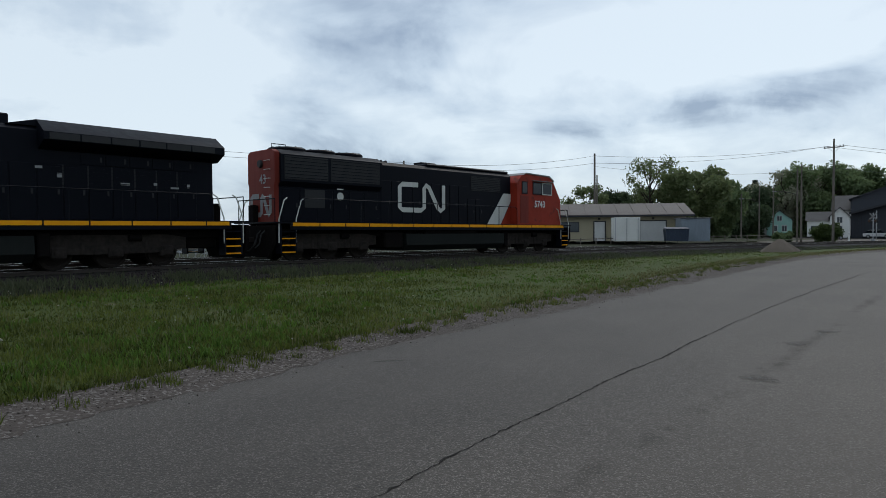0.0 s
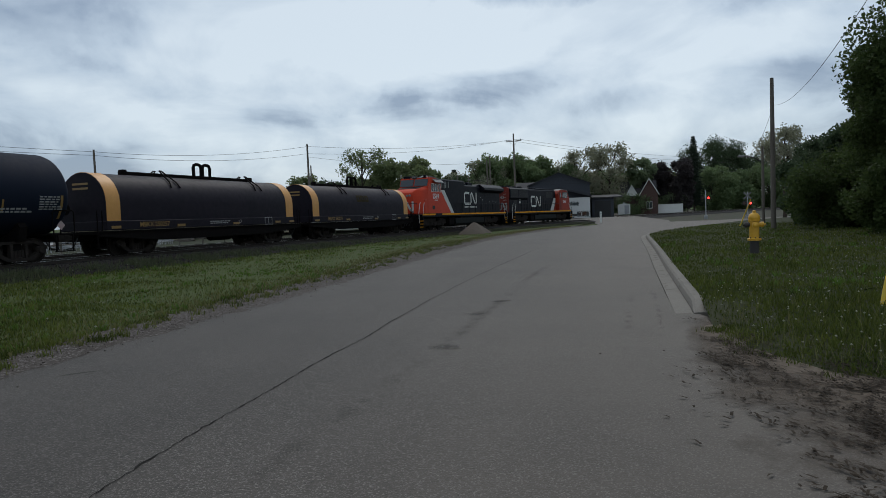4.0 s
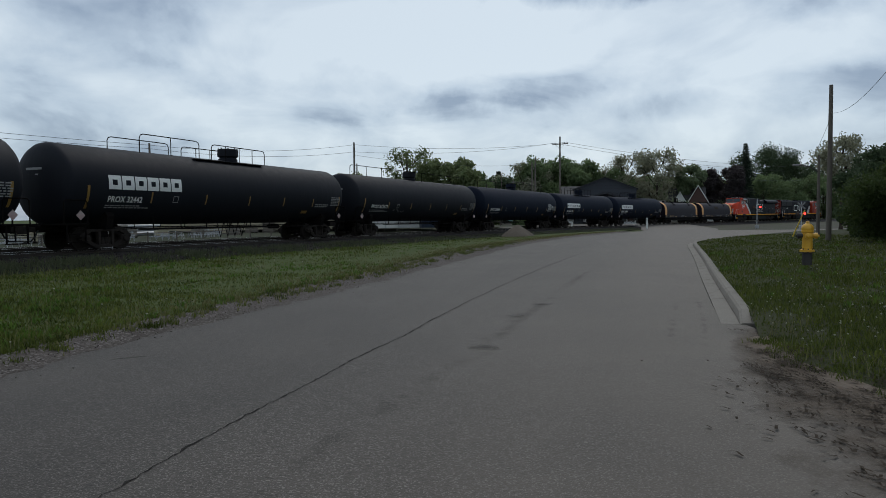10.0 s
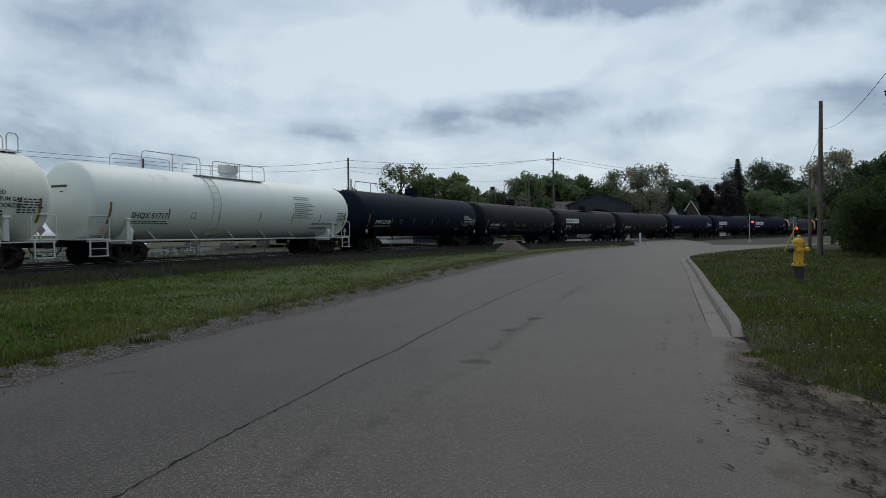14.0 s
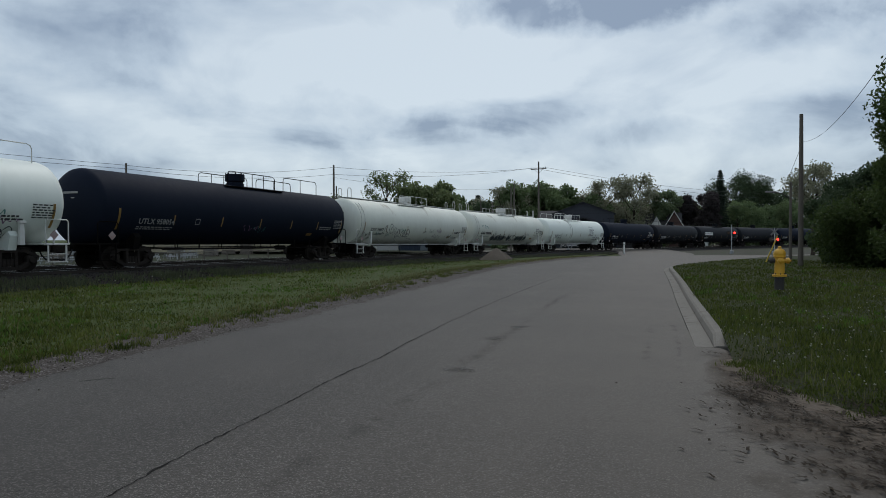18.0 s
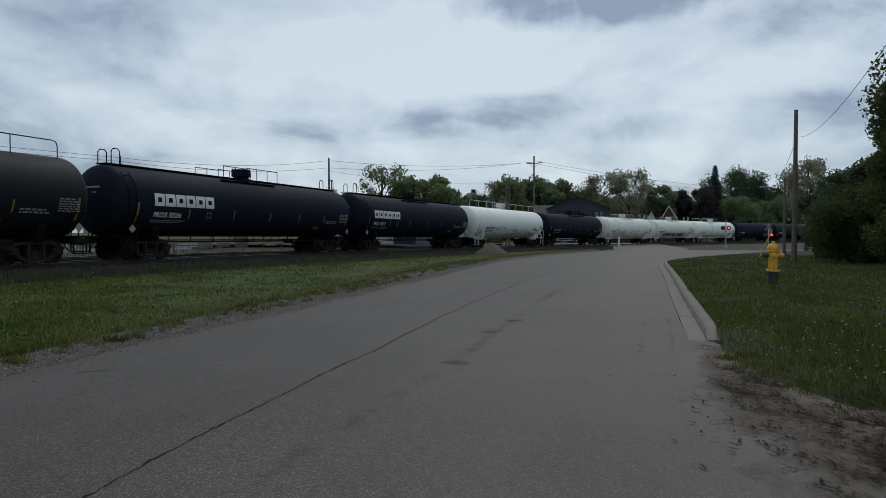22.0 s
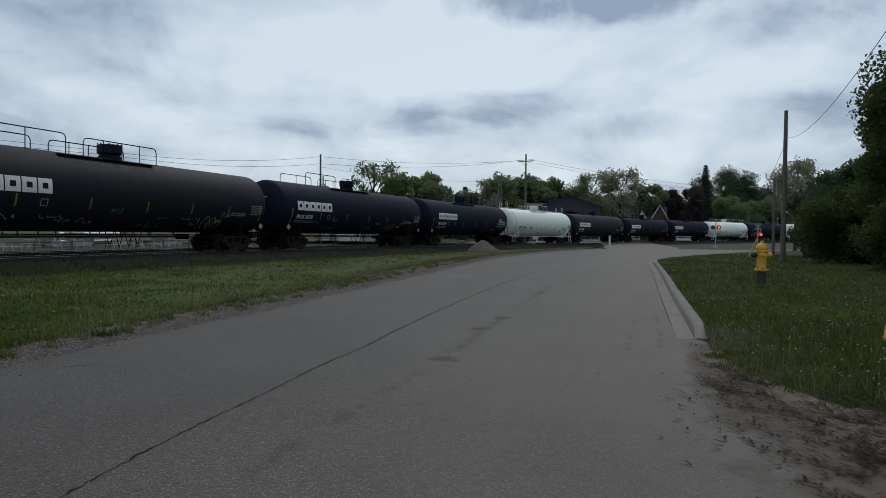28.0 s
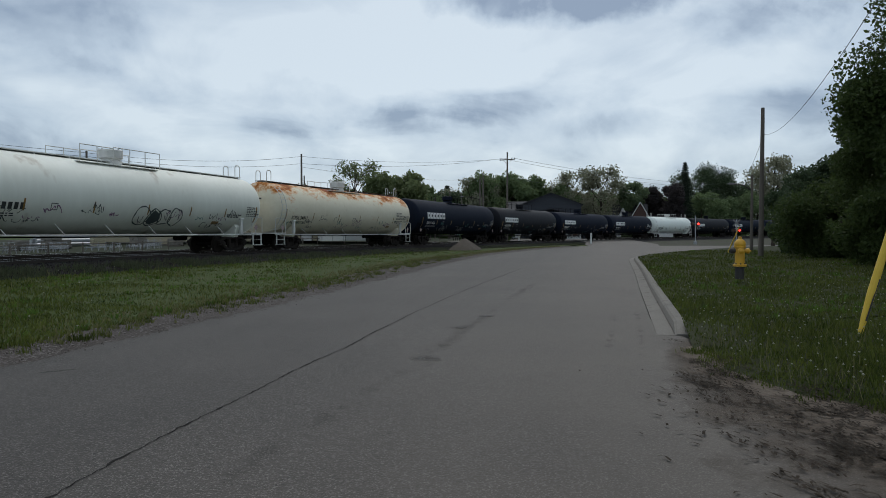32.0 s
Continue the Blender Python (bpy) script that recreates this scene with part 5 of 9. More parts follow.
def tank_car(label, paint, number, style="short", half=10.18, logo=False, trim=UNDER, marks=MARK, ink=LETTER, tags=(), mid_ladder=False, manway=0.0, seed=0, notice=False, turned=False, scribbles=0, girth=RAD, block=False, sill=True, shift=0.0):
    car = thing("tank_car", label, "tank car", group="cars of the freight train")
    hs = half - 0.5
    key = (round(hs, 2), paint.name, girth)
    if key not in SHELLS:
        SHELLS[key] = shell_mesh(hs, paint, girth)
    part("tank_shell", SHELLS[key], paint, car)
    bx = half - 2.8
    white = trim is not UNDER
    rad = girth
    yat = lambda z, e=0.06: -math.sqrt(max(0.02, (rad + e) ** 2 - (z - CZ) ** 2))
    for sx in (-1, 1):
        bogie(car, sx * bx)
        s = Shape().box(min(sx * (bx - 1.2), sx * (half - 0.55)), max(sx * (bx - 1.2), sx * (half - 0.55)), -0.32, 0.32, 0.80, 1.12, 0.02)
        part("stub_sill", s, UNDER, car)
        pts = [(-1.25, 0.90), (-1.38, 1.45), (-1.25, 1.62), (-0.75, 1.24), (0, 1.07), (0.75, 1.24), (1.25, 1.62), (1.38, 1.45), (1.25, 0.90)]
        part("saddle", Shape().prism(pts, sx * bx - 0.16, sx * bx + 0.16, "x"), paint if white else UNDER, car)
        # end platform, its grab rails and steps
        e0, e1 = sorted((sx * (half - 1.75), sx * (half - 0.62)))
        plat = part("end_platform", Shape().box(e0, e1, -1.5, 1.5, 1.10, 1.17, 0.015), trim, car)
        for y in (-1.5, 1.5):
            xa, xb = (e0 + 0.08, e1 - 0.08)
            part("grab_rail", Shape().tube([(xa, y, 1.12), (xa, y, 1.98), (xa + 0.08, y, 2.06), (xb - 0.08, y, 2.06), (xb, y, 1.98), (xb, y, 1.12)], 0.025, 6), trim, plat)
            st = Shape()
            for q in (xa + 0.1, xb - 0.1):
                st.box(q - 0.02, q + 0.02, y - 0.03, y + 0.03, 0.36, 1.12)
            st.box(xa + 0.1, xb - 0.1, y - 0.1, y + 0.1, 0.36, 0.40).box(xa + 0.1, xb - 0.1, y - 0.06, y + 0.06, 0.70, 0.73)
            part("step", st, trim, plat)
        if white:
            part("bracket", Shape().prism([(sx * (bx + 0.2) - 0.10, 1.12), (sx * (bx + 0.2) + 0.10, 1.12), (sx * (bx + 0.2) + 0.07, 1.9), (sx * (bx + 0.2) - 0.07, 1.9)], -1.52, -1.40), trim, car)
            part("bracket", Shape().box(sx * (bx + 0.2) - 0.14, sx * (bx + 0.2) + 0.14, -1.56, -1.36, 1.88, 1.98, 0.02), trim, car)
        part("placard", Shape().add([(-0.19, 0, 0), (0, 0, -0.19), (0.19, 0, 0), (0, 0, 0.19)], [(0, 1, 2, 3)]).mesh("placard", HAZARD, False), HAZARD, plat, "diamond hazard placard").location = (sx * (half - 1.35), -1.545, 1.48)
        part("placard_back", Shape().box(sx * (half - 1.35) - 0.02, sx * (half - 1.35) + 0.02, -1.53, -1.49, 1.1, 1.5), trim, plat)
    # bottom side rail between the bogies
    b0, b1 = -bx + 1.25, bx - 1.25
    for y in (-1.22, 1.22) if sill else ():
        rail_z = 1.05 if white else 0.86
        rl = part("side_rail", Shape().tube([((-half + 0.7) if white else b0, y * 1.2, rail_z), ((half - 0.7) if white else b1, y * 1.2, rail_z)], 0.035, 6), trim, car)
        if white:
            for i in range(6):
                x = b0 + (b1 - b0) * i / 5
                part("stay", Shape().tube([(x, y * 1.2, rail_z), (x - 0.25, y * 0.98, 1.5)], 0.022, 5), trim, rl)
        else:
            for i in range(8):
                x = b0 + (b1 - b0) * (i + 0.5) / 8
                part("stay", Shape().tube([(x, y * 1.2, 0.90), (x, y * 1.18, 1.4)], 0.026, 5), trim, rl)
    part("brake_cylinder", Shape().lathe([(0.05, -0.45), (0.16, -0.42), (0.16, 0.30), (0.05, 0.34)], 14, "x", (bx - 2.6, 0.25, 0.86)), UNDER, car)
    part("brake_pipe", Shape().tube([(-bx, 0.5, 0.9), (b0, 0.62, 0.95), (b1, 0.62, 0.95), (bx, 0.5, 0.9)], 0.03, 6), UNDER, car)
    if logo and style == "short":
        zz = Shape()
        for i in range(4):
            zz.tube([(-1.4 + 0.5 * i, -1.25, 1.2), (-1.15 + 0.5 * i, -1.25, 0.35), (-0.9 + 0.5 * i, -1.25, 1.2)], 0.022, 5)
        part("truss_step", zz, UNDER, car)
    couplers(car, half)
    # top: manway, platform and rails
    top = CZ + rad
    mw = part("manway", Shape().lathe([(0.48, -0.35), (0.48, 0.10), (0.42, 0.14), (0.42, 0.18), (0.52, 0.24), (0.52, 0.58), (0.47, 0.62), (0.2, 0.64)], 22, "z", (manway, 0, top)), trim if white else paint, car)
    for k in range(8):
        a = 2 * math.pi * k / 8
        part("bolt", Shape().lathe([(0.03, 0.5), (0.03, 0.67)], 6, "z", (manway + 0.47 * math.cos(a), 0.47 * math.sin(a), top)), trim, mw)
    gz = top - 0.02
    if style == "short":
        x0, x1 = (manway - 1.7, manway + 6.4) if turned else (manway - 6.4, manway + 1.7)
        y = -0.98
        turn = -1 if turned else 1
    elif style == "full":
        x0, x1 = -half + 1.35, half - 1.5
        y = -0.62
    else:
        x0, x1 = manway - 2.5, manway + 2.0
        y = -0.95
    plat = part("top_walkway", Shape().box(x0 + (3.2 if style == "short" and not turned else 0), x1 - (3.2 if turned else 0), -abs(y) * 0.92, abs(y) * 0.92, gz - 0.145, gz - 0.115), trim, car)
    for q in np.linspace(x0 + (3.4 if style == "short" and not turned else 0.2), x1 - (3.4 if turned else 0.2), 5 if style != "full" else 10):
        part("walkway_stay", Shape().prism([(-abs(y) * 0.92, gz - 0.145), (abs(y) * 0.92, gz - 0.145), (abs(y) * 0.75, gz - 0.30), (-abs(y) * 0.75, gz - 0.30)], q - 0.018, q + 0.018, "x"), trim, plat)
    zr = top + 0.66
    for yy in (y, -y):
        if style == "short":
            for a, b, zt, k in ((-6.4, -3.0, zr, 1), (-2.2, 1.7, zr - 0.05, 3)):
                a, b = sorted((manway + turn * a, manway + turn * b))
                railing(car, a, b, yy, gz - 0.13, zt, k, trim, True)
        elif style == "full":
            railing(car, x0, x1, yy, gz - 0.13, zr - 0.08, 8, trim, True) if yy < 0 else railing(car, manway - 0.9, manway + 1.1, yy, gz - 0.13, zr - 0.2, 1, trim, True)
        else:
            railing(car, x0, manway - 0.75, yy, gz - 0.13, zr - 0.1, 1, trim)
            railing(car, manway - 0.75, x1, yy, gz - 0.13, zr - 0.05, 2, trim)
    if style == "walk":
        part("running_board", Shape().box(-half + 1.1, half - 1.1, -0.33, 0.33, top + 0.04, top + 0.08), trim if not white else RUSTRED if paint is RUSTY else trim, car)
        for i in range(12):
            q = -half + 1.3 + (2 * half - 2.6) * i / 11
            part("board_stay", Shape().box(q - 0.03, q + 0.03, -0.3, 0.3, top - 0.06, top + 0.04), trim, car)
        for sx in (-1, 1):
            for yy in (-0.4, 0.4):
                x = sx * (half - 1.5)
                part("hoop", Shape().tube([(x - 0.22, yy, top), (x - 0.22, yy, top + 0.6), (x - 0.12, yy, top + 0.72), (x + 0.12, yy, top + 0.72), (x + 0.22, yy, top + 0.6), (x + 0.22, yy, top)], 0.025, 6), trim, car)
        xr = half - 1.35
        ladder(car, -xr, yat, 1.2, top - 0.35, trim)
    if mid_ladder:
        ladder(car, manway - 2.6, yat, 0.45 if white else 1.1, top - 0.15, trim, 0.5, 11)
    # painted marks
    zmk = 2.2
    for i, x in enumerate((-8.3, -5.35, -2.3, 0.6, 3.3, 5.9, 8.5)):
        x *= hs / 9.4
        hgt = 0.95 if i in (0, 6) else 0.48
        on_shell("reflector", plate_mesh(0.11 if i in (0, 6) else 0.075, hgt, marks), car, x, zmk - (0.45 if i in (0, 6) else 0.2), rad, CZ, "yellow reflective strip", mat=marks)
    xn = (-7.15 if logo else -7.0) * hs / 9.4 + 0.2 * (seed % 3) - 0.65 + shift
    if logo:
        for k in range(6):
            on_shell("company_mark", block_letter(0.56, 0.58, ink), car, xn + 0.63 * k, 2.52, rad, CZ, "white block shape", mat=ink)
    if number:
        on_shell("lettering", words(number, 0.35, ink), car, xn, 2.02, rad, CZ, "painted car number", 0.88 if logo else 1.0, mat=ink)
    else:
        on_shell("lettering", bars_mesh([(0.3 * i, 0.02, 0.2, 0.27) for i in range(4)] + [(1.35 + 0.3 * i, 0.02, 0.2, 0.27) for i in range(5)], ink), car, xn, 2.02, rad, CZ, "worn lettering", 0.8, mat=ink)
    faint = DIMLETTER if not white else DARKLETTER
    on_shell("data_block", bars_mesh(data_rows(seed, 2.2, 2), faint), car, xn - 0.05, 1.86, rad, CZ, "lines of tiny lettering", mat=faint)
    on_shell("data_panel", bars_mesh(data_rows(seed + 9, 0.95, 6), faint), car, hs - 1.75, 2.55, rad, CZ, "panel of tiny lettering", mat=faint)
    if not block:
        on_shell("data_block", bars_mesh(data_rows(seed + 5, 1.25, 2, 0.07), faint), car, hs - 3.3, 2.1, rad, CZ, "lines of tiny lettering", mat=faint)
    if not block:
        on_shell("warning_plate", plate_mesh(0.55, 0.2, marks), car, hs - 4.4, 1.62, rad, CZ, "small amber plate", mat=marks)
    on_shell("stencil", bars_mesh([(0, 0, 0.3, 0.03), (0, 0.26, 0.3, 0.03), (0, 0, 0.03, 0.29), (0.27, 0, 0.03, 0.29)], faint), car, xn + 3.3, 2.05, rad, CZ, "outlined square stencil", mat=faint)
    if notice:
        for i, (tx, dz) in enumerate((("LIQUEFIED", 0.0), ("PETROLEUM GAS", -0.22), ("NON-ODORIZED", -0.44))):
            on_shell("lettering", words(tx, 0.20, ink), car, hs - 3.1, 2.72 + dz, rad, CZ, "stencilled warning words", mat=ink)
    if block:
        for i, w in enumerate((1.5, 1.5, 2.0, 2.2, 1.7, 1.9, 1.5, 1.8, 1.6, 1.7)):
            on_shell("data_block", bars_mesh(data_rows(seed + 40 + i, w * 0.95, 1, 0.05), ink), car, hs - 6.1, 3.36 - 0.115 * i - (0.12 if i > 1 else 0), rad, CZ, "lines of small black lettering", mat=ink)
        for i, tx in enumerate(("LIQUEFIED PETROLEUM GAS", "NON-ODORIZED")):
            on_shell("lettering", words(tx, 0.22, ink), car, hs - 4.3, 1.84 - 0.24 * i, rad, CZ, "stencilled warning words", mat=ink)
    tags = list(tags)
    if scribbles:
        r = random.Random(seed + 300)
        inks = (SPRAY_DARK, SPRAY_DARK, SPRAY_TEAL, SPRAY_VIOLET) if white else (SPRAY_PALE, SPRAY_PALE, SPRAY_TEAL)
        for k in range(scribbles):
            tags.append((r.choice(inks), -hs + 1.6 + (2 * hs - 3.4) * (k + r.random()) / scribbles, r.uniform(1.45, 2.05), r.uniform(0.5, 1.3), r.uniform(0.2, 0.5), r.uniform(0.032, 0.055)))
    for k, (mat, x, z, w, h, th) in enumerate(tags):
        on_shell("graffiti", scrawl(seed * 7 + k, w, h, mat, th, max(3, int(w / (0.72 if th > 0.1 else 0.4)))), car, x - 0.6, z, rad, CZ, "spray-painted scribble", lift=0.016, mat=mat)
    part("head_lettering", bars_mesh([(0, 0, 0.9, 0.09), (0.1, -0.2, 0.6, 0.05), (0.1, -0.32, 0.5, 0.05)], faint), faint, car).matrix_local = pose(-hs - 0.0 + 0.02, 0.3, 3.2, 0, 0, -90)
    return raised(car, -0.10)


# ---- coil cars: a flat deck with a rounded hood over the load ----
def coil_car(label, number, loop):
    half = 8.05
    car = thing("coil_car", label, "coil car", group="cars of the freight train")
    bx = 5.1
    for sx in (-1, 1):
        bogie(car, sx * bx)
    part("deck", Shape().box(-half + 0.5, half - 0.5, -1.5, 1.5, 1.02, 1.20, 0.03), UNDER, car)
    for y in (-1.5, 1.44):
        part("side_sill", Shape().prism([(-half + 0.55, 1.18), (-half + 0.55, 0.95), (-bx + 1.2, 0.62), (bx - 1.2, 0.62), (half - 0.55, 0.95), (half - 0.55, 1.18)], y, y + 0.06), UNDER, car)
    part("centre_sill", Shape().box(-half + 0.5, half - 0.5, -0.35, 0.35, 0.72, 1.02, 0.02), UNDER, car)
    for i in range(7):
        x = -bx + 1.0 + (2 * bx - 2.0) * i / 6
        part("cross_beam", Shape().prism([(-1.48, 1.02), (1.48, 1.02), (0.4, 0.70), (-0.4, 0.70)], x - 0.05, x + 0.05, "x"), UNDER, car)
    part("air_tank", Shape().lathe([(0.05, -0.8), (0.24, -0.74), (0.24, 0.74), (0.05, 0.8)], 16, "x", (0.6, -0.9, 0.62)), UNDER, car)
    couplers(car, half)

    def hood(x0, x1, mat, grow=0.0, nm="hood"):
        prof = []
        r = 1.32 + grow
        for i in range(15):
            a = math.pi * i / 14
            prof.append((r * math.cos(a), 2.42 + (1.32 + grow) * math.sin(a)))
        prof = [(r, 1.62 - grow)] + prof + [(-r, 1.62 - grow)]
        s = Shape()
        s.prism(prof, x0, x1, "x")
        return part(nm, s, mat, car)
    hood(-6.95, 6.95, PURPLE)
    hood(-6.92, -6.2, BANDY, 0.02, "end_band")
    hood(6.2, 6.92, BANDY, 0.02, "end_band")
    part("hood_skirt", Shape().box(-6.98, 6.98, -1.36, 1.36, 1.21, 1.62, 0.03), PURPLE, car)
    part("ridge_beam", Shape().box(-4.9, 4.7, -0.10, 0.10, 3.74, 3.90, 0.02), UNDER, car)
    for x in (-4.7, 4.5):
        part("beam_foot", Shape().box(x - 0.12, x + 0.12, -0.16, 0.16, 3.66, 3.98, 0.03), UNDER, car)
    for x in (-2.6, 3.9):
        for y in (-1, 1):
            part("lift_strut", Shape().tube([(x - 0.30, y * 1.12, 3.16), (x - 0.22, y * 0.95, 3.42), (x - 0.06, y * 0.18, 4.02), (x + 0.06, y * 0.18, 4.02), (x + 0.22, y * 0.95, 3.42), (x + 0.30, y * 1.12, 3.16)], 0.034, 6), UNDER, car)
    for dx in (-0.34, 0.34):
        x = loop + 0.55 + dx
        part("lift_loop", Shape().tube([(x - 0.27, 0, 3.86), (x - 0.29, 0, 4.32), (x - 0.22, 0, 4.46), (x - 0.08, 0, 4.5), (x + 0.08, 0, 4.5), (x + 0.22, 0, 4.46), (x + 0.29, 0, 4.32), (x + 0.27, 0, 3.86)], 0.085, 8), UNDER, car)
    for k in range(3 if loop < 0 else 0):
        part("faded_mark", wrapped(block_letter(0.5, 0.5, OCHRE), -1.2 + 0.58 * k, 2.6, 1.32, 2.42, 0.012, 1.0), OCHRE, car, "faded ochre block shape")
    part("lettering", words("MBKX " + number, 0.30, MARK), MARK, car, "yellow painted car number").location = (-5.2, -1.375, 1.33)
    for x in (-6.75, -2.9, 1.2, 5.0, 6.45):
        part("reflector", Shape().box(x, x + 0.5, -1.385, -1.365, 1.28, 1.40), MARK, car, "yellow reflective strip")
    part("stencil", bars_mesh([(0, 0, 0.7, 0.03), (0, 0.4, 0.7, 0.03), (0, 0, 0.03, 0.42), (0.33, 0, 0.03, 0.42), (0.67, 0, 0.03, 0.42)], DIMLETTER), DIMLETTER, car).location = (4.0, -1.372, 1.2)
    part("data_block", bars_mesh(data_rows(31, 1.6, 2), DIMLETTER), DIMLETTER, car).location = (-0.6, -1.372, 1.45)
    part("scrawl", scrawl(int(loop * 10) + 50, 0.5, 0.35, DIMLETTER, 0.035, 1), DIMLETTER, car, "chalked scribble").location = (1.4, -1.375, 1.3)
    part("end_mark", bars_mesh([(0, 0, 0.9, 0.09), (0, -0.2, 0.9, 0.09)], MARK), MARK, car).matrix_local = pose(-6.965, 0.5, 3.2, 0, 0, -90)
    for sx in (-1, 1):
        for y in (-1.42, 1.42):
            part("grab_rail", Shape().tube([(sx * 7.25, y, 1.15), (sx * 7.25, y, 2.05), (sx * 7.5, y, 2.05), (sx * 7.5, y, 1.15)], 0.025, 6), UNDER, car)
            part("step", Shape().box(sx * 7.3 - 0.22, sx * 7.3 + 0.22, y - 0.08, y + 0.08, 0.36, 0.40).box(sx * 7.3 - 0.22, sx * 7.3 - 0.19, y - 0.03, y + 0.03, 0.36, 1.05).box(sx * 7.3 + 0.19, sx * 7.3 + 0.22, y - 0.03, y + 0.03, 0.36, 1.05), UNDER, car)
        part("brake_wheel" if sx < 0 else "end_plate", Shape().lathe([(0.26, -0.02), (0.28, 0.0), (0.26, 0.02), (0.2, 0.0)], 16, "x", (sx * 7.3, 0.6, 2.2)), UNDER, car)
    return raised(car, -0.10)

# ---- locomotives ----
def ribbon_mark(w, h, t, material):
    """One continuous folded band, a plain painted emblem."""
    p = [(0.41, 1), (0.08, 1), (0.02, 0.90), (0.02, 0.10), (0.08, 0), (0.47, 0), (0.54, 0.10), (0.54, 0.88), (0.59, 1.0), (0.65, 0.92), (0.85, 0.1), (0.91, 0.0), (0.98, 0.10), (0.98, 1.05)]
    pts = [(a * w, b * h) for a, b in p]
    s = Shape()
    lft, rgt = [], []
    for i, (x, z) in enumerate(pts):
        a, b = pts[max(i - 1, 0)], pts[min(i + 1, len(pts) - 1)]
        dx, dz = b[0] - a[0], b[1] - a[1]
        L = math.hypot(dx, dz)
        nx, nz = -dz / L * t / 2, dx / L * t / 2
        lft.append((x + nx, 0, z + nz))
        rgt.append((x - nx, 0, z - nz))
    n = len(pts)
    s.add(lft + rgt, [(i, i + 1, n + i + 1, n + i) for i in range(n - 1)])
    return s.mesh("emblem", material, False)


def side_patch(poly, y, material, name, parent, label=""):
    """A painted area on a flat side: polygon (x, z) at y."""
    s = Shape().add([(x, y, z) for x, z in poly], [tuple(range(len(poly)))])
    return part(name, s, material, parent, label, False)


def loco_bogie(car, x):
    b = part("bogie", Shape().box(-2.3, 2.3, -0.5, 0.5, 0.62, 1.15, 0.04), UNDER, car, "three-axle black bogie")
    b.location = (x, 0, 0)
    for y in (-1.05, 1.05):
        s = Shape().prism([(-2.4, 0.60), (-2.4, 0.98), (-1.7, 1.08), (1.7, 1.08), (2.4, 0.98), (2.4, 0.60), (1.2, 0.46), (-1.2, 0.46)], y - 0.09, y + 0.09)
        for dx in (-1.7, 0, 1.7):
            s.box(dx - 0.24, dx + 0.24, y - 0.14, y + 0.14, 0.34, 0.72, 0.05)
            s.lathe([(0.08, -0.06), (0.14, -0.04), (0.14, 0.05)], 14, "y", (dx, y - 0.12 if y < 0 else y + 0.12, 0.53))
        for dx in (-0.85, 0.85):
            s.lathe([(0.11, 0.50), (0.11, 0.86)], 10, "z", (dx - 0.16, y * 1.02, 0)).lathe([(0.11, 0.50), (0.11, 0.86)], 10, "z", (dx + 0.16, y * 1.02, 0))
        part("side_frame", s, BOGIE, b)
        part("brake_cylinder", Shape().lathe([(0.05, -0.22), (0.12, -0.2), (0.12, 0.2), (0.05, 0.22)], 12, "x", (0.6, y * 1.12, 0.98)), UNDER, b)
        part("sand_pipe", Shape().tube([(-2.0, y * 1.05, 1.0), (-2.25, y * 0.95, 0.5), (-2.35, y * 0.8, 0.15)], 0.025, 5), UNDER, b)
    for dx in (-1.15, 0.55, 1.15):
        part("traction_motor", Shape().box(dx - 0.42, dx + 0.42, -0.6, 0.6, 0.26, 0.95, 0.05), UNDER, b)
    for dx in (-1.7, 0, 1.7):
        a = part("axle", AXLE_ME, UNDER, b)
        a.location = (dx, 0, 0.53)
        for y in (-0.75, 0.75):
            w = part("wheel", WHEEL_BIG, WHEELM, b)
            w.location = (dx, y, 0.53)
            if y > 0:
                w.rotation_euler = (0, 0, math.pi)


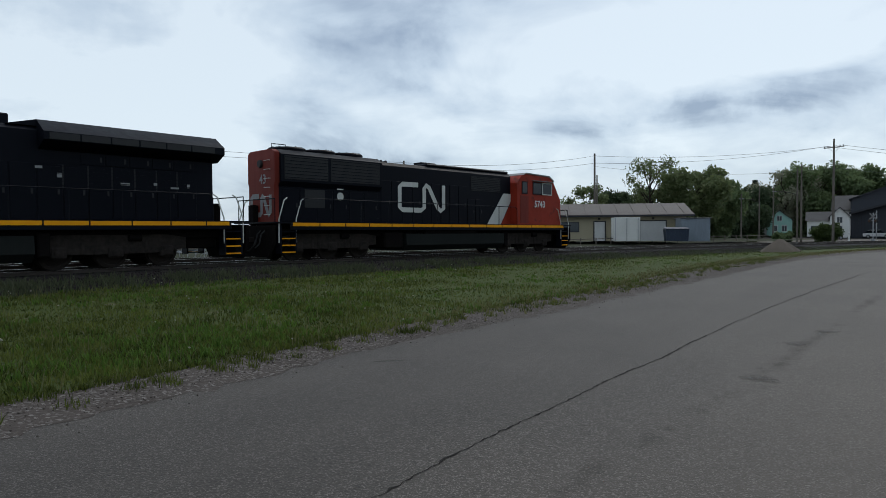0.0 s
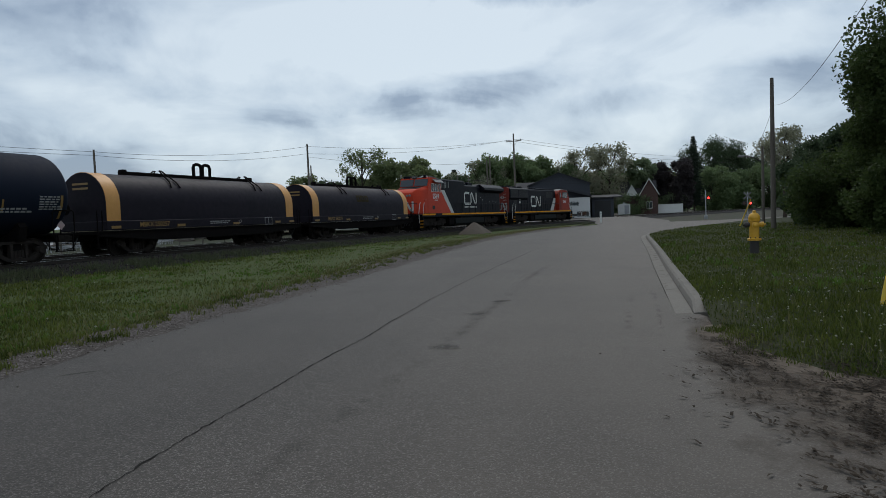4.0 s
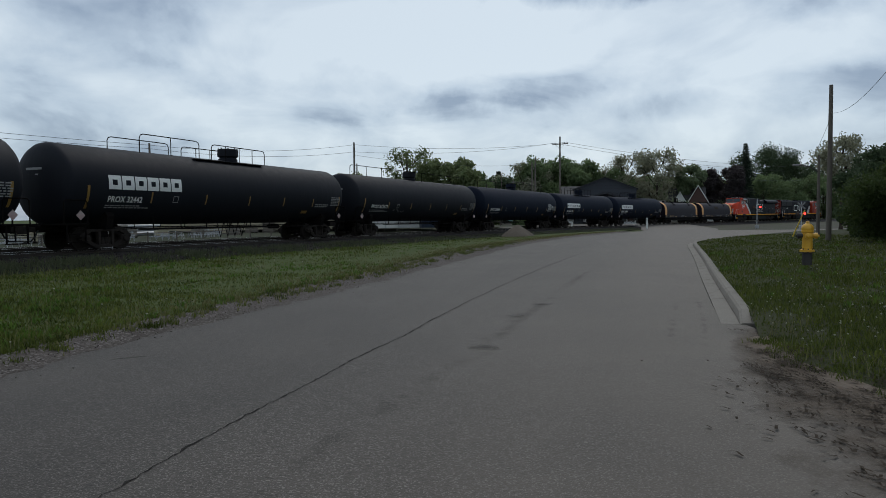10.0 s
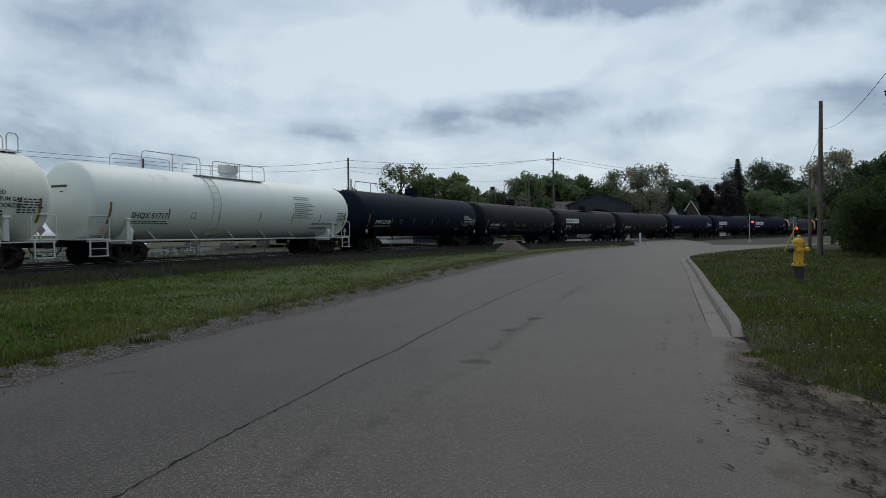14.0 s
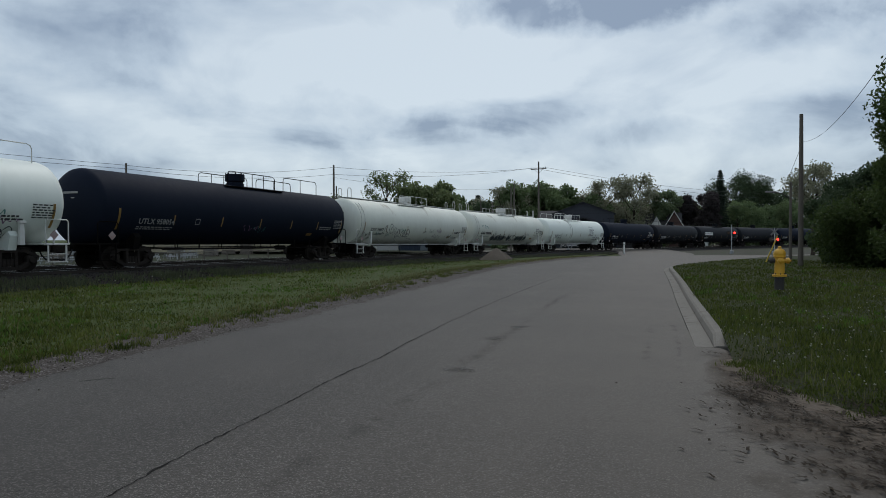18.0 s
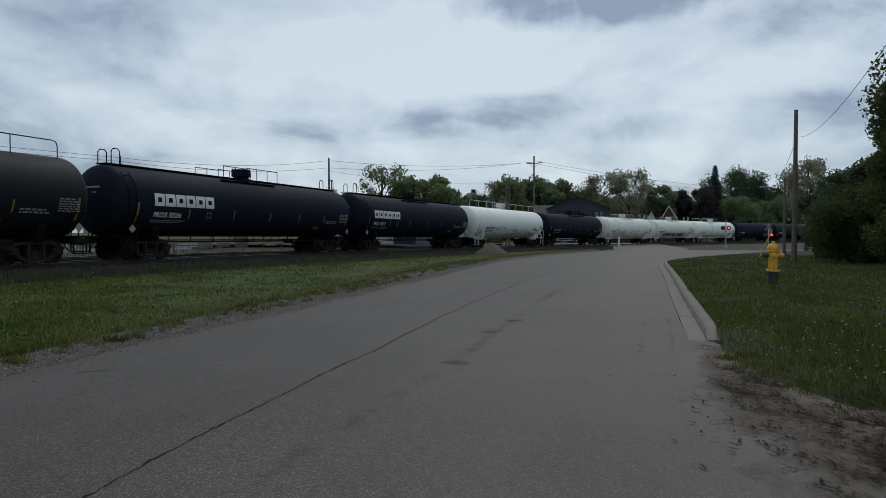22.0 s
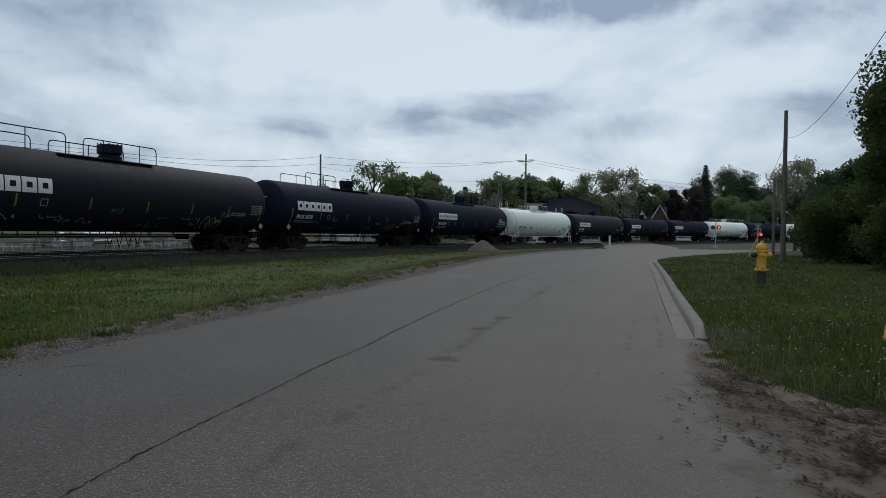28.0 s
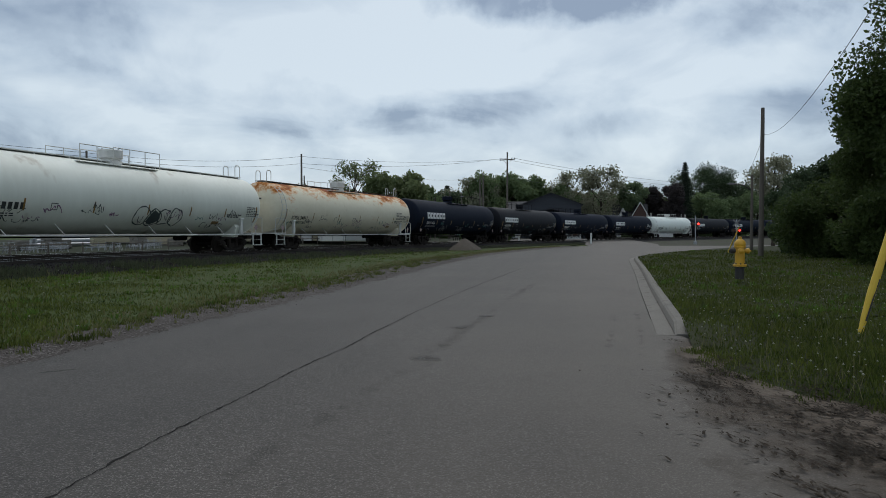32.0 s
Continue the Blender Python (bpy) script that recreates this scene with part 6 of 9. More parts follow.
def loco_frame(car, front, rear, gaps):
    """Underframe, fuel tank, walkways with their yellow edge, steps, rails and pilots."""
    part("underframe", Shape().box(-rear + 0.8, front - 0.8, -1.1, 1.1, 0.98, 1.36, 0.03), UNDER, car)
    part("walkway", Shape().box(-rear + 0.55, front - 0.55, -1.55, 1.55, 1.54, 1.60), ENGBLACK, car)
    for y in (-1.56, 1.50):
        part("side_sill", Shape().box(-rear + 1.3, front - 1.3, y, y + 0.06, 1.28, 1.54, 0.01), ENGBLACK, car)
    x = -rear + 1.4
    while x < front - 1.8:
        w = 1.25 if int(x * 7) % 3 else 0.75
        x1 = min(x + w, front - 1.4)
        if not any(a < (x + x1) / 2 < b for a, b in gaps):
            for y in (-1.572, 1.562):
                part("yellow_stripe", Shape().box(x, x1, y, y + 0.01, 1.43, 1.57), YELLOW, car, "yellow safety stripe")
        x = x1 + 0.05
    part("fuel_tank", Shape().prism([(-1.45, 1.1), (-1.48, 0.55), (-1.2, 0.28), (1.2, 0.28), (1.48, 0.55), (1.45, 1.1)], -2.8, 4.3, "x"), TANKGREY, car)
    for x0, x1 in ((-4.05, -2.95), (4.4, 4.75)):
        part("equipment_box", Shape().box(x0, x1, -1.4, 1.4, 0.42, 1.2, 0.05), UNDER, car)
    for y in (-1.3, 1.3):
        part("air_reservoir", Shape().lathe([(0.05, -1.9), (0.15, -1.85), (0.15, 1.85), (0.05, 1.9)], 14, "x", (0.3, y, 1.2)), UNDER, car)
    loco_bogie(car, -6.75)
    loco_bogie(car, 6.75)
    couplers(car, front, rear)
    for sx in (-1, 1):
        e = (front if sx > 0 else rear) - 0.6
        part("pilot", Shape().prism([(-1.5, 1.46), (1.5, 1.46), (1.5, 0.7), (1.15, 0.16), (-1.15, 0.16), (-1.5, 0.7)], sx * e - 0.06, sx * e + 0.06, "x"), UNDER, car)
        for y in (-1, 1):
            w = part("stairs", Shape().box(sx * (e - 0.95) - 0.03, sx * (e - 0.95) + 0.03, y * 1.36 - 0.19, y * 1.36 + 0.19, 0.3, 1.46), ENGBLACK, car)
            part("stringer", Shape().box(sx * (e - 0.28) - 0.03, sx * (e - 0.28) + 0.03, y * 1.36 - 0.19, y * 1.36 + 0.19, 0.3, 1.46), ENGBLACK, w)
            for k in range(4):
                z = 0.34 + 0.28 * k
                part("tread", Shape().box(sx * (e - 0.62) - 0.32, sx * (e - 0.62) + 0.32, y * 1.36 - 0.17, y * 1.36 + 0.17, z, z + 0.04), ENGBLACK, w)
            for k in range(3):
                z = 0.34 + 0.28 * k
                part("step_edge", Shape().box(sx * (e - 0.62) - 0.3, sx * (e - 0.62) + 0.3, y * 1.54 - 0.012, y * 1.54 + 0.012, z + 0.0, z + 0.05), YELLOW, w, "yellow step edge")
            for q in (e - 0.98, e - 0.2):
                part("hand_rail", Shape().tube([(sx * q, y * 1.52, 0.75), (sx * q, y * 1.52, 1.7), (sx * (q - 0.25), y * 1.5, 2.45), (sx * (q - 0.4), y * 1.48, 2.55)], 0.024, 6), ENGWHITE, car, "pale grab rail")
        x0, x1 = sorted((sx * 9.25, sx * (e - 0.95)))
        part("draft_gear", Shape().box(x0, x1, -0.95, 0.95, 0.58, 1.3, 0.05), UNDER, car)
        part("brake_stand", Shape().box(sx * (e - 0.2) - 0.12, sx * (e - 0.2) + 0.12, 0.2, 0.6, 1.5, 2.3, 0.03), UNDER, car)
        for q in (-0.9, -0.6, 0.6, 0.9):
            part("hose", Shape().tube([(sx * e, q, 1.3), (sx * (e + 0.2), q, 1.1), (sx * (e + 0.28), q * 0.96, 0.7), (sx * (e + 0.42), q * 0.9, 0.55)], 0.03, 6), TYRE, car)
        part("end_rail", Shape().tube([(sx * (e - 0.1), -1.4, 1.5), (sx * (e - 0.1), -1.4, 2.5), (sx * (e - 0.1), 1.4, 2.5), (sx * (e - 0.1), 1.4, 1.5)], 0.022, 6), ENGBLACK, car)


def side_rails(car, x0, x1, z=2.55, every=1.55):
    for y in (-1.5, 1.5):
        r = part("side_railing", Shape().tube([(x0, y, 1.5), (x0, y, z - 0.15), (x0 + 0.12, y, z), (x1 - 0.12, y, z), (x1, y, z - 0.15), (x1, y, 1.5)], 0.02, 6), ENGBLACK, car)
        n = int((x1 - x0) / every)
        for i in range(1, n):
            q = x0 + (x1 - x0) * i / n
            part("post", Shape().tube([(q, y, 1.46), (q, y, z)], 0.02, 5), ENGBLACK, r)


def doors(car, x0, x1, n, z0, z1, y, material):
    for i in range(n):
        a = x0 + (x1 - x0) * i / n
        b = x0 + (x1 - x0) * (i + 1) / n - 0.05
        for sgn in (-1, 1):
            yy = sgn * y
            d = part("hood_door", Shape().box(a, b, min(yy, yy + sgn * 0.025), max(yy, yy + sgn * 0.025), z0, z1, 0.008), material, car)
            part("latch", Shape().box(b - 0.14, b - 0.08, yy + sgn * 0.02 - 0.012, yy + sgn * 0.02 + 0.012, (z0 + z1) / 2 - 0.08, (z0 + z1) / 2 + 0.08), GRILLE, d)


def slats(car, x0, x1, z0, z1, y, n, name="louvre"):
    for sgn in (-1, 1):
        g = part("grille", Shape().box(x0, x1, sgn * y - 0.012, sgn * y + 0.012, z0, z1), GRILLE, car, "dark radiator grille")
        for i in range(n):
            z = z0 + (z1 - z0) * (i + 0.5) / n
            part(name, Shape().box(x0 + 0.03, x1 - 0.03, sgn * y - 0.028, sgn * y + 0.028, z - 0.012, z + 0.012), ENGBLACK, g)


def horn(car, x, y, z):
    s = Shape().box(x - 0.35, x + 0.35, y - 0.04, y + 0.04, z, z + 0.06)
    for dx, d in ((-0.3, -1), (0.0, 1), (0.3, 1)):
        s.lathe([(0.03, 0), (0.04, 0.2 * d), (0.10, 0.34 * d)], 10, "x", (x + dx, y, z + 0.16))
    part("horn", s, ENGBLACK, car)


def lead_engine():
    car = thing("locomotive", "black and faded red diesel locomotive with a tapered white stripe", "locomotive", group="cars of the freight train")
    loco_frame(car, 11.175, 10.35, ((-2.0, -1.9),))
    part("hood", Shape().prism([(-0.95, 1.52), (-0.95, 4.24), (-0.80, 4.40), (0.80, 4.40), (0.95, 4.24), (0.95, 1.52)], -9.2, 5.5, "x"), ENGBLACK, car)
    part("rear_hood", Shape().prism([(-0.95, 1.52), (-0.95, 3.05), (-1.02, 3.2), (-1.02, 4.38), (-0.8, 4.5), (0.8, 4.5), (1.02, 4.38), (1.02, 3.2), (0.95, 3.05), (0.95, 1.52)], -9.42, -9.201, "x"), MAROON, car, "weathered red hood end")
    part("radiator_hood", Shape().prism([(-0.96, 3.02), (-1.15, 3.22), (-1.15, 4.30), (-0.85, 4.50), (0.85, 4.50), (1.15, 4.30), (1.15, 3.22), (0.96, 3.02)], -9.199, -4.0, "x"), ENGBLACK, car)
    slats(car, -9.05, -6.95, 3.32, 4.25, 1.152, 7)
    slats(car, -6.8, -4.15, 3.32, 4.25, 1.152, 7)
    for x in (-8.2, -6.7, -5.2):
        f = part("roof_fan", Shape().lathe([(0.78, 4.50), (0.80, 4.62), (0.74, 4.68), (0.3, 4.69)], 26, "z", (x, 0, 0)), ENGBLACK, car)
        for k in range(6):
            a = math.pi * k / 6
            part("fan_bar", Shape().tube([(x - 0.7 * math.cos(a), -0.7 * math.sin(a), 4.70), (x + 0.7 * math.cos(a), 0.7 * math.sin(a), 4.70)], 0.012, 4), ENGBLACK, f)
    part("rear_rail", Shape().tube([(-9.35, -0.7, 4.5), (-9.35, -0.7, 4.72), (-8.7, -0.7, 4.72), (-8.7, -0.7, 4.5)], 0.02, 5), ENGBLACK, car)
    horn(car, -3.6, -0.2, 4.32)
    doors(car, -3.9, 1.9, 9, 1.62, 3.55, 0.952, ENGBLACK)
    doors(car, -9.05, -4.05, 6, 1.62, 2.95, 0.952, ENGBLACK)
    doors(car, 1.95, 3.2, 2, 1.62, 2.9, 0.952, ENGBLACK)
    slats(car, 2.2, 4.6, 3.35, 4.1, 0.955, 8)
    part("dynamic_brake_hatch", Shape().box(-0.9, 5.45, -0.85, 0.85, 4.40, 4.54, 0.05), ENGBLACK, car)
    part("exhaust", Shape().box(-0.7, 0.3, -0.3, 0.3, 4.54, 4.66, 0.03), ENGBLACK, car)
    # recessed fan box and small plates
    part("fan_hatch", Shape().box(-8.0, -7.0, -0.99, -0.955, 2.2, 2.95, 0.01), GRILLE, car)
    part("number_plate_disc", Shape().lathe([(0.17, -0.01), (0.17, 0.01)], 18, "y", (-6.2, -0.985, 2.72)), ENGWHITE, car, "pale round plate")
    part("name_plate", Shape().box(-6.36, -6.04, -0.992, -0.978, 3.0, 3.1), LETTER, car)
    # stripe and cab
    for y, flip in ((-0.981, 1), (0.981, -1)):
        side_patch([(3.45, 1.56), (4.6, 1.56), (5.49, 2.9), (5.49, 3.3), (4.85, 3.3)], y, ENGWHITE, "white_stripe", car, "tapered white stripe")
        side_patch([(4.62, 1.56), (5.49, 1.56), (5.49, 2.86)], y * 1.002, CABRED, "red_panel", car)
    cab = part("cab", Shape().prism([(5.5, 1.52), (5.5, 3.9), (5.85, 4.3), (6.3, 4.42), (8.45, 4.36), (8.9, 4.12), (9.5, 3.25), (9.62, 3.1), (9.7, 1.52)], -1.44, 1.44), CABRED, car, "faded red crew cab")
    part("cab_roof", Shape().prism([(6.0, 4.36), (6.3, 4.50), (8.48, 4.44), (9.0, 4.16), (8.92, 4.12), (8.45, 4.38), (6.3, 4.44), (6.1, 4.36)], -1.47, 1.47), ROOFGREY, car)
    part("nose", Shape().prism([(9.6, 1.52), (9.6, 3.0), (9.98, 2.85), (10.08, 2.7), (10.1, 1.52)], -1.05, 1.05), CABRED, car)
    for y in (-1.452, 1.452):
        for a, b in ((6.95, 7.7), (7.82, 8.7), (5.95, 6.35)):
            w = part("cab_window", Shape().box(a, b, y - 0.012, y + 0.012, 3.36, 3.96, 0.02), WINDOW, cab, "dark cab window")
            part("window_frame", Shape().box(a - 0.05, b + 0.05, y - 0.016, y + 0.016, 3.31, 3.36).box(a - 0.05, b + 0.05, y - 0.016, y + 0.016, 3.96, 4.01).box(a - 0.05, a, y - 0.016, y + 0.016, 3.31, 4.01).box(b, b + 0.05, y - 0.016, y + 0.016, 3.31, 4.01), ENGWHITE if a > 7.8 else ENGBLACK, w)
        part("sun_visor", Shape().prism([(6.8, 4.06), (8.75, 4.06), (8.75, 4.10), (6.8, 4.10)], y - 0.12 if y < 0 else y, y if y < 0 else y + 0.12), ROOFGREY, car)
        part("cab_door", Shape().box(5.75, 6.5, y - 0.008, y + 0.008, 1.7, 3.22, 0.01), MAROON, cab)
    part("windscreen", Shape().prism([(8.95, 4.06), (9.48, 3.29), (9.52, 3.31), (8.99, 4.08)], -1.2, 1.2), WINDOW, cab)
    part("lettering", words("5743", 0.52, LETTER), LETTER, car, "white road number").location = (7.05, -1.46, 2.6)
    part("lettering", words("43", 0.52, DIMLETTER), DIMLETTER, car, "faded road number").matrix_local = pose(-9.44, 0.1, 3.15, 0, 0, -90)
    part("emblem", ribbon_mark(3.05, 1.2, 0.23, ENGWHITE), ENGWHITE, car, "white ribbon emblem").location = (-2.85, -0.992, 2.24)
    part("emblem", ribbon_mark(1.5, 0.75, 0.2, DIMLETTER), DIMLETTER, car, "faded ribbon emblem").matrix_local = pose(-9.44, 0.75, 1.9, 0, 0, -90)
    for k in range(7):
        part("grab_iron", Shape().tube([(-9.42, -0.7, 1.9 + 0.36 * k), (-9.50, -0.7, 1.9 + 0.36 * k), (-9.50, -0.35, 1.9 + 0.36 * k), (-9.42, -0.35, 1.9 + 0.36 * k)], 0.014, 5), ENGWHITE, car)
    part("rear_lamp", Shape().lathe([(0.14, -0.05), (0.16, 0.0), (0.16, 0.1)], 14, "x", (-9.47, 0, 3.95)), GRILLE, car)
    side_rails(car, -8.6, 5.4)
    return raised(car, -0.05, 1.5)


def second_engine():
    """Runs cab to the rear: its nose points at the coil cars."""
    car = thing("locomotive", "orange-red and black diesel locomotive running nose backwards", "locomotive", group="cars of the freight train")
    loco_frame(car, 12.0, 11.175, ((-6.8, -6.2),))
    nav = ENGBLACK
    part("hood", Shape().prism([(-0.98, 1.52), (-0.98, 4.28), (-0.8, 4.42), (0.8, 4.42), (0.98, 4.28), (0.98, 1.52)], -5.6, 10.3, "x"), nav, car)
    part("equipment_cab", Shape().prism([(-1.42, 1.52), (-1.42, 4.68), (-1.3, 4.79), (1.3, 4.79), (1.42, 4.68), (1.42, 1.52)], -5.74, -0.45, "x"), nav, car)
    part("radiator_housing", Shape().prism([(-1.0, 3.72), (-1.5, 3.98), (-1.5, 4.22), (-0.9, 4.62), (0.9, 4.62), (1.5, 4.22), (1.5, 3.98), (1.0, 3.72)], 4.6, 10.5, "x"), nav, car)
    part("radiator_slope", Shape().prism([(3.8, 4.42), (4.6, 4.62), (4.6, 4.42)], -0.9, 0.9), nav, car)
    for y in (-1.0, 1.0):
        for i in range(6):
            x = 4.75 + 0.9 * i
            part("radiator_screen", Shape().prism([(x, 4.0), (x + 0.85, 4.0), (x + 0.85, 4.2), (x, 4.2)], y * 1.512 - 0.006, y * 1.512 + 0.006), GRILLE, car)
    part("exhaust", Shape().box(2.9, 4.05, -0.32, 0.32, 4.42, 4.80, 0.04), nav, car)
    horn(car, 1.75, -0.2, 4.44)
    doors(car, 3.1, 9.7, 9, 1.62, 3.3, 0.982, nav)
    part("hood_side", Shape().prism([(-1.41, 1.53), (-1.41, 4.25), (-1.25, 4.40), (1.25, 4.40), (1.41, 4.25), (1.41, 1.53)], -0.449, 2.75, "x"), nav, car)
    doors(car, 5.8, 9.6, 5, 3.34, 3.7, 0.982, nav)
    slats(car, 4.9, 9.6, 2.6, 3.3, 0.985, 6)
    for x in (-5.6, -4.9, -4.75, -4.1):
        part("vent_bar", Shape().tube([(x, -1.44, 3.95), (x, -1.44, 4.55)], 0.025, 5), ENGWHITE, car)
    slats(car, -5.6, -4.1, 3.98, 4.55, 1.425, 3)
    # cab and nose
    cab = part("cab", Shape().prism([(-5.75, 1.52), (-5.75, 4.32), (-5.95, 4.65), (-7.6, 4.88), (-8.06, 4.84), (-8.45, 3.68), (-8.45, 1.52)], -1.46, 1.46), ORANGE, car, "orange-red crew cab")
    ns = Shape()
    cuts = [(-8.40, 1.45, 4.02), (-9.0, 1.42, 3.92), (-9.45, 1.28, 3.80), (-9.85, 1.0, 3.66), (-10.08, 0.90, 3.46), (-10.16, 0.88, 3.1)]
    for x, w, top in cuts:
        ns.v += [(x, -w, 1.52), (x, -w, top - 0.22), (x, -w * 0.86, top), (x, w * 0.86, top), (x, w, top - 0.22), (x, w, 1.52)]
    for i in range(len(cuts) - 1):
        ns.f += [(6 * i + k, 6 * i + (k + 1) % 6, 6 * i + 6 + (k + 1) % 6, 6 * i + 6 + k) for k in range(6)]
    ns.f += [(5, 4, 3, 2, 1, 0), tuple(range(6 * len(cuts) - 6, 6 * len(cuts)))]
    part("nose", ns, ORANGE, car, "orange-red tapered nose")
    part("nose_deck", Shape().prism([(-8.46, 4.02), (-9.4, 3.83), (-9.4, 3.845), (-8.46, 4.035)], -1.05, 1.05), ENGBLACK, car)
    part("nose_lamp", Shape().lathe([(0.05, -0.04), (0.10, -0.02), (0.11, 0.06)], 12, "x", (-10.19, -0.55, 3.2)).lathe([(0.05, -0.04), (0.10, -0.02), (0.11, 0.06)], 12, "x", (-10.19, -0.28, 3.2)), ROOFGREY, car)
    part("nose_door", Shape().box(-9.05, -8.6, -1.455, -1.39, 1.62, 2.85, 0.02), ORANGE, car)
    part("cab_roof", Shape().prism([(-5.7, 4.32), (-5.93, 4.73), (-7.6, 4.95), (-7.6, 4.89), (-5.95, 4.65), (-5.77, 4.32)], -1.5, 1.5), ROOFGREY, car)
    for y in (-1.472, 1.472):
        for a, b in ((-7.72, -7.42), (-7.3, -6.94), (-6.86, -6.48), (-6.26, -5.92)):
            w = part("cab_window", Shape().box(a, b, y - 0.012, y + 0.012, 3.6, 4.24, 0.02), WINDOW, cab, "dark cab window")
            part("window_frame", Shape().box(a - 0.04, b + 0.04, y - 0.008, y + 0.008, 3.53, 3.58).box(a - 0.04, b + 0.04, y - 0.008, y + 0.008, 4.27, 4.31).box(a - 0.04, a, y - 0.008, y + 0.008, 3.53, 4.31).box(b, b + 0.04, y - 0.008, y + 0.008, 3.53, 4.31), ENGWHITE, w)
        part("sun_visor", Shape().prism([(y * 0.99, 4.66), (y * 1.2, 4.38), (y * 1.2, 4.42), (y * 0.99, 4.71)], -7.45, -5.72, "x"), ROOFGREY, car)
    # The paler house-glass tint stands in for sky mirrored in the windscreen.
    for y0, y1 in ((-1.38, -0.06), (0.06, 1.38)):
        part("windscreen", Shape().prism([(-8.12, 4.70), (-8.33, 4.08), (-8.39, 4.09), (-8.18, 4.71)], y0, y1), PANE, cab, "dark windscreen")
    part("number_box", Shape().box(-8.15, -7.8, -1.15, -0.45, 4.82, 5.04, 0.03), ENGBLACK, car)
    part("number_box", Shape().box(-8.15, -7.8, 0.45, 1.15, 4.82, 5.04, 0.03), ENGBLACK, car)
    part("lettering", words("2569", 0.2, LETTER), LETTER, car, "small white road number").matrix_local = pose(-8.155, -0.5, 4.86, 0, 0, -90)
    part("lettering", words("2569", 0.2, LETTER), LETTER, car, "small white road number").location = (-8.12, -1.155, 4.86)
    part("lettering", words("2569", 0.64, LETTER), LETTER, car, "white road number").location = (-7.55, -1.478, 2.94)
    part("headlamp_box", Shape().box(-8.27, -8.05, -0.2, 0.2, 4.78, 5.0, 0.03), GRILLE, car)
    for q in (-0.1, 0.1):
        part("headlamp", Shape().lathe([(0.02, -0.03), (0.08, -0.02), (0.09, 0.02)], 12, "x", (-8.28, q, 4.89)), ROOFGREY, car)
    for y in (-0.8, 0.8):
        part("ditch_lamp", Shape().lathe([(0.08, -0.06), (0.11, -0.03), (0.11, 0.08)], 12, "x", (-10.2, y, 1.75)), ROOFGREY, car)
    part("emblem", ribbon_mark(1.7, 0.8, 0.2, ENGWHITE), ENGWHITE, car, "white ribbon emblem").matrix_local = pose(-10.175, 0.85, 1.85, 0, 0, -90)
    left, right = lambda z: -3.6 - 1.03 * (z - 1.56), lambda z: -2.95 - 0.93 * (z - 1.56)
    for y, z0, z1 in ((1.424, 1.54, 3.74),):
        for sg in (-1, 1):
            side_patch([(left(z0), z0), (right(z0), z0), (right(z1), z1), (left(z1), z1)], sg * y, ENGWHITE, "white_stripe", car, "slanting white stripe")
            side_patch([(-5.74, z0), (left(z0), z0), (max(left(z1), -5.74), z1), (-5.74, z1)], sg * y, ORANGE, "orange_panel", car)
    part("emblem", ribbon_mark(3.05, 1.08, 0.23, ENGWHITE), ENGWHITE, car, "white ribbon emblem").location = (-0.5, -1.428, 2.5)
    for k in range(10):
        part("painted_block", plate_mesh(0.2, 0.15, ENGWHITE), ENGWHITE, car, "small white painted block").location = (-0.48 + 0.31 * k, -1.428, 2.1)
    part("side_lettering", bars_mesh([(0, 0, 0.7, 0.08)], LETTER), LETTER, car).location = (-7.2, -1.478, 2.76)
    part("louvre_panel", Shape().box(-7.6, -7.15, -1.475, -1.46, 1.95, 2.3), GRILLE, car)
    for x, z, w, h in ((3.3, 3.2, 0.16, 0.1), (4.5, 3.15, 0.2, 0.08), (5.1, 2.9, 0.14, 0.14), (7.0, 2.75, 0.3, 0.08), (8.1, 2.78, 0.12, 0.12), (8.7, 2.7, 0.3, 0.06), (9.3, 2.75, 0.1, 0.14), (3.0, 3.75, 0.12, 0.06)):
        part("sticker", plate_mesh(w, h, DIMLETTER), DIMLETTER, car, "small pale warning sticker").location = (x, -1.012, z)
    side_rails(car, -2.7, 10.0)
    return raised(car, -0.05, 1.5)

# ---- the freight train, from its head to the last car that comes into view ----
D_, W_ = (SPRAY_PALE, SPRAY_TEAL), (SPRAY_DARK, SPRAY_TEAL)
TRAIN = [(lead_engine(), 22.35, 6.75), (second_engine(), 22.35, 6.75),
         (coil_car("purple-black hooded coil car with orange end bands", "250235", -0.3), 16.1, 5.1),
         (coil_car("dark hooded coil car with orange end bands and lifting loops", "250257", 0.0), 16.1, 5.1)]


def add_tank(*a, length=20.36, **k):
    half = length / 2
    TRAIN.append((tank_car(*a, half=half, **k), length, half - 2.8))


BLK = "black tank car with white block lettering and short top platform"
add_tank(BLK, BLACK, None, length=18.4, logo=True, seed=1)
add_tank(BLK, BLACK, "PROX 41163", length=18.4, logo=True, seed=2)
add_tank("plain black tank car with full-length railed top walkway", BLACK, "SHPX 220805", style="full", seed=3, notice=True)
add_tank("dusty black tank car with a full-length railing and faint scribbles", DUSTY, "PROX 633673", style="full", seed=4, tags=((SPRAY_PALE, -4.3, 1.75, 1.7, 0.3, 0.03),))
add_tank(BLK, DUSTY, "PROX 32442", logo=True, seed=5, manway=0.85)
add_tank("dusty black tank car with pale graffiti and a full-length railing", DUSTY, "NATX 400052", style="full", seed=6, scribbles=4, tags=((SPRAY_PALE, -2.4, 1.45, 3.0, 0.55, 0.045), (SPRAY_PALE, 0.9, 1.45, 4.6, 0.55, 0.045)))
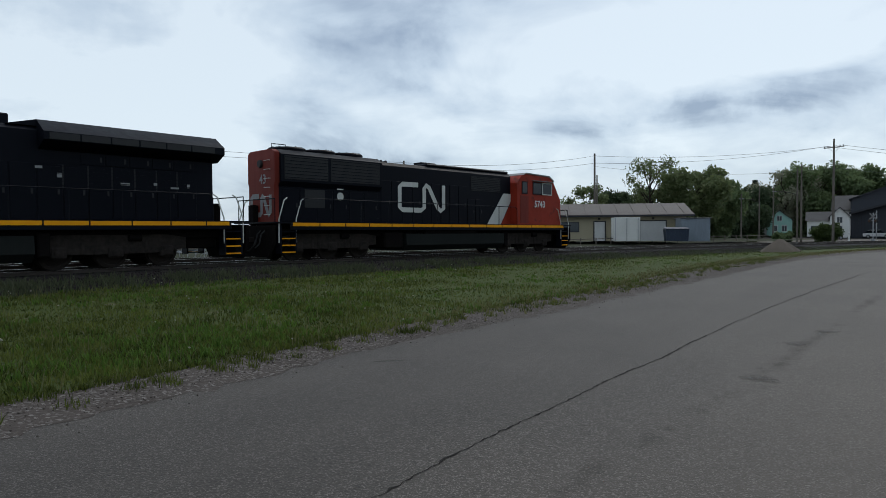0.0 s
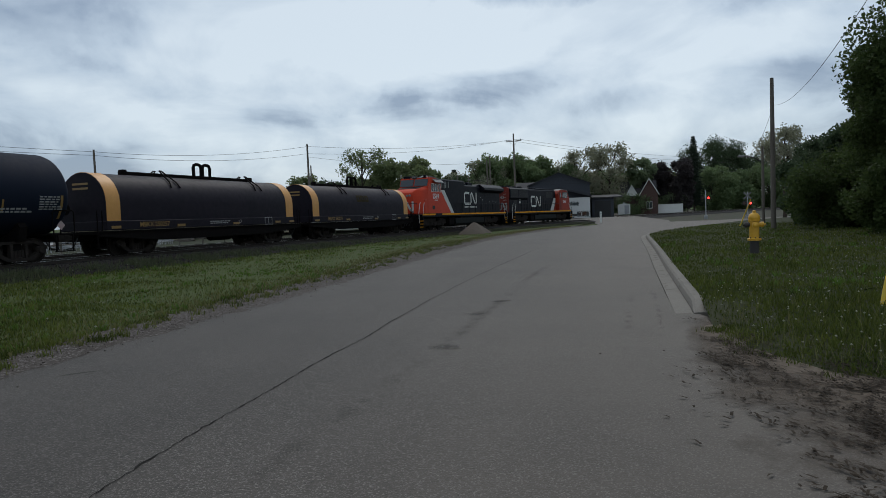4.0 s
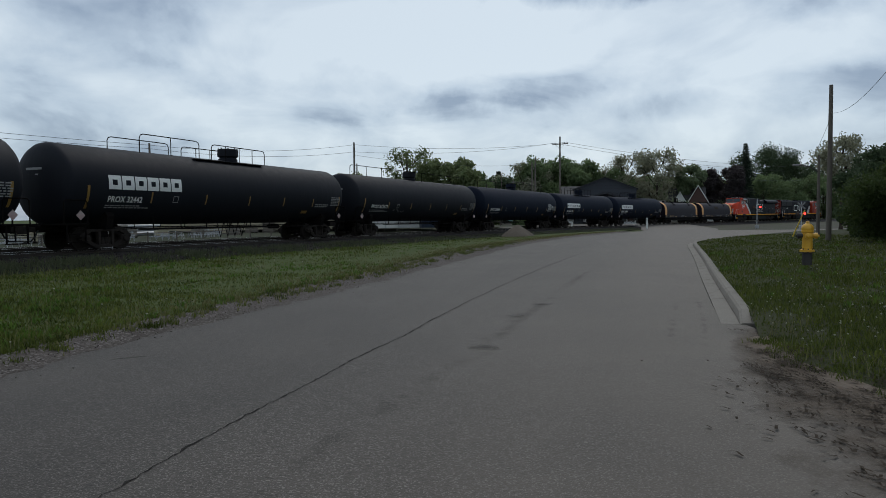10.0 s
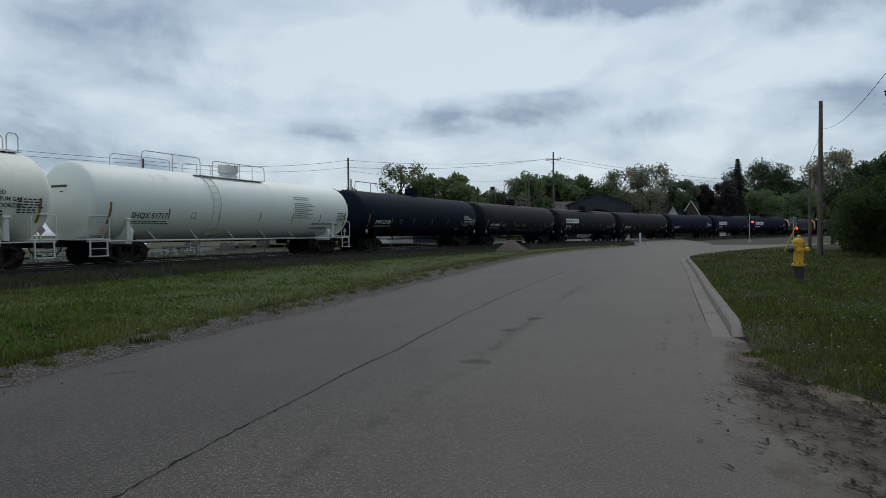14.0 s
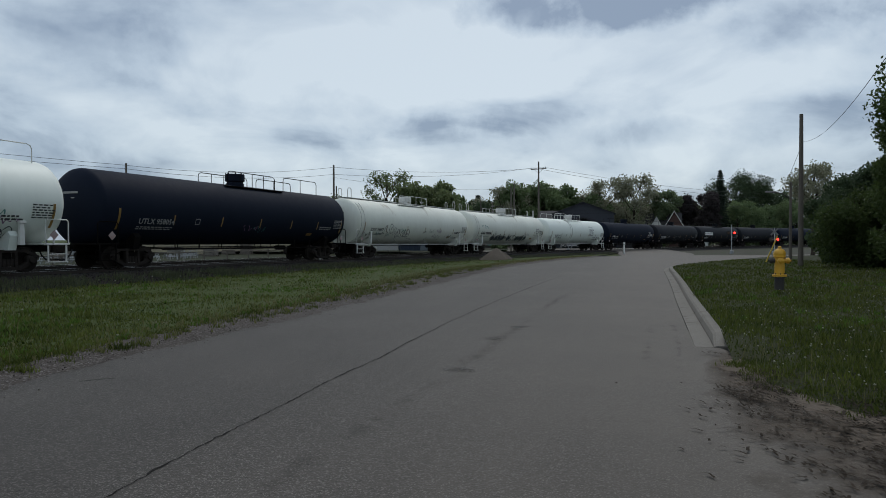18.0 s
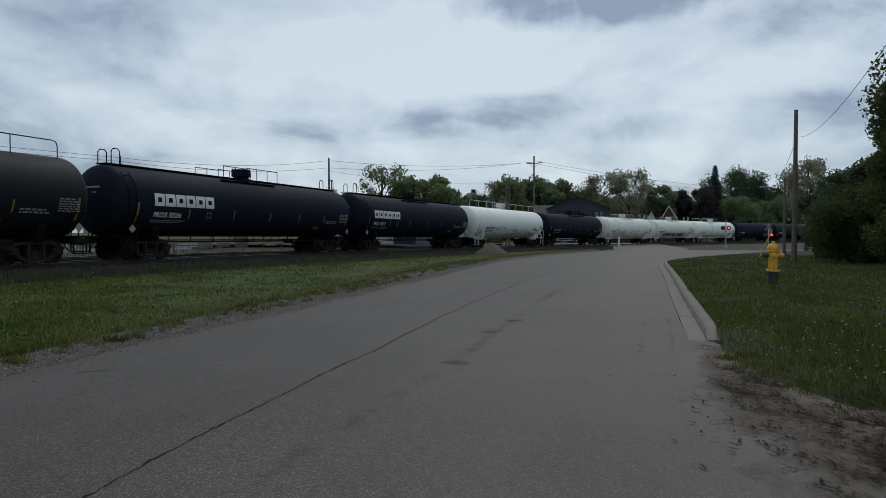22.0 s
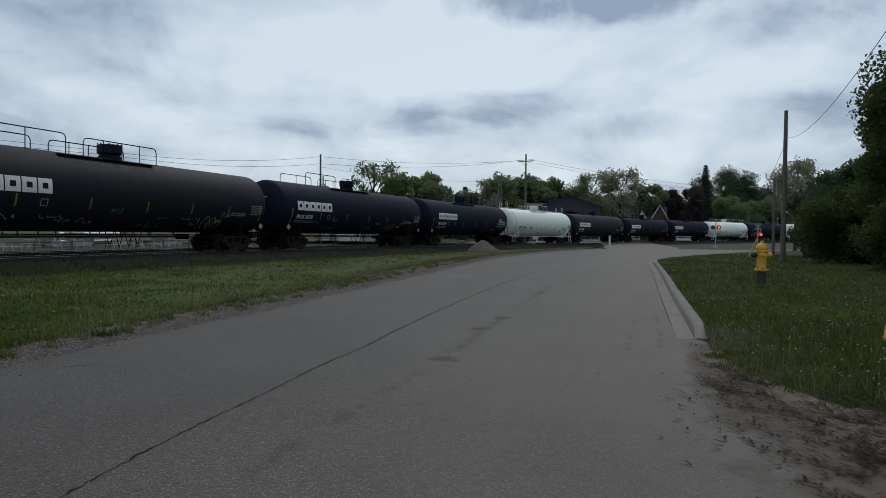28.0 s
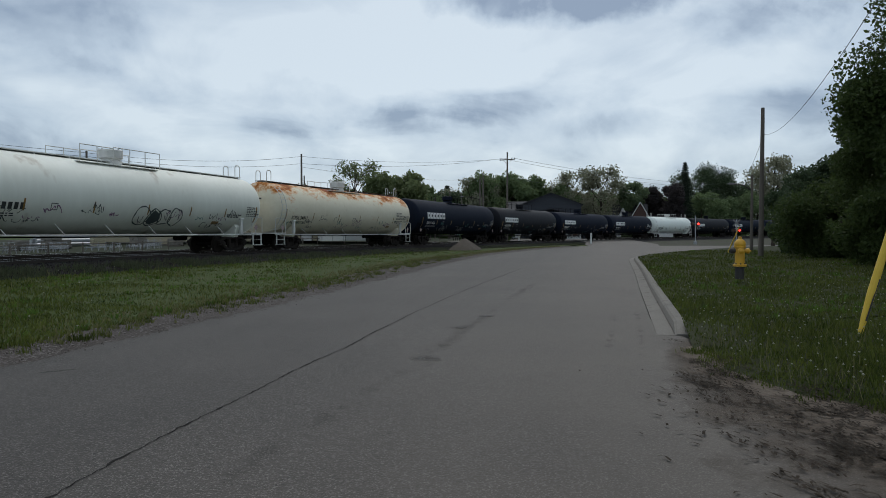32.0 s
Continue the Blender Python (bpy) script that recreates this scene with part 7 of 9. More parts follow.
add_tank("black tank car with full-length railed top walkway", BLACK, "SHPX 221293", style="full", seed=7, notice=True)
add_tank("clean white tank car with a ladder up its middle", WHITE, "SHQX 51717", trim=WTRIM, marks=MARK, ink=DARKLETTER, mid_ladder=True, seed=8, block=True)
add_tank("soiled white tank car sprayed with dark graffiti", CREAM, None, style="walk", trim=WTRIM, ink=DARKLETTER, seed=9, scribbles=8, notice=True,
         tags=((SPRAY_DARK, -4.6, 1.35, 3.3, 1.0, 0.17), (SPRAY_DARK, -0.6, 1.35, 5.2, 1.0, 0.17), (SPRAY_TEAL, -7.2, 2.5, 1.4, 0.5, 0.08)))
add_tank("white tank car with a top walkway and scribbled graffiti", CREAM, "ICRX 34897", style="walk", trim=WTRIM, ink=DARKLETTER, seed=10, scribbles=14,
         tags=((SPRAY_DARK, -5.4, 1.85, 1.5, 0.8, 0.06), (SPRAY_DARK, -3.3, 1.6, 2.0, 0.75, 0.07), (SPRAY_DARK, 3.2, 1.5, 1.4, 0.5, 0.05), (SPRAY_DARK, 6.0, 1.5, 1.6, 0.4, 0.04)))
add_tank("black tank car with a yellow plate and a short top platform", BLACK, "UTLX 958054", seed=11, ink=DIMLETTER, manway=0.4, turned=True, tags=((SPRAY_VIOLET, -0.2, 1.8, 1.3, 0.4, 0.03), (SPRAY_TEAL, 0.8, 1.75, 0.9, 0.4, 0.03)))
add_tank("white tank car scribbled over with small graffiti", WHITE, "MBLX 34373", style="full", sill=False, shift=1.1, trim=WTRIM, ink=DARKLETTER, seed=12, scribbles=16,
         tags=((SPRAY_DARK, -9.0, 1.4, 2.3, 0.5, 0.04), (SPRAY_DARK, -4.3, 1.9, 1.4, 0.35, 0.05), (SPRAY_DARK, -1.0, 1.3, 3.2, 0.65, 0.05), (SPRAY_TEAL, 1.9, 1.35, 1.7, 0.6, 0.07), (SPRAY_DARK, 4.4, 1.3, 3.6, 0.7, 0.05)))
WLK = "black tank car with white block lettering and a low top walkway"
add_tank(WLK, BLACK, "PROX 30213", logo=True, style="walk", seed=13, girth=1.56)
add_tank(WLK, BLACK, "PROX 30266", logo=True, style="walk", seed=14, girth=1.56)
add_tank("black tank car with white block lettering and a full-length railing", DUSTY, "PROX 98423", logo=True, style="full", seed=15)
add_tank("white tank car with a tan manway housing and light scribbles", WHITE, "MBLX 34234", style="walk", trim=WTRIM, ink=DARKLETTER, seed=16, scribbles=8,
         tags=((SPRAY_DARK, -3.6, 1.7, 1.0, 0.45, 0.05), (SPRAY_DARK, -1.2, 1.4, 1.3, 0.3, 0.05)))
add_tank(BLK, BLACK, "PROX 34731", logo=True, seed=17, notice=True)
add_tank("black tank car with white block lettering and teal graffiti", BLACK, "PROX 34730", logo=True, seed=18, scribbles=5, tags=((SPRAY_PALE, -4.0, 1.35, 1.4, 0.5, 0.04), (SPRAY_TEAL, 0.4, 1.3, 1.6, 0.5, 0.06), (SPRAY_PALE, 3.6, 1.35, 1.9, 0.75, 0.06)))
add_tank("dusty black tank car with white block lettering and graffiti", DUSTY, "PROX 34739", logo=True, seed=19, scribbles=6, tags=((SPRAY_PALE, -3.1, 1.4, 1.8, 0.4, 0.04), (SPRAY_TEAL, 1.0, 1.25, 1.6, 0.5, 0.06), (SPRAY_PALE, 4.2, 1.3, 2.3, 0.85, 0.07)))
add_tank("black tank car with white block lettering and pale scrawls", BLACK, "PROX 34724", logo=True, seed=20, tags=((SPRAY_PALE, -4.4, 1.35, 2.1, 0.85, 0.06), (SPRAY_PALE, 0.4, 1.35, 1.1, 0.7, 0.05), (SPRAY_PALE, 3.0, 1.7, 1.1, 0.35, 0.04)), manway=0.0, turned=True, scribbles=6)
add_tank("cream tank car streaked with orange rust along its top", RUSTY, "ICRX 34911", style="walk", trim=WTRIM, ink=DARKLETTER, seed=21, scribbles=14, notice=True,
         tags=((SPRAY_DARK, -5.6, 1.35, 1.3, 0.6, 0.04), (SPRAY_VIOLET, 0.4, 1.6, 1.2, 0.75, 0.04), (SPRAY_DARK, -2.5, 1.5, 2.0, 0.3, 0.03), (SPRAY_DARK, 3.2, 1.4, 2.2, 0.35, 0.03)))
add_tank("soiled white tank car with dark bubble graffiti", CREAM, None, style="walk", trim=WTRIM, ink=DARKLETTER, seed=22, scribbles=14,
         tags=((SPRAY_DARK, 0.6, 1.45, 2.9, 1.15, 0.22), (SPRAY_DARK, 5.0, 1.4, 2.0, 0.5, 0.05), (SPRAY_DARK, -6.0, 1.5, 2.0, 0.4, 0.04)))


def motions():
    """The train runs at a steady pace round the bend; each car follows the track on its two bogies."""
    head = 0.0
    for car, length, arm in TRAIN:
        mid = head - length / 2
        rows = []
        for i in range(65):
            t = 0.5 * i
            s = 36.5 + 15.604 * t + mid
            a, b = along(s - arm), along(s + arm)
            za, zb = RAIL_Z + float(fall(a[0], a[1])), RAIL_Z + float(fall(b[0], b[1]))
            rows.append((t, pose((a[0] + b[0]) / 2, (a[1] + b[1]) / 2, (za + zb) / 2, 0, math.degrees(math.atan2(za - zb, 2 * arm)), math.degrees(math.atan2(b[1] - a[1], b[0] - a[0])))))
        walk(car, rows)
        head -= length

# ---- trees ----
def crown_points(rng, n, blobs, shell=0.55):
    """Leaf places spread over a set of uneven clumps, thicker near their skins."""
    w = np.array([b[3] ** 2 for b in blobs])
    pick = rng.choice(len(blobs), n, p=w / w.sum())
    B = np.array(blobs)[pick]
    d = rng.normal(size=(n, 3))
    d /= np.linalg.norm(d, axis=1)[:, None]
    r = (shell + (1 - shell) * rng.random(n)) * (1 + 0.22 * np.sin(5 * d[:, 0] + 3 * d[:, 2] + pick) * np.cos(4 * d[:, 1] + pick))
    return B[:, :3] + d * (r * B[:, 3])[:, None] * np.array([1, 1, 0.85])


def leaf_mesh(name, pts, size, rng, material):
    n = len(pts)
    a = rng.normal(size=(n, 3))
    a /= np.linalg.norm(a, axis=1)[:, None]
    b = np.cross(a, rng.normal(size=(n, 3)))
    b /= np.linalg.norm(b, axis=1)[:, None]
    s = size * (0.6 + 0.8 * rng.random(n))[:, None]
    v = np.stack([pts - a * s, pts + b * s * 0.55, pts + a * s, pts - b * s * 0.55], 1).reshape(-1, 3)
    f = np.arange(4 * n).reshape(-1, 4)
    return flat_mesh(name, v, f, material)


def tree(label, x, y, height, spread, leaves, n, leaf, seed, base=0.1, first=0.25, clumps=14, bare=0.0, name="tree", z0=0.0):
    """A tapered trunk with limbs, and a crown of small leaves in uneven clumps."""
    rng = np.random.default_rng(seed)
    t = thing(name, label, "tree" if name == "tree" else "bush", pose(x, y, z0))
    tr = max(0.06, height * 0.017)
    lean = rng.normal(0, 0.03, 2) * height
    top = Vector((lean[0], lean[1], height * 0.82))
    trunk = Shape()
    trunk.tube([(0, 0, -0.2), (0.02, 0, height * 0.05), tuple(top * 0.35), tuple(top * 0.7), tuple(top)], [tr * 1.5, tr * 1.1, tr * 0.85, tr * 0.5, tr * 0.12], 9)
    part("trunk", trunk, BARK, t)
    limbs = Shape()
    blobs = []
    for i in range(clumps):
        h = first + (1 - first) * (i + 0.5) / clumps
        az = i * 2.4 + rng.normal(0, 0.3)
        reach = spread * (0.95 * math.sin(math.pi * min(1.0, 0.22 + 0.78 * (1 - (h - first) / (1 - first + 1e-6)) ** 0.8)) + 0.1) * rng.uniform(0.55, 1.0)
        br = spread * rng.uniform(0.34, 0.58)
        e = Vector((reach * math.cos(az) + lean[0] * h, reach * math.sin(az) + lean[1] * h, height * min(h, 0.97) - br * 0.4))
        blobs.append((e.x, e.y, max(e.z, br * 0.6), br))
        s0 = top * max(0.12, (h - 0.18))
        mid = (s0 + e) / 2 + Vector((0, 0, 0.06 * height * rng.random()))
        limbs.tube([tuple(s0), tuple(mid), tuple(e)], [tr * 0.42, tr * 0.28, tr * 0.07], 6)
        for k in range(5 if bare else 3):
            d = Vector(rng.normal(size=3)).normalized()
            d.z = abs(d.z)
            limbs.tube([tuple(mid), tuple((mid + e) / 2 + d * br * 0.4), tuple(e + d * br * 0.9)], [tr * 0.2, tr * 0.12, 0.012], 4)
    blobs.append((top.x, top.y, height - spread * 0.3, spread * 0.32))
    part("branching", limbs, BARK, t)
    pts = crown_points(rng, int(n * (1.3 if bare else 2.2)), blobs, 0.15 if bare else 0.35)
    pts = pts[pts[:, 2] > base]
    part("crown", leaf_mesh("crown", pts, leaf, rng, leaves), leaves, t)
    return t


def spruce(x, y, height, spread, seed):
    rng = np.random.default_rng(seed)
    t = thing("tree", "tall dark spruce rising above the other trees", "tree", pose(x, y, 0))
    part("trunk", Shape().tube([(0, 0, -0.2), (0, 0, height * 0.5), (0, 0, height)], [0.25, 0.15, 0.02], 8), BARK, t)
    pts = []
    for i in range(30):
        h = 0.12 + 0.86 * i / 29
        r = spread * (1 - h) ** 0.75 + 0.2
        for k in range(9):
            a = 2 * math.pi * (k / 9) + i * 0.7
            ln = r * rng.uniform(0.7, 1.1)
            m = int(20 + 50 * ln)
            u = rng.random(m)
            pts.append(np.stack([u * ln * math.cos(a) + rng.normal(0, 0.12, m), u * ln * math.sin(a) + rng.normal(0, 0.12, m), h * height - 0.25 * u * ln + rng.normal(0, 0.10, m)], -1))
    part("crown", leaf_mesh("crown", np.concatenate(pts), 0.16, rng, LEAF_FIR), LEAF_FIR, t)
    return t


def at_bearing(az, d):
    x, y, _ = bearing(az, d)
    return x, y


def far_tree(az, d, el, half_w, leaves, label, seed, n=5000, leaf=0.3, **k):
    x, y = at_bearing(az, d)
    h = 1.6 + d * math.tan(radians(el))
    return tree(label, x, y, h, d * math.tan(radians(half_w)), leaves, n, leaf, seed, **k)


FRESH, DARKT, BUD = "spring tree in thin fresh leaf", "dense dark green tree in full leaf", "budding tree with bare branches showing"
far_tree(12.2, 105, 4.0, 1.5, LEAF_FRESH, FRESH, 11, 4200, 0.2, bare=1)
far_tree(17.3, 110, 6.2, 2.0, LEAF_FRESH, FRESH, 12, 3600, 0.18, bare=1, first=0.3)
far_tree(20.2, 112, 5.0, 2.4, LEAF_FRESH, FRESH, 13, 8000, 0.26, first=0.2)
far_tree(15.0, 118, 3.5, 2.4, LEAF_DUSK, DARKT, 14, 7000, 0.28, first=0.1)
far_tree(22.2, 125, 3.9, 2.0, LEAF_MID, DARKT, 15, 7000, 0.28, first=0.1)
far_tree(24.3, 150, 3.3, 2.2, LEAF_DUSK, DARKT, 16, 7000, 0.3, first=0.1)
far_tree(27.2, 160, 4.9, 1.9, LEAF_BARE, BUD, 17, 4200, 0.26, bare=1)
far_tree(26.0, 172, 3.6, 2.0, LEAF_DUSK, DARKT, 61, 9000, 0.3, first=0.1)
far_tree(28.4, 176, 4.0, 2.0, LEAF_MID, DARKT, 62, 9000, 0.3, first=0.1)
far_tree(29.6, 165, 4.9, 2.3, LEAF_MID, DARKT, 18, 10000, 0.32, first=0.1)
far_tree(31.8, 168, 4.6, 1.9, LEAF_MID, DARKT, 19, 9000, 0.32, first=0.1)
far_tree(33.6, 170, 3.9, 2.0, LEAF_MID, DARKT, 20, 7000, 0.32, first=0.1)
far_tree(35.7, 172, 5.3, 1.9, LEAF_BARE, BUD, 21, 5200, 0.27, bare=1)
far_tree(38.3, 172, 5.5, 2.1, LEAF_BARE, BUD, 22, 5600, 0.27, bare=1)
far_tree(40.6, 176, 4.1, 1.1, LEAF_HAZED, DARKT, 23, 9000, 0.26, first=0.1, clumps=22)
far_tree(42.5, 186, 3.2, 1.0, LEAF_FRESH, FRESH, 24, 3000, 0.26, bare=1)
far_tree(43.5, 178, 3.8, 1.4, LEAF_RED, "dark copper tree with purple leaves", 25, 12000, 0.28, first=0.05, clumps=24)
for az, el, sd in ((23.4, 3.7, 71), (25.2, 4.0, 72), (26.8, 3.9, 73)):
    spruce(*at_bearing(az, 178), 1.6 + 178 * math.tan(radians(el)), 4.2, sd)
for az, el, sd in ((34.2, 3.1, 81), (36.4, 3.3, 82), (38.4, 3.2, 83), (40.4, 2.9, 84), (42.4, 2.6, 85)):
    far_tree(az, 215, el, 1.5, LEAF_MID, DARKT, sd, 8000, 0.36, first=0.05, clumps=20)
spruce(*at_bearing(44.9, 192), 1.6 + 192 * math.tan(radians(5.65)), 3.3, 26)
far_tree(46.5, 235, 5.1, 2.1, LEAF_DUSK, DARKT, 27, 16000, 0.27, first=0.1, clumps=26)
far_tree(48.4, 250, 4.2, 2.0, LEAF_DUSK, DARKT, 28, 15000, 0.27, first=0.1, clumps=26)
far_tree(46.2, 205, 3.1, 1.7, LEAF_MID, "bright green spreading tree behind the crossing", 29, 8000, 0.3, first=0.05)
far_tree(48.4, 226, 2.8, 1.8, LEAF_MID, "bright green spreading tree behind the crossing", 30, 8000, 0.3, first=0.05)
far_tree(50.3, 245, 3.0, 1.9, LEAF_MID, DARKT, 31, 7000, 0.3, first=0.05)
# the near wood to the right of the street
far_tree(51.4, 92, 6.0, 1.7, LEAF_BARE, BUD, 32, 4200, 0.16, bare=1, first=0.5)
far_tree(53.8, 66, 4.7, 2.4, LEAF_DUSK, DARKT, 33, 22000, 0.13, first=0.04)
far_tree(55.2, 56, 5.6, 3.0, LEAF_DUSK, DARKT, 34, 24000, 0.11, first=0.03)
far_tree(53.4, 52, 3.0, 2.0, LEAF_DUSK, "low dark shrub at the edge of the wood", 35, 9000, 0.13, first=0.02, name="bush")
far_tree(56.0, 44, 4.2, 4.0, LEAF_DARK, "low dark shrub at the edge of the wood", 36, 20000, 0.09, first=0.02, name="bush")
far_tree(66.0, 36, 19.5, 8.3, LEAF_DARK, "large dark maple whose crown reaches to the ground", 37, 90000, 0.095, first=0.05, clumps=40)
far_tree(58.0, 46, 8.4, 2.6, LEAF_DARK, "dark maple at the edge of the wood", 43, 22000, 0.10, first=0.04, clumps=20)
far_tree(60.6, 38, 11.5, 4.6, LEAF_DARK, "dark maple at the edge of the wood", 42, 42000, 0.09, first=0.04, clumps=26)
far_tree(72.0, 33, 25.0, 9.0, LEAF_DARK, "large dark maple whose crown reaches to the ground", 38, 70000, 0.10, first=0.05, clumps=34)
far_tree(60.0, 35, 4.4, 4.4, LEAF_DARK, "low dark shrub at the edge of the wood", 39, 20000, 0.085, first=0.02, name="bush")
far_tree(67.5, 27, 9.5, 4.5, LEAF_MID, "bright young maple beside the lawn", 40, 9000, 0.11, first=0.25, clumps=14)
far_tree(75.0, 26, 24.0, 9.5, LEAF_DARK, DARKT, 41, 34000, 0.11, first=0.06, clumps=24)


sap = thing("sapling", "thin leafless dark sapling leaning before the wood", "tree", pose(22.0, 11.2, 0.1) @ Matrix.Diagonal((1.3, 1.3, 1.3, 1)))
part("trunk", Shape().tube([(0, 0, -0.1), (-0.15, 0.1, 1.2), (-0.45, 0.2, 2.4), (-0.75, 0.2, 3.6), (-0.9, 0.2, 4.6)], [0.035, 0.03, 0.024, 0.016, 0.006], 7), BARK, sap)
for z0, dx, dz in ((1.3, -0.7, 0.9), (1.9, 0.5, 0.9), (2.4, -0.6, 0.6), (3.0, 0.35, 0.9), (3.5, -0.5, 0.8)):
    x0 = -0.28 * (z0 - 0.6)
    part("branch", Shape().tube([(x0, 0.15, z0), (x0 + dx * 0.6, 0.2, z0 + dz * 0.7), (x0 + dx, 0.2, z0 + dz)], [0.022, 0.014, 0.005], 5), BARK, sap)


# ---- poles and wires ----
def wood_pole(x, y, h, r=0.14, arm=None, label="weathered wooden utility pole", lamp=None, z0=0.0):
    h -= float(fall(x, y))
    t = thing("utility_pole", label, "pole", pose(x, y, z0))
    part("pole", Shape().tube([(0, 0, -0.3), (0, 0, h * 0.5), (0, 0, h)], [r, r * 0.85, r * 0.65], 12), POLEWOOD, t)
    if arm:
        az, w, z = arm
        z -= float(fall(x, y))
        c, s = math.cos(radians(az)), math.sin(radians(az))
        part("crossarm", Shape().tube([(-w / 2 * c, -w / 2 * s, z), (w / 2 * c, w / 2 * s, z)], 0.06, 6), POLEWOOD, t)
        for k in (-0.46, -0.3, 0.3, 0.46):
            part("insulator", Shape().lathe([(0.05, z + 0.05), (0.07, z + 0.12), (0.03, z + 0.25)], 8, "z", (w * k * c, w * k * s, 0)), GALV, t)
        part("brace", Shape().tube([(-w * 0.3 * c, -w * 0.3 * s, z), (0, 0, z - 0.7), (w * 0.3 * c, w * 0.3 * s, z)], 0.025, 5), GALV, t)
    if lamp:
        az, w, z = lamp
        z -= float(fall(x, y))
        c, s = math.cos(radians(az)), math.sin(radians(az))
        part("lamp_arm", Shape().tube([(0, 0, z - 0.6), (w * 0.4 * c, w * 0.4 * s, z - 0.15), (w * c, w * s, z)], 0.04, 6), IRON, t)
        part("lamp_head", Shape().box(w * c - 0.35, w * c + 0.35, w * s - 0.14, w * s + 0.14, z - 0.08, z + 0.06, 0.04), ROOFGREY, t)
    return t


def wire(pts, sag, r=0.018, label="thin dark overhead utility wire"):
    s = Shape()
    for (a, b) in zip(pts, pts[1:]):
        q = []
        for i in range(17):
            t = i / 16
            q.append((a[0] + (b[0] - a[0]) * t, a[1] + (b[1] - a[1]) * t, a[2] + (b[2] - a[2]) * t - sag * 4 * t * (1 - t)))
        s.tube(q, r, 4)
    return tagged(new("overhead_wire", s.mesh("overhead_wire", WIRE)), label, "wire")


wood_pole(50.6, 86.3, 13.1, 0.17, arm=(-60, 2.6, 12.0), label="tall wooden utility pole with a crossarm")
wood_pole(51.7, 97.1, 10.3, 0.15, lamp=(150, 3.0, 7.0), label="wooden pole with a street lamp arm")
wood_pole(53.4, 107.5, 8.3, 0.14)
wood_pole(18.8, 82.9, 11.0, 0.16)
wood_pole(22.5, 97.5, 9.5, 0.14)
wood_pole(-4.5, 74.9, 9.4, 0.15)
wood_pole(45.0, 100.4, 6.8, 0.13)
wood_pole(49.4, 103.9, 8.2, 0.13, lamp=(170, 2.6, 6.2), label="wooden pole with a street lamp arm")
wood_pole(49.8, 92.5, 10.4, 0.15)
wood_pole(*at_bearing(44.4, 186), 11.0, 0.18)
wood_pole(34.2, 28.1, 8.85, 0.155, label="bare grey wooden pole beside the lawn")
wood_pole(*at_bearing(49.9, 58), 5.9, 0.13, lamp=(140, 1.5, 5.2), label="wooden pole with a street lamp arm")
fp = (50.6, 86.3, 12.9)
for dz, off in ((0.0, 0.9), (-0.9, -0.9)):
    a = (-60, 50, 12.5 + dz)
    wire([a, (-4.5, 74.9, 9.2 + dz * 0.4), (18.8, 82.9, 10.7 + dz), (fp[0] + off, fp[1], fp[2] - 0.6 + dz * 0.2), (110, 100, 10.6 + dz)], 0.7, 0.022)
wire([(18.8, 82.9, 9.4), (50.6, 86.3, 9.3), (120, 104, 8.2)], 0.9, 0.018)
wire([(34.2, 28.1, 7.27), (9.0, 4.6, 6.0)], 0.95, 0.008, "drooping dark wire from the bare pole")
wire([(34.2, 28.1, 7.0), (42.0, 36.0, 5.4)], 0.15, 0.012)

# ---- hydrant, guy guard, posts, signals ----
def hydrant(x, y, z):
    t = thing("fire_hydrant", "yellow fire hydrant with a black base standing in the grass", "hydrant", pose(x, y, z, 0, 0, -40) @ Matrix.Diagonal((0.96, 0.96, 0.95, 1)))
    part("base_pipe", Shape().lathe([(0.13, -0.1), (0.13, 0.27), (0.12, 0.28)], 20), IRON, t, "black lower barrel")
    part("base_flange", Shape().lathe([(0.13, 0.27), (0.19, 0.28), (0.19, 0.34), (0.14, 0.36)], 20), HYDRANT, t)
    part("barrel", Shape().lathe([(0.135, 0.34), (0.13, 0.82), (0.16, 0.84), (0.16, 0.88), (0.14, 0.90)], 24), HYDRANT, t)
    part("bonnet", Shape().lathe([(0.15, 0.89), (0.165, 0.93), (0.15, 1.0), (0.11, 1.06), (0.05, 1.09), (0.045, 1.15), (0.03, 1.16)], 24), HYDRANT, t)
    for k in range(8):
        a = 2 * math.pi * k / 8
        part("flange_bolt", Shape().lathe([(0.018, 0.25), (0.018, 0.38)], 6, "z", (0.165 * math.cos(a), 0.165 * math.sin(a), 0)), IRON, t)
    for axis, at, mat in (("x", -1, IRON), ("x", 1, HYDRANT), ("y", -1, HYDRANT)):
        n = Shape().lathe([(0.065, 0.10 * at), (0.065, 0.18 * at), (0.085, 0.18 * at), (0.085, 0.25 * at), (0.03, 0.27 * at), (0.03, 0.30 * at)], 14, axis, (0, 0, 0.74))
        part("outlet_cap", n, mat, t)
    return t


hydrant(15.45, 13.35, 0.26)
g = thing("guy_guard", "split yellow plastic guard leaning on a guy wire", "guy guard", pose(9.16, 5.85, 0.1))
gd = Vector((0.65, -0.05, 1.68))
part("guard", Shape().tube([(0, 0, 0), tuple(gd * 0.15 + Vector((-0.012, 0, 0))), tuple(gd * 0.35 + Vector((-0.012, 0, 0))), tuple(gd * 0.65), tuple(gd)], [0.030, 0.044, 0.056, 0.052, 0.040], 10), PLASTIC, g)
part("anchor_rod", Shape().tube([(-0.06, 0, -0.25), (0.02, 0, 0.1)], 0.015, 6), GALV, g)
part("guy_wire", Shape().tube([tuple(gd * 0.05), tuple(gd * 5.0 + Vector((0.4, 0, 0)))], 0.005, 5), WIRE, g)
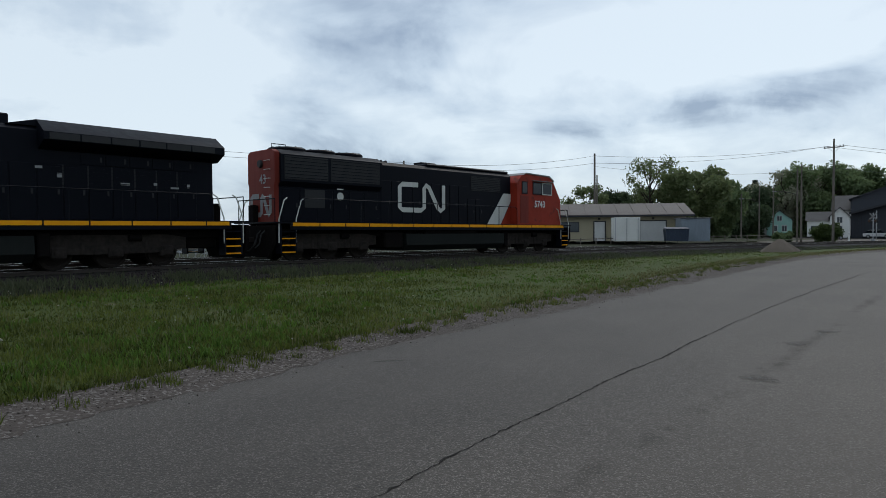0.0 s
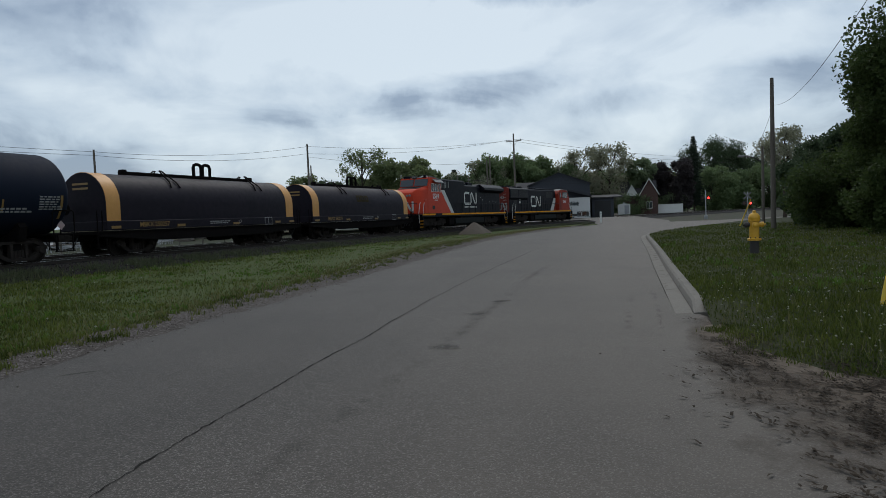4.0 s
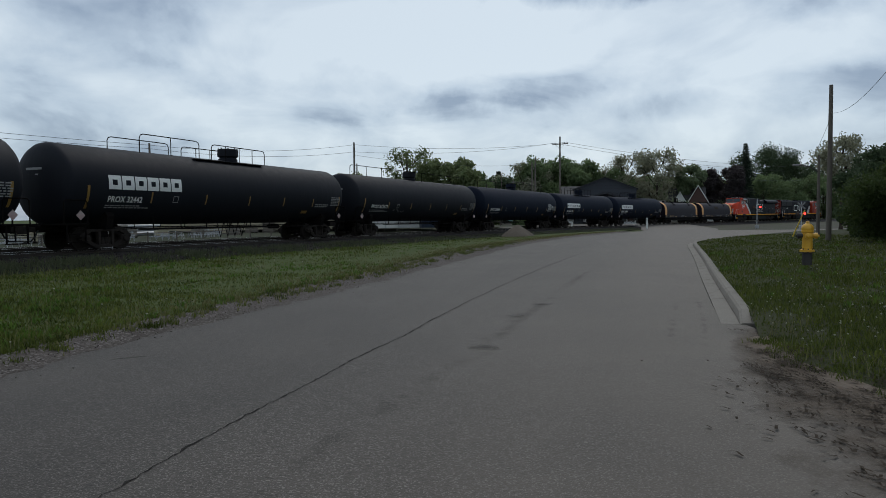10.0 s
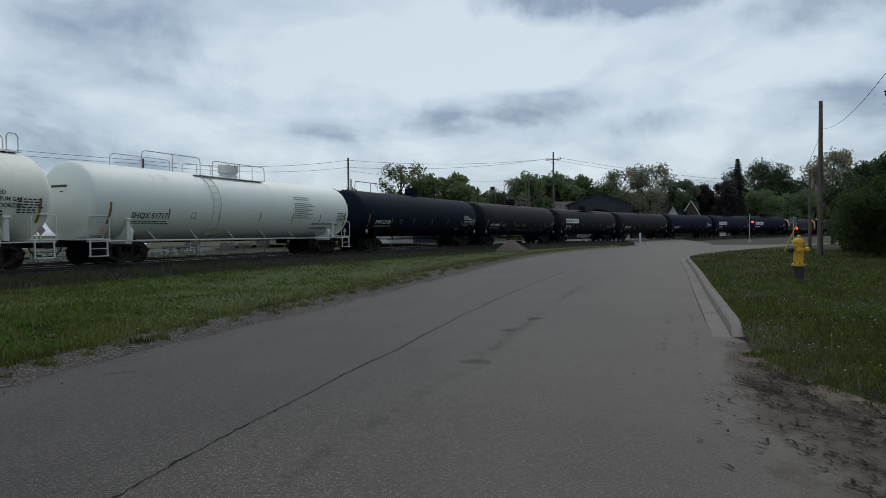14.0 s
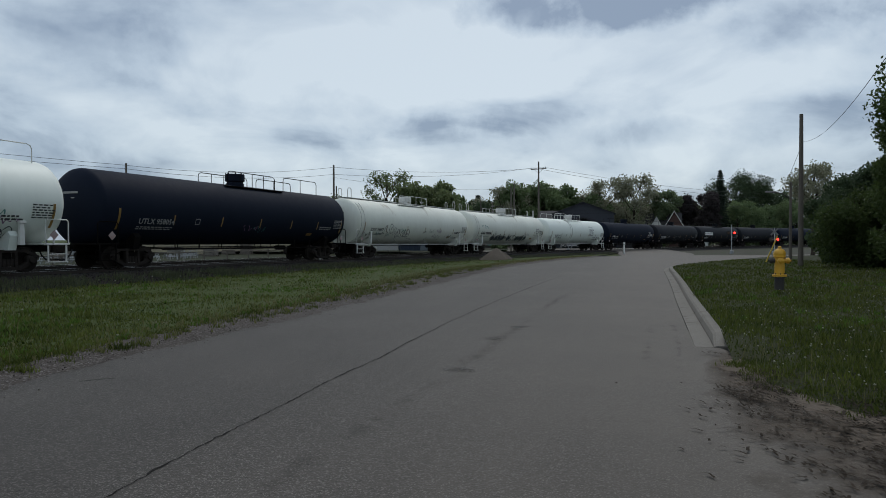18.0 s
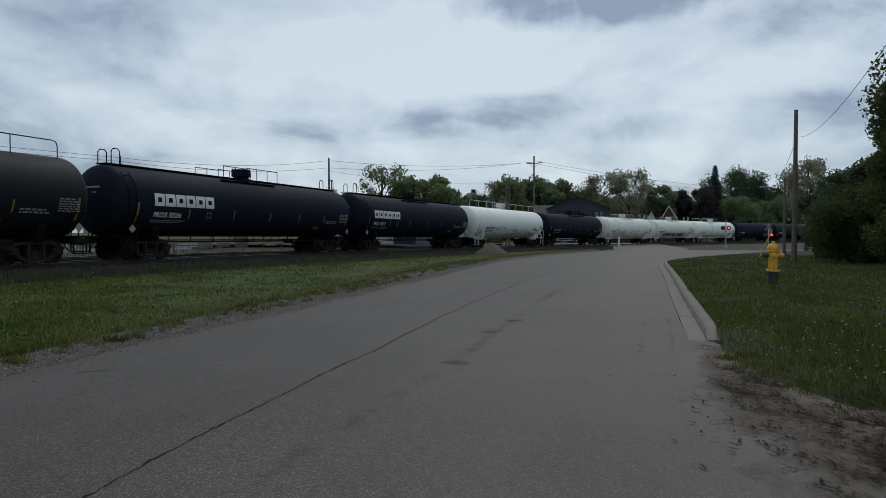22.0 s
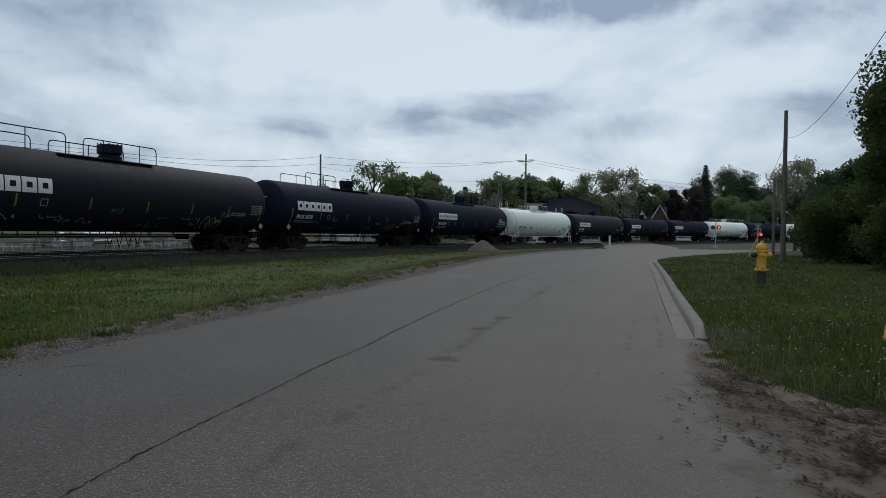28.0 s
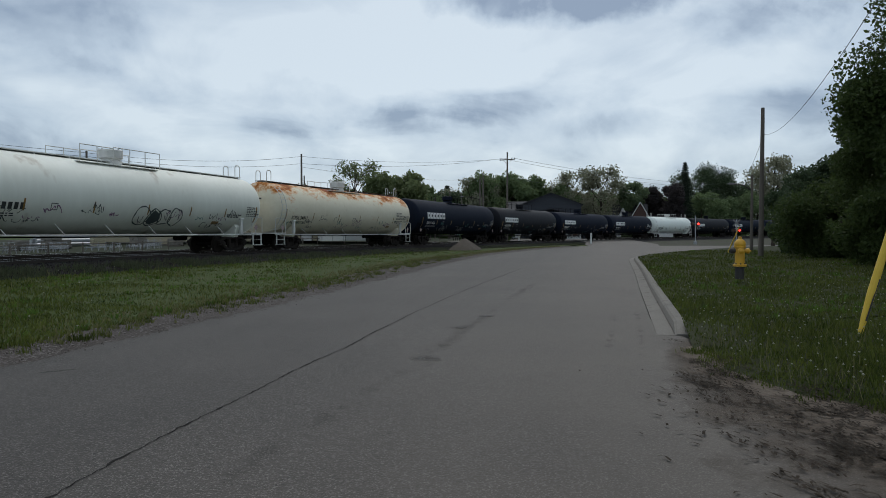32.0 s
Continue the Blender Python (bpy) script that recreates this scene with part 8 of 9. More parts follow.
part("split", Shape().tube([tuple(gd * 0.12 + Vector((-0.02, -0.044, 0))), tuple(gd * 0.28 + Vector((-0.02, -0.050, 0))), tuple(gd * 0.46 + Vector((0.0, -0.048, 0)))], 0.014, 5), IRON, g, "dark split in the plastic")


def white_post(x, y, z=0.1):
    t = thing("marker_post", "short white marker post beside the track", "post", pose(x, y, z), group="white marker posts")
    part("post", Shape().lathe([(0.13, -0.2), (0.13, 1.22), (0.11, 1.29), (0.02, 1.32)], 16), WTRIM, t)
    part("band", Shape().lathe([(0.135, 0.98), (0.135, 1.07)], 16), GALV, t)


white_post(55.9, 72.9, 0.28)
white_post(*at_bearing(31.4, 107), 0.30)


def crossing_signal(x, y, face, lit, h=3.3, z=0.0, board=True, drop=0.65):
    t = thing("crossing_signal", "railway crossing signal with crossbuck and flashing red lamps", "signal", pose(x, y, z, 0, 0, face), group="crossing signals")
    part("mast", Shape().lathe([(0.2, -0.1), (0.2, 0.05), (0.08, 0.12), (0.06, 0.3), (0.06, h), (0.03, h + 0.06)], 14), GALV, t)
    if board:
        for sg in (-1, 1):
            b = Shape().box(-0.6, 0.6, -0.015, 0.015, -0.1, 0.1)
            o = part("crossbuck", b, ROOFGREY, t, "weathered grey-white crossbuck board")
            o.matrix_local = pose(0, -0.09 - 0.02 * (sg > 0), h - 0.45, 0, 45 * sg, 0)
    part("lamp_bar", Shape().tube([(-0.42, -0.08, h - 0.45 - drop), (0.42, -0.08, h - 0.45 - drop)], 0.03, 6), GALV, t)
    for sg in (-1, 1):
        d = part("lamp_disc", Shape().lathe([(0.05, -0.02), (0.29, -0.01), (0.29, 0.01), (0.05, 0.03)], 20, "y", (sg * 0.38, -0.06, h - 0.45 - drop)), IRON, t, "black lamp backing disc")
        part("hood", Shape().lathe([(0.15, -0.30), (0.16, -0.28), (0.16, -0.06), (0.15, -0.07)], 14, "y", (sg * 0.38, -0.04, h - 0.45 - drop)), IRON, d)
        part("lens", Shape().lathe([(0.02, -0.13), (0.13, -0.11), (0.13, -0.08)], 16, "y", (sg * 0.38, -0.25, h - 0.45 - drop)), REDGLOW if lit is not None and (sg > 0) == lit else RUSTRED, d, "red lamp lens")
    part("base_box", Shape().box(-0.25, 0.25, -0.2, 0.2, -0.05, 0.45, 0.02), GALV, t)
    return t


crossing_signal(*at_bearing(48.8, 95), -48.8, True, 3.4, drop=1.0)
crossing_signal(*at_bearing(45.75, 100), -45.4, True, 4.0, board=False)
crossing_signal(*at_bearing(32.9, 113), -50, None, 4.1, z=0.16)
part("leaning_pole", Shape().tube([(0, 0, 0), (0.75, 0.0, 1.9)], [0.05, 0.035], 8), PLASTIC)
tagged(bpy.data.objects["leaning_pole"], "thin pale yellow pole leaning beside the signal", "pole").matrix_world = pose(*at_bearing(48.2, 52), 0.1, 0, 0, -40)


# ---- buildings ----
def windowed(parent, x0, x1, z0, z1, y, frame=SIDING, glass=PANE):
    w = part("window", Shape().box(x0, x1, y - 0.05, y - 0.01, z0, z1), glass, parent, "dark window pane")
    fr = Shape()
    for a, b, c, d in ((x0 - 0.08, x1 + 0.08, z1, z1 + 0.1), (x0 - 0.08, x1 + 0.08, z0 - 0.1, z0), (x0 - 0.08, x0, z0, z1), (x1, x1 + 0.08, z0, z1)):
        fr.box(a, b, y - 0.08, y, c, d)
    part("window_frame", fr, frame, w)
    part("mullion", Shape().box((x0 + x1) / 2 - 0.025, (x0 + x1) / 2 + 0.025, y - 0.07, y - 0.05, z0, z1), frame, w)


def gable(parent, x0, x1, y0, y1, z0, eave, ridge, wall, roof, over=0.35, axis="y"):
    """A block with a gable over its front (axis y) or along it (axis x)."""
    xm = (x0 + x1) / 2
    if axis == "y":
        part("wall", Shape().prism([(x0, z0), (x1, z0), (x1, eave), (xm, ridge), (x0, eave)], y0, y1), wall, parent)
        k = (ridge - eave) / (x1 - xm)
        for sg, xe in ((-1, x0), (1, x1)):
            e = (xe + sg * over, eave - k * over)
            part("roof", Shape().prism([e, (xm, ridge), (xm, ridge + 0.16), (e[0], e[1] + 0.16)], y0 - over, y1 + over), roof, parent)
    else:
        ym = (y0 + y1) / 2
        part("wall", Shape().prism([(y0, z0), (y1, z0), (y1, eave), (ym, ridge), (y0, eave)], x0, x1, "x"), wall, parent)
        k = (ridge - eave) / (y1 - ym)
        for sg, ye in ((-1, y0), (1, y1)):
            e = (ye + sg * over, eave - k * over)
            part("roof", Shape().prism([e, (ym, ridge), (ym, ridge + 0.16), (e[0], e[1] + 0.16)], x0 - over, x1 + over, "x"), roof, parent)


# dark warehouse beside the line, its gable towards the street
wh = thing("warehouse", "dark blue metal warehouse with a low gable", "building", pose(81.8, 121.0, -0.68, 0, 0, -34) @ Matrix.Diagonal((1.27, 1.27, 1.27, 1)))
gable(wh, -5.0, 5.2, 0, 24, -0.6, 5.95, 7.85, SHEDBLUE, SHEDTRIM, 0.3)
part("porch_fascia", Shape().prism([(-5.2, 3.7), (-5.2, 4.0), (0.1, 5.5), (5.4, 4.0), (5.4, 3.7), (0.1, 5.2)], -1.4, 0.0), SHEDTRIM, wh)
part("white_panel", Shape().box(0.4, 5.15, -0.9, -0.8, 0, 3.6), PALEWALL, wh, "white wall panel with dark scribble")
part("graffiti", scrawl(77, 2.0, 0.9, SPRAY_DARK, 0.2, 4), SPRAY_DARK, wh).location = (1.3, -0.92, 2.1)
for i in range(13):
    x = -4.9 + 0.4 * i
    part("siding_rib", Shape().box(x, x + 0.04, -0.03, 0.0, 0.1, 3.6), SHEDTRIM, wh)
for z in (6.0, 6.55, 7.15):
    w = 4.8 * (7.85 - z) / 1.9
    part("siding_seam", Shape().box(-w, w, -0.03, 0.0, z, z + 0.05), SHEDTRIM, wh)
part("graffiti", scrawl(81, 2.3, 1.2, SPRAY_DARK, 0.16, 7), SPRAY_DARK, wh).location = (2.9, -0.92, 0.2)
part("graffiti", scrawl(82, 1.6, 0.9, RUSTRED, 0.12, 5), RUSTRED, wh).location = (3.2, -0.94, 0.4)
part("post", Shape().box(-1.9, -1.75, -1.4, -1.25, 0, 4.2), GALV, wh)
sidew = thing("lean_to", "low dark shed with a grey roof joined to the warehouse", "shed", pose(81.8, 121.0, -0.68, 0, 0, -34) @ Matrix.Diagonal((1.27, 1.27, 1.27, 1)))
part("wall", Shape().box(5.6, 9.2, 1.5, 9, 0, 3.4), SHEDBLUE, sidew)
part("roof", Shape().prism([(1.0, 3.4), (9.3, 3.9), (9.3, 4.05), (1.0, 3.55)], 5.52, 10.6, "x"), SHINGLE, sidew)
# No real gap: a near-black plate paints the shade inside the shed.
part("opening", Shape().box(6.0, 8.7, 1.44, 1.5, 0, 2.9), GRILLE, sidew)

# beige trackside building with its doors and bins
bb = thing("trackside_building", "long beige low building under a brown metal roof", "building", pose(25.6, 70.3, 0.3, 0, 0, 171))
BW = 34.0
part("wall", Shape().box(0, BW, -9, 0, 0, 2.75), BEIGE, bb)
part("roof", Shape().prism([(0.7, 2.62), (-4.6, 4.0), (-9.6, 2.7), (-9.6, 2.85), (-4.6, 4.17), (0.7, 2.8)], -0.7, BW + 0.5, "x"), BROWNROOF, bb)
part("gutter", Shape().box(-0.7, BW + 0.5, 0.68, 0.8, 2.6, 2.74), SHEDTRIM, bb)
for i in range(20):
    part("roof_seam", Shape().prism([(0.7, 2.80), (-4.6, 4.17), (-4.6, 4.21), (0.7, 2.84)], 0.2 + i * 1.7, 0.25 + i * 1.7, "x"), BROWNROOF, bb)
def bdoor(x0, x1, h, mat, nm, label=""):
    d = part(nm, Shape().box(x0, x1, 0.0, 0.06, 0.0, h, 0.01), mat, bb, label)
    part("frame", Shape().box(x0 - 0.1, x0, 0, 0.1, 0, h + 0.1).box(x1, x1 + 0.1, 0, 0.1, 0, h + 0.1).box(x0, x1, 0, 0.1, h, h + 0.1), SHEDTRIM, d)
bdoor(2.1, 4.7, 2.1, PALEWALL, "garage_door", "white garage door")
bdoor(5.0, 5.95, 2.05, IRON, "door", "dark door with a small pane")
bdoor(8.4, 9.5, 2.05, PALEWALL, "door")
part("window", Shape().box(11.2, 13.3, 0.0, 0.05, 1.05, 2.0), PANE, bb, "dark wide window")
for a, b, c, d in ((11.1, 13.4, 0.97, 1.05), (11.1, 13.4, 2.0, 2.08), (11.1, 11.2, 1.05, 2.0), (13.3, 13.4, 1.05, 2.0), (12.2, 12.28, 1.05, 2.0)):
    part("window_frame", Shape().box(a, b, 0.0, 0.08, c, d), SHEDTRIM, bb)
for x in (3.4, 9.0, 14.4):
    part("wall_lamp", Shape().box(x - 0.12, x + 0.12, 0.0, 0.2, 2.3, 2.5, 0.03), IRON, bb)
lk = thing("storage_container", "white steel storage container with double doors", "container", pose(19.9, 68.6, 0.3, 0, 0, 171))
part("box", Shape().box(-0.2, 2.35, 0.0, 3.0, 0.05, 2.45, 0.03), WTRIM, lk)
for x in (0.0, 1.1, 2.2):
    part("door_rib", Shape().box(x - 0.03, x + 0.03, 3.0, 3.04, 0.1, 2.4), GALV, lk)
lk.matrix_world = pose(19.9, 69.6, 0.3, 0, 0, 171)
bn = thing("dumpster", "dark blue steel dumpster with a sloping lid", "dumpster", pose(22.8, 65.4, 0.28, 0, 0, -9))
part("bin", Shape().prism([(-1.0, 0.1), (1.0, 0.1), (1.1, 1.25), (-1.1, 1.25)], -0.8, 0.8), BINBLUE, bn)
part("lid", Shape().prism([(-0.85, 1.25), (0.85, 1.4), (0.85, 1.46), (-0.85, 1.31)], -1.12, 1.12, "x"), BINBLUE, bn)
for x in (-0.8, -0.25, 0.3, 0.8):
    part("rib", Shape().box(x, x + 0.08, -0.86, -0.8, 0.15, 1.2), BINBLUE, bn)
sh = thing("metal_shed", "blue-grey sheet metal shed beside the building", "shed", pose(25.4, 66.6, 0.3, 0, 0, -9))
part("wall", Shape().box(-1.6, 1.2, 0, 3, 0, 2.3, 0.02), SHEETGREY, sh)
for i in range(9):
    part("sheet_rib", Shape().box(-1.55 + 0.33 * i, -1.5 + 0.33 * i, -0.03, 0.0, 0.05, 2.25), SHEETGREY, sh)
part("roof", Shape().box(-1.75, 1.35, -0.15, 3.15, 2.3, 2.38, 0.02), ROOFGREY, sh)

# houses behind the line
h1 = thing("house", "mint green gabled house with white trim", "house", pose(67.8, 133.8, -0.05, 0, 0, -28))
gable(h1, -2.3, 2.3, 0, 8, 0, 3.2, 5.1, TEAL, SHINGLE, 0.3)
windowed(h1, -1.2, -0.4, 1.0, 2.1, 0.0)
windowed(h1, 0.5, 1.3, 1.0, 2.1, 0.0)
windowed(h1, -0.4, 0.4, 3.1, 4.0, 0.0)
part("side_wing", Shape().prism([(0.5, 0), (6.0, 0), (6.0, 2.6), (0.5, 2.6)], -5.4, -2.3, "x"), SIDING, h1)
part("wing_roof", Shape().prism([(0.2, 2.6), (3.2, 4.2), (6.3, 2.6)], -5.6, -2.2, "x"), SHINGLE, h1)
h2 = thing("house", "white sided house with a grey gable roof", "house", pose(70.2, 118.7, -0.05, 0, 0, -30))
gable(h2, -0.9, 2.1, -0.6, 7, 0, 3.6, 5.2, SIDING, SHINGLE, 0.25)
part("wing", Shape().box(-4.5, -0.9, 1.0, 6.5, 0, 2.9), SIDING, h2)
part("wing_roof", Shape().prism([(0.7, 2.9), (3.7, 4.6), (6.8, 2.9)], -4.8, -0.6, "x"), SHINGLE, h2)
windowed(h2, 0.2, 1.0, 2.5, 3.5, -0.6)
windowed(h2, 0.2, 1.0, 0.9, 1.9, -0.6)
windowed(h2, -3.9, -2.9, 0.9, 2.0, 1.0)
h3 = thing("house", "brick house with steep gables behind the trees", "house", pose(*at_bearing(40.9, 171), -0.5, 0, 0, -41))
gable(h3, -5.0, 3.0, 0, 9, 0, 4.6, 8.2, BRICKM, SHINGLE, 0.4, "x")
gable(h3, -0.4, 3.6, -1.2, 4, 0, 5.2, 8.6, BRICKM, SHINGLE, 0.35)
gable(h3, -3.6, -1.4, -0.5, 3, 4.6, 5.4, 7.2, SIDING, SHINGLE, 0.3)
for sg in (-1, 1):
    part("barge_board", Shape().prism([(1.6 + sg * 2.35, 4.75), (1.6, 8.8), (1.6, 8.5), (1.6 + sg * 2.35, 4.45)], -1.62, -1.56), SIDING, h3)
    part("barge_board", Shape().prism([(-2.5 + sg * 1.4, 4.9), (-2.5, 7.4), (-2.5, 7.15), (-2.5 + sg * 1.4, 4.7)], -0.86, -0.81), SIDING, h3)
windowed(h3, 1.0, 2.2, 1.4, 3.0, -1.2)
windowed(h3, -4.6, -3.8, 1.4, 2.8, 0.0)
h4 = thing("house", "low house under a broad grey shingle roof", "house", pose(*at_bearing(32.0, 150), -0.1, 0, 0, -32))
gable(h4, -4.0, 6.0, 0, 9, 0, 5.2, 7.9, SIDING, SHINGLE, 0.4, "x")
windowed(h4, -2.6, -1.6, 3.0, 4.3, 0.0)
fw = thing("white_fence", "long white board wall beyond the crossing", "fence", pose(*at_bearing(43.3, 172), 0.3, 0, 0, -43))
part("board_wall", Shape().box(-5.4, 2.2, -0.08, 0.08, 0, 2.15), SIDING, fw)
for i in range(5):
    part("fence_post", Shape().box(-5.4 + 1.85 * i, -5.28 + 1.85 * i, -0.14, -0.08, 0, 2.2), SIDING, fw)
cb = thing("signal_cabinet", "pale grey railway signal cabinet with a peaked cap", "cabinet", pose(*at_bearing(39.4, 163), 0.28, 0, 0, -40) @ Matrix.Diagonal((1.24, 1.24, 1.14, 1)))
part("body", Shape().box(-1.15, 1.15, -0.9, 0.9, 0.1, 2.15, 0.03), WTRIM, cb)
part("cap", Shape().prism([(-1.25, 2.15), (1.25, 2.15), (0, 2.4)], -1.0, 1.0), WTRIM, cb)
part("vent_pipe", Shape().lathe([(0.12, 2.3), (0.12, 2.6), (0.16, 2.62), (0.02, 2.7)], 10), GALV, cb)
part("door", Shape().box(0.1, 0.95, -0.93, -0.9, 0.25, 2.0, 0.01), GALV, cb)
for az, d, h, w, lf, nm in ((27.0, 106, 1.55, 2.6, LEAF_MID, 51), (30.0, 108, 2.8, 3.4, LEAF_DARK, 52), (40.4, 170, 5.6, 7.8, LEAF_MID, 53), (24.9, 112, 1.2, 1.5, LEAF_DARK, 55), (43.2, 178, 5.4, 7.0, LEAF_HAZED, 56)):
    x, y = at_bearing(az, d)
    tree("rounded green garden bush", x, y, h, w * 0.5, lf, 3500, 0.13, nm, base=0.05, first=0.05, name="bush")


# ---- goods stored in the yard beyond the tracks ----
def pallet_stack(x, y, rz, rows, seed, material, first=None):
    t = thing("pallet_stack", "stack of pale stone slabs on a wooden pallet", "pallet", pose(x, y, 0.02, 0, 0, rz), group="pallets in the yard")
    pal = part("pallet", Shape().box(-0.6, 0.62, -0.05, 0.05, 0.0, 0.10), POLEWOOD, t)
    for k in (-0.45, 0.45):
        part("runner", Shape().box(-0.6, 0.62, k - 0.05, k + 0.05, 0.0, 0.10), POLEWOOD, pal)
    for k in range(5):
        part("board", Shape().box(-0.6 + 0.28 * k, -0.5 + 0.28 * k, -0.5, 0.5, 0.10, 0.13), POLEWOOD, pal)
    r = random.Random(seed)
    for k in range(rows):
        d = r.uniform(-0.04, 0.04)
        part("slab", Shape().box(-0.55 + d, 0.55 + d, -0.45, 0.45, 0.13 + 0.2 * k, 0.32 + 0.2 * k, 0.02), material, t)
    return t


rr = random.Random(12)
for i in range(34):
    s0 = 2 + i * 2.6 + rr.uniform(-0.6, 0.6)
    x, y, h = along(s0, -19 - rr.uniform(0, 5))
    pallet_stack(x, y, math.degrees(-h) + rr.uniform(-25, 25), rr.choice((2, 3, 3, 4, 5)), i, rr.choice((CONCRETE, CONCRETE, BEIGE, CONCRETE, POLEWOOD)))
for k in range(5):
    x, y, h = along(10 + 17 * k, -27)
    t = thing("pipe_stack", "bundle of pale grey pipes lying in the yard", "pipes", pose(x, y, 0.05, 0, 0, 90 - math.degrees(h)), group="pipe bundles in the yard")
    for j, (py, pz) in enumerate(((-0.5, 0.2), (-0.1, 0.2), (0.3, 0.2), (-0.3, 0.54), (0.1, 0.54), (-0.1, 0.88))):
        part("pipe", Shape().lathe([(0.14, -3.0), (0.19, -3.0), (0.19, 3.0), (0.14, 3.0)], 14, "x", (0.15 * (j % 2), py, pz)), GALV, t)

def steel_rack(x, y, rz, w, h):
    """A stack of white tube frames stored in the yard."""
    t = thing("steel_rack", "white tubular steel frame stored in the yard", "rack", pose(x, y, 0.0, 0, 0, rz), group="white frames in the yard")
    for k in (-0.5, 0.0, 0.5):
        f = part("frame", Shape().tube([(-w / 2, k, 0.0), (-w / 2 + 0.15, k, h), (w / 2 - 0.15, k, h), (w / 2, k, 0.0)], 0.022, 5), GALV, t)
        part("brace", Shape().tube([(-w / 2 + 0.05, k, 0.1), (w / 2 - 0.12, k, h - 0.1)], 0.018, 5), GALV, f)
    for z in (0.25, h * 0.6):
        for q in (-0.4, 0.4):
            part("rail", Shape().tube([(q * w, -0.62, z), (q * w, 0.62, z)], 0.02, 5), GALV, t)


rr = random.Random(31)
for i in range(48):
    x, y, h = along(-6 + i * 1.1 + rr.uniform(-0.4, 0.4), -15.0 - rr.uniform(0, 3.5))
    steel_rack(x, y, math.degrees(-h) + rr.uniform(-40, 40), rr.uniform(0.5, 0.85), rr.uniform(0.4, 0.75))
yf = thing("yard_fence", "low wooden rail fence along the yard", "fence")
for i in range(40):
    x, y, h = along(-4 + 2.4 * i, -12.5)
    x2, y2, _ = along(-1.6 + 2.4 * i, -12.5)
    part("fence_post", Shape().box(x - 0.05, x + 0.05, y - 0.05, y + 0.05, -0.05, 0.72), POLEWOOD, yf)
    part("fence_rail", Shape().tube([(x, y, 0.62), (x2, y2, 0.62)], 0.035, 5), POLEWOOD, yf)


# ---- gravel heap ----
hp = Shape()
rr = random.Random(9)
nr, na = 9, 34
for i in range(nr):
    q = i / (nr - 1)
    for k in range(na):
        a = 2 * math.pi * k / na
        rad = 2.35 * q * (1 + 0.10 * math.sin(2 * a + 1) + 0.05 * math.sin(5 * a))
        z = 0.98 * (1 - q) ** 0.8 * (1 - 0.15 * q) + rr.gauss(0, 0.02) * (1 - q)
        hp.v.append((rad * math.cos(a), rad * math.sin(a) * 0.75, z if i else 0.93))
for i in range(nr - 1):
    for k in range(na):
        hp.f.append((i * na + k, i * na + (k + 1) % na, (i + 1) * na + (k + 1) % na, (i + 1) * na + k))
heap = thing("gravel_heap", "low heap of grey-brown gravel on the verge", "gravel heap", pose(26.8, 53.2, 0.0, 0, 0, 40) @ Matrix.Diagonal((0.92, 0.85, 1.12, 1)))
part("mound", hp, HEAPM, heap)


# ---- vehicles parked by the warehouse and on the far street ----
def car_body(t, paint, pickup=False):
    part("body", Shape().prism([(-2.2, 0.35), (-2.25, 0.75), (-2.1, 0.92), (-1.2, 0.98), (1.1, 0.98), (2.05, 0.85), (2.25, 0.65), (2.2, 0.35)], -0.88, 0.88), paint, t)
    top = [(-0.9, 0.97), (-0.6, 1.5), (0.6, 1.52), (1.15, 0.97)] if pickup else [(-1.9, 0.97), (-1.5, 1.48), (0.5, 1.52), (1.15, 0.97)]
    part("cabin", Shape().prism(top, -0.78, 0.78), WINDOW, t)
    part("roof", Shape().prism([(top[1][0], 1.49), (top[2][0], 1.5), (top[2][0] - 0.05, 1.56), (top[1][0] + 0.05, 1.54)], -0.74, 0.74), paint, t)
    for x in (-1.4, 1.4):
        for y in (-0.85, 0.85):
            w = part("wheel", Shape().lathe([(0.2, -0.1), (0.33, -0.1), (0.34, 0.0), (0.33, 0.1), (0.2, 0.1)], 18, "y", (x, y, 0.34)), TYRE, t)
            part("rim", Shape().lathe([(0.02, -0.11), (0.2, -0.105), (0.2, 0.105), (0.02, 0.11)], 14, "y", (x, y, 0.34)), GALV, w)


for az, d, rz, paint, lab, pk in ((33.2, 146, -35, CARWHITE, "white van parked by the warehouse", False), (30.3, 128, -30, CARWHITE, "white car parked by the houses", False)):
    t = thing("parked_car", lab, "car", pose(*at_bearing(az, d), 0.26, 0, 0, rz))
    car_body(t, paint, pk)
tk = thing("parked_truck", "small dark brown truck parked before the white wall", "truck", pose(*at_bearing(34.6, 141), 0.28, 0, 0, -34))
car_body(tk, BROWNROOF, True)
part("canopy", Shape().prism([(-2.25, 1.62), (-2.05, 1.86), (-1.2, 1.96), (0.6, 1.95), (1.0, 1.80), (1.0, 1.72), (0.6, 1.85), (-1.2, 1.86), (-2.0, 1.76), (-2.15, 1.58)], -0.84, 0.84), GRILLE, tk, "dark rounded canvas top")
for x in (-2.1, -1.0, 0.1, 0.95):
    for y in (-0.8, 0.8):
        part("canopy_post", Shape().box(x - 0.04, x + 0.04, y - 0.03, y + 0.03, 0.9, 1.86), GRILLE, tk)
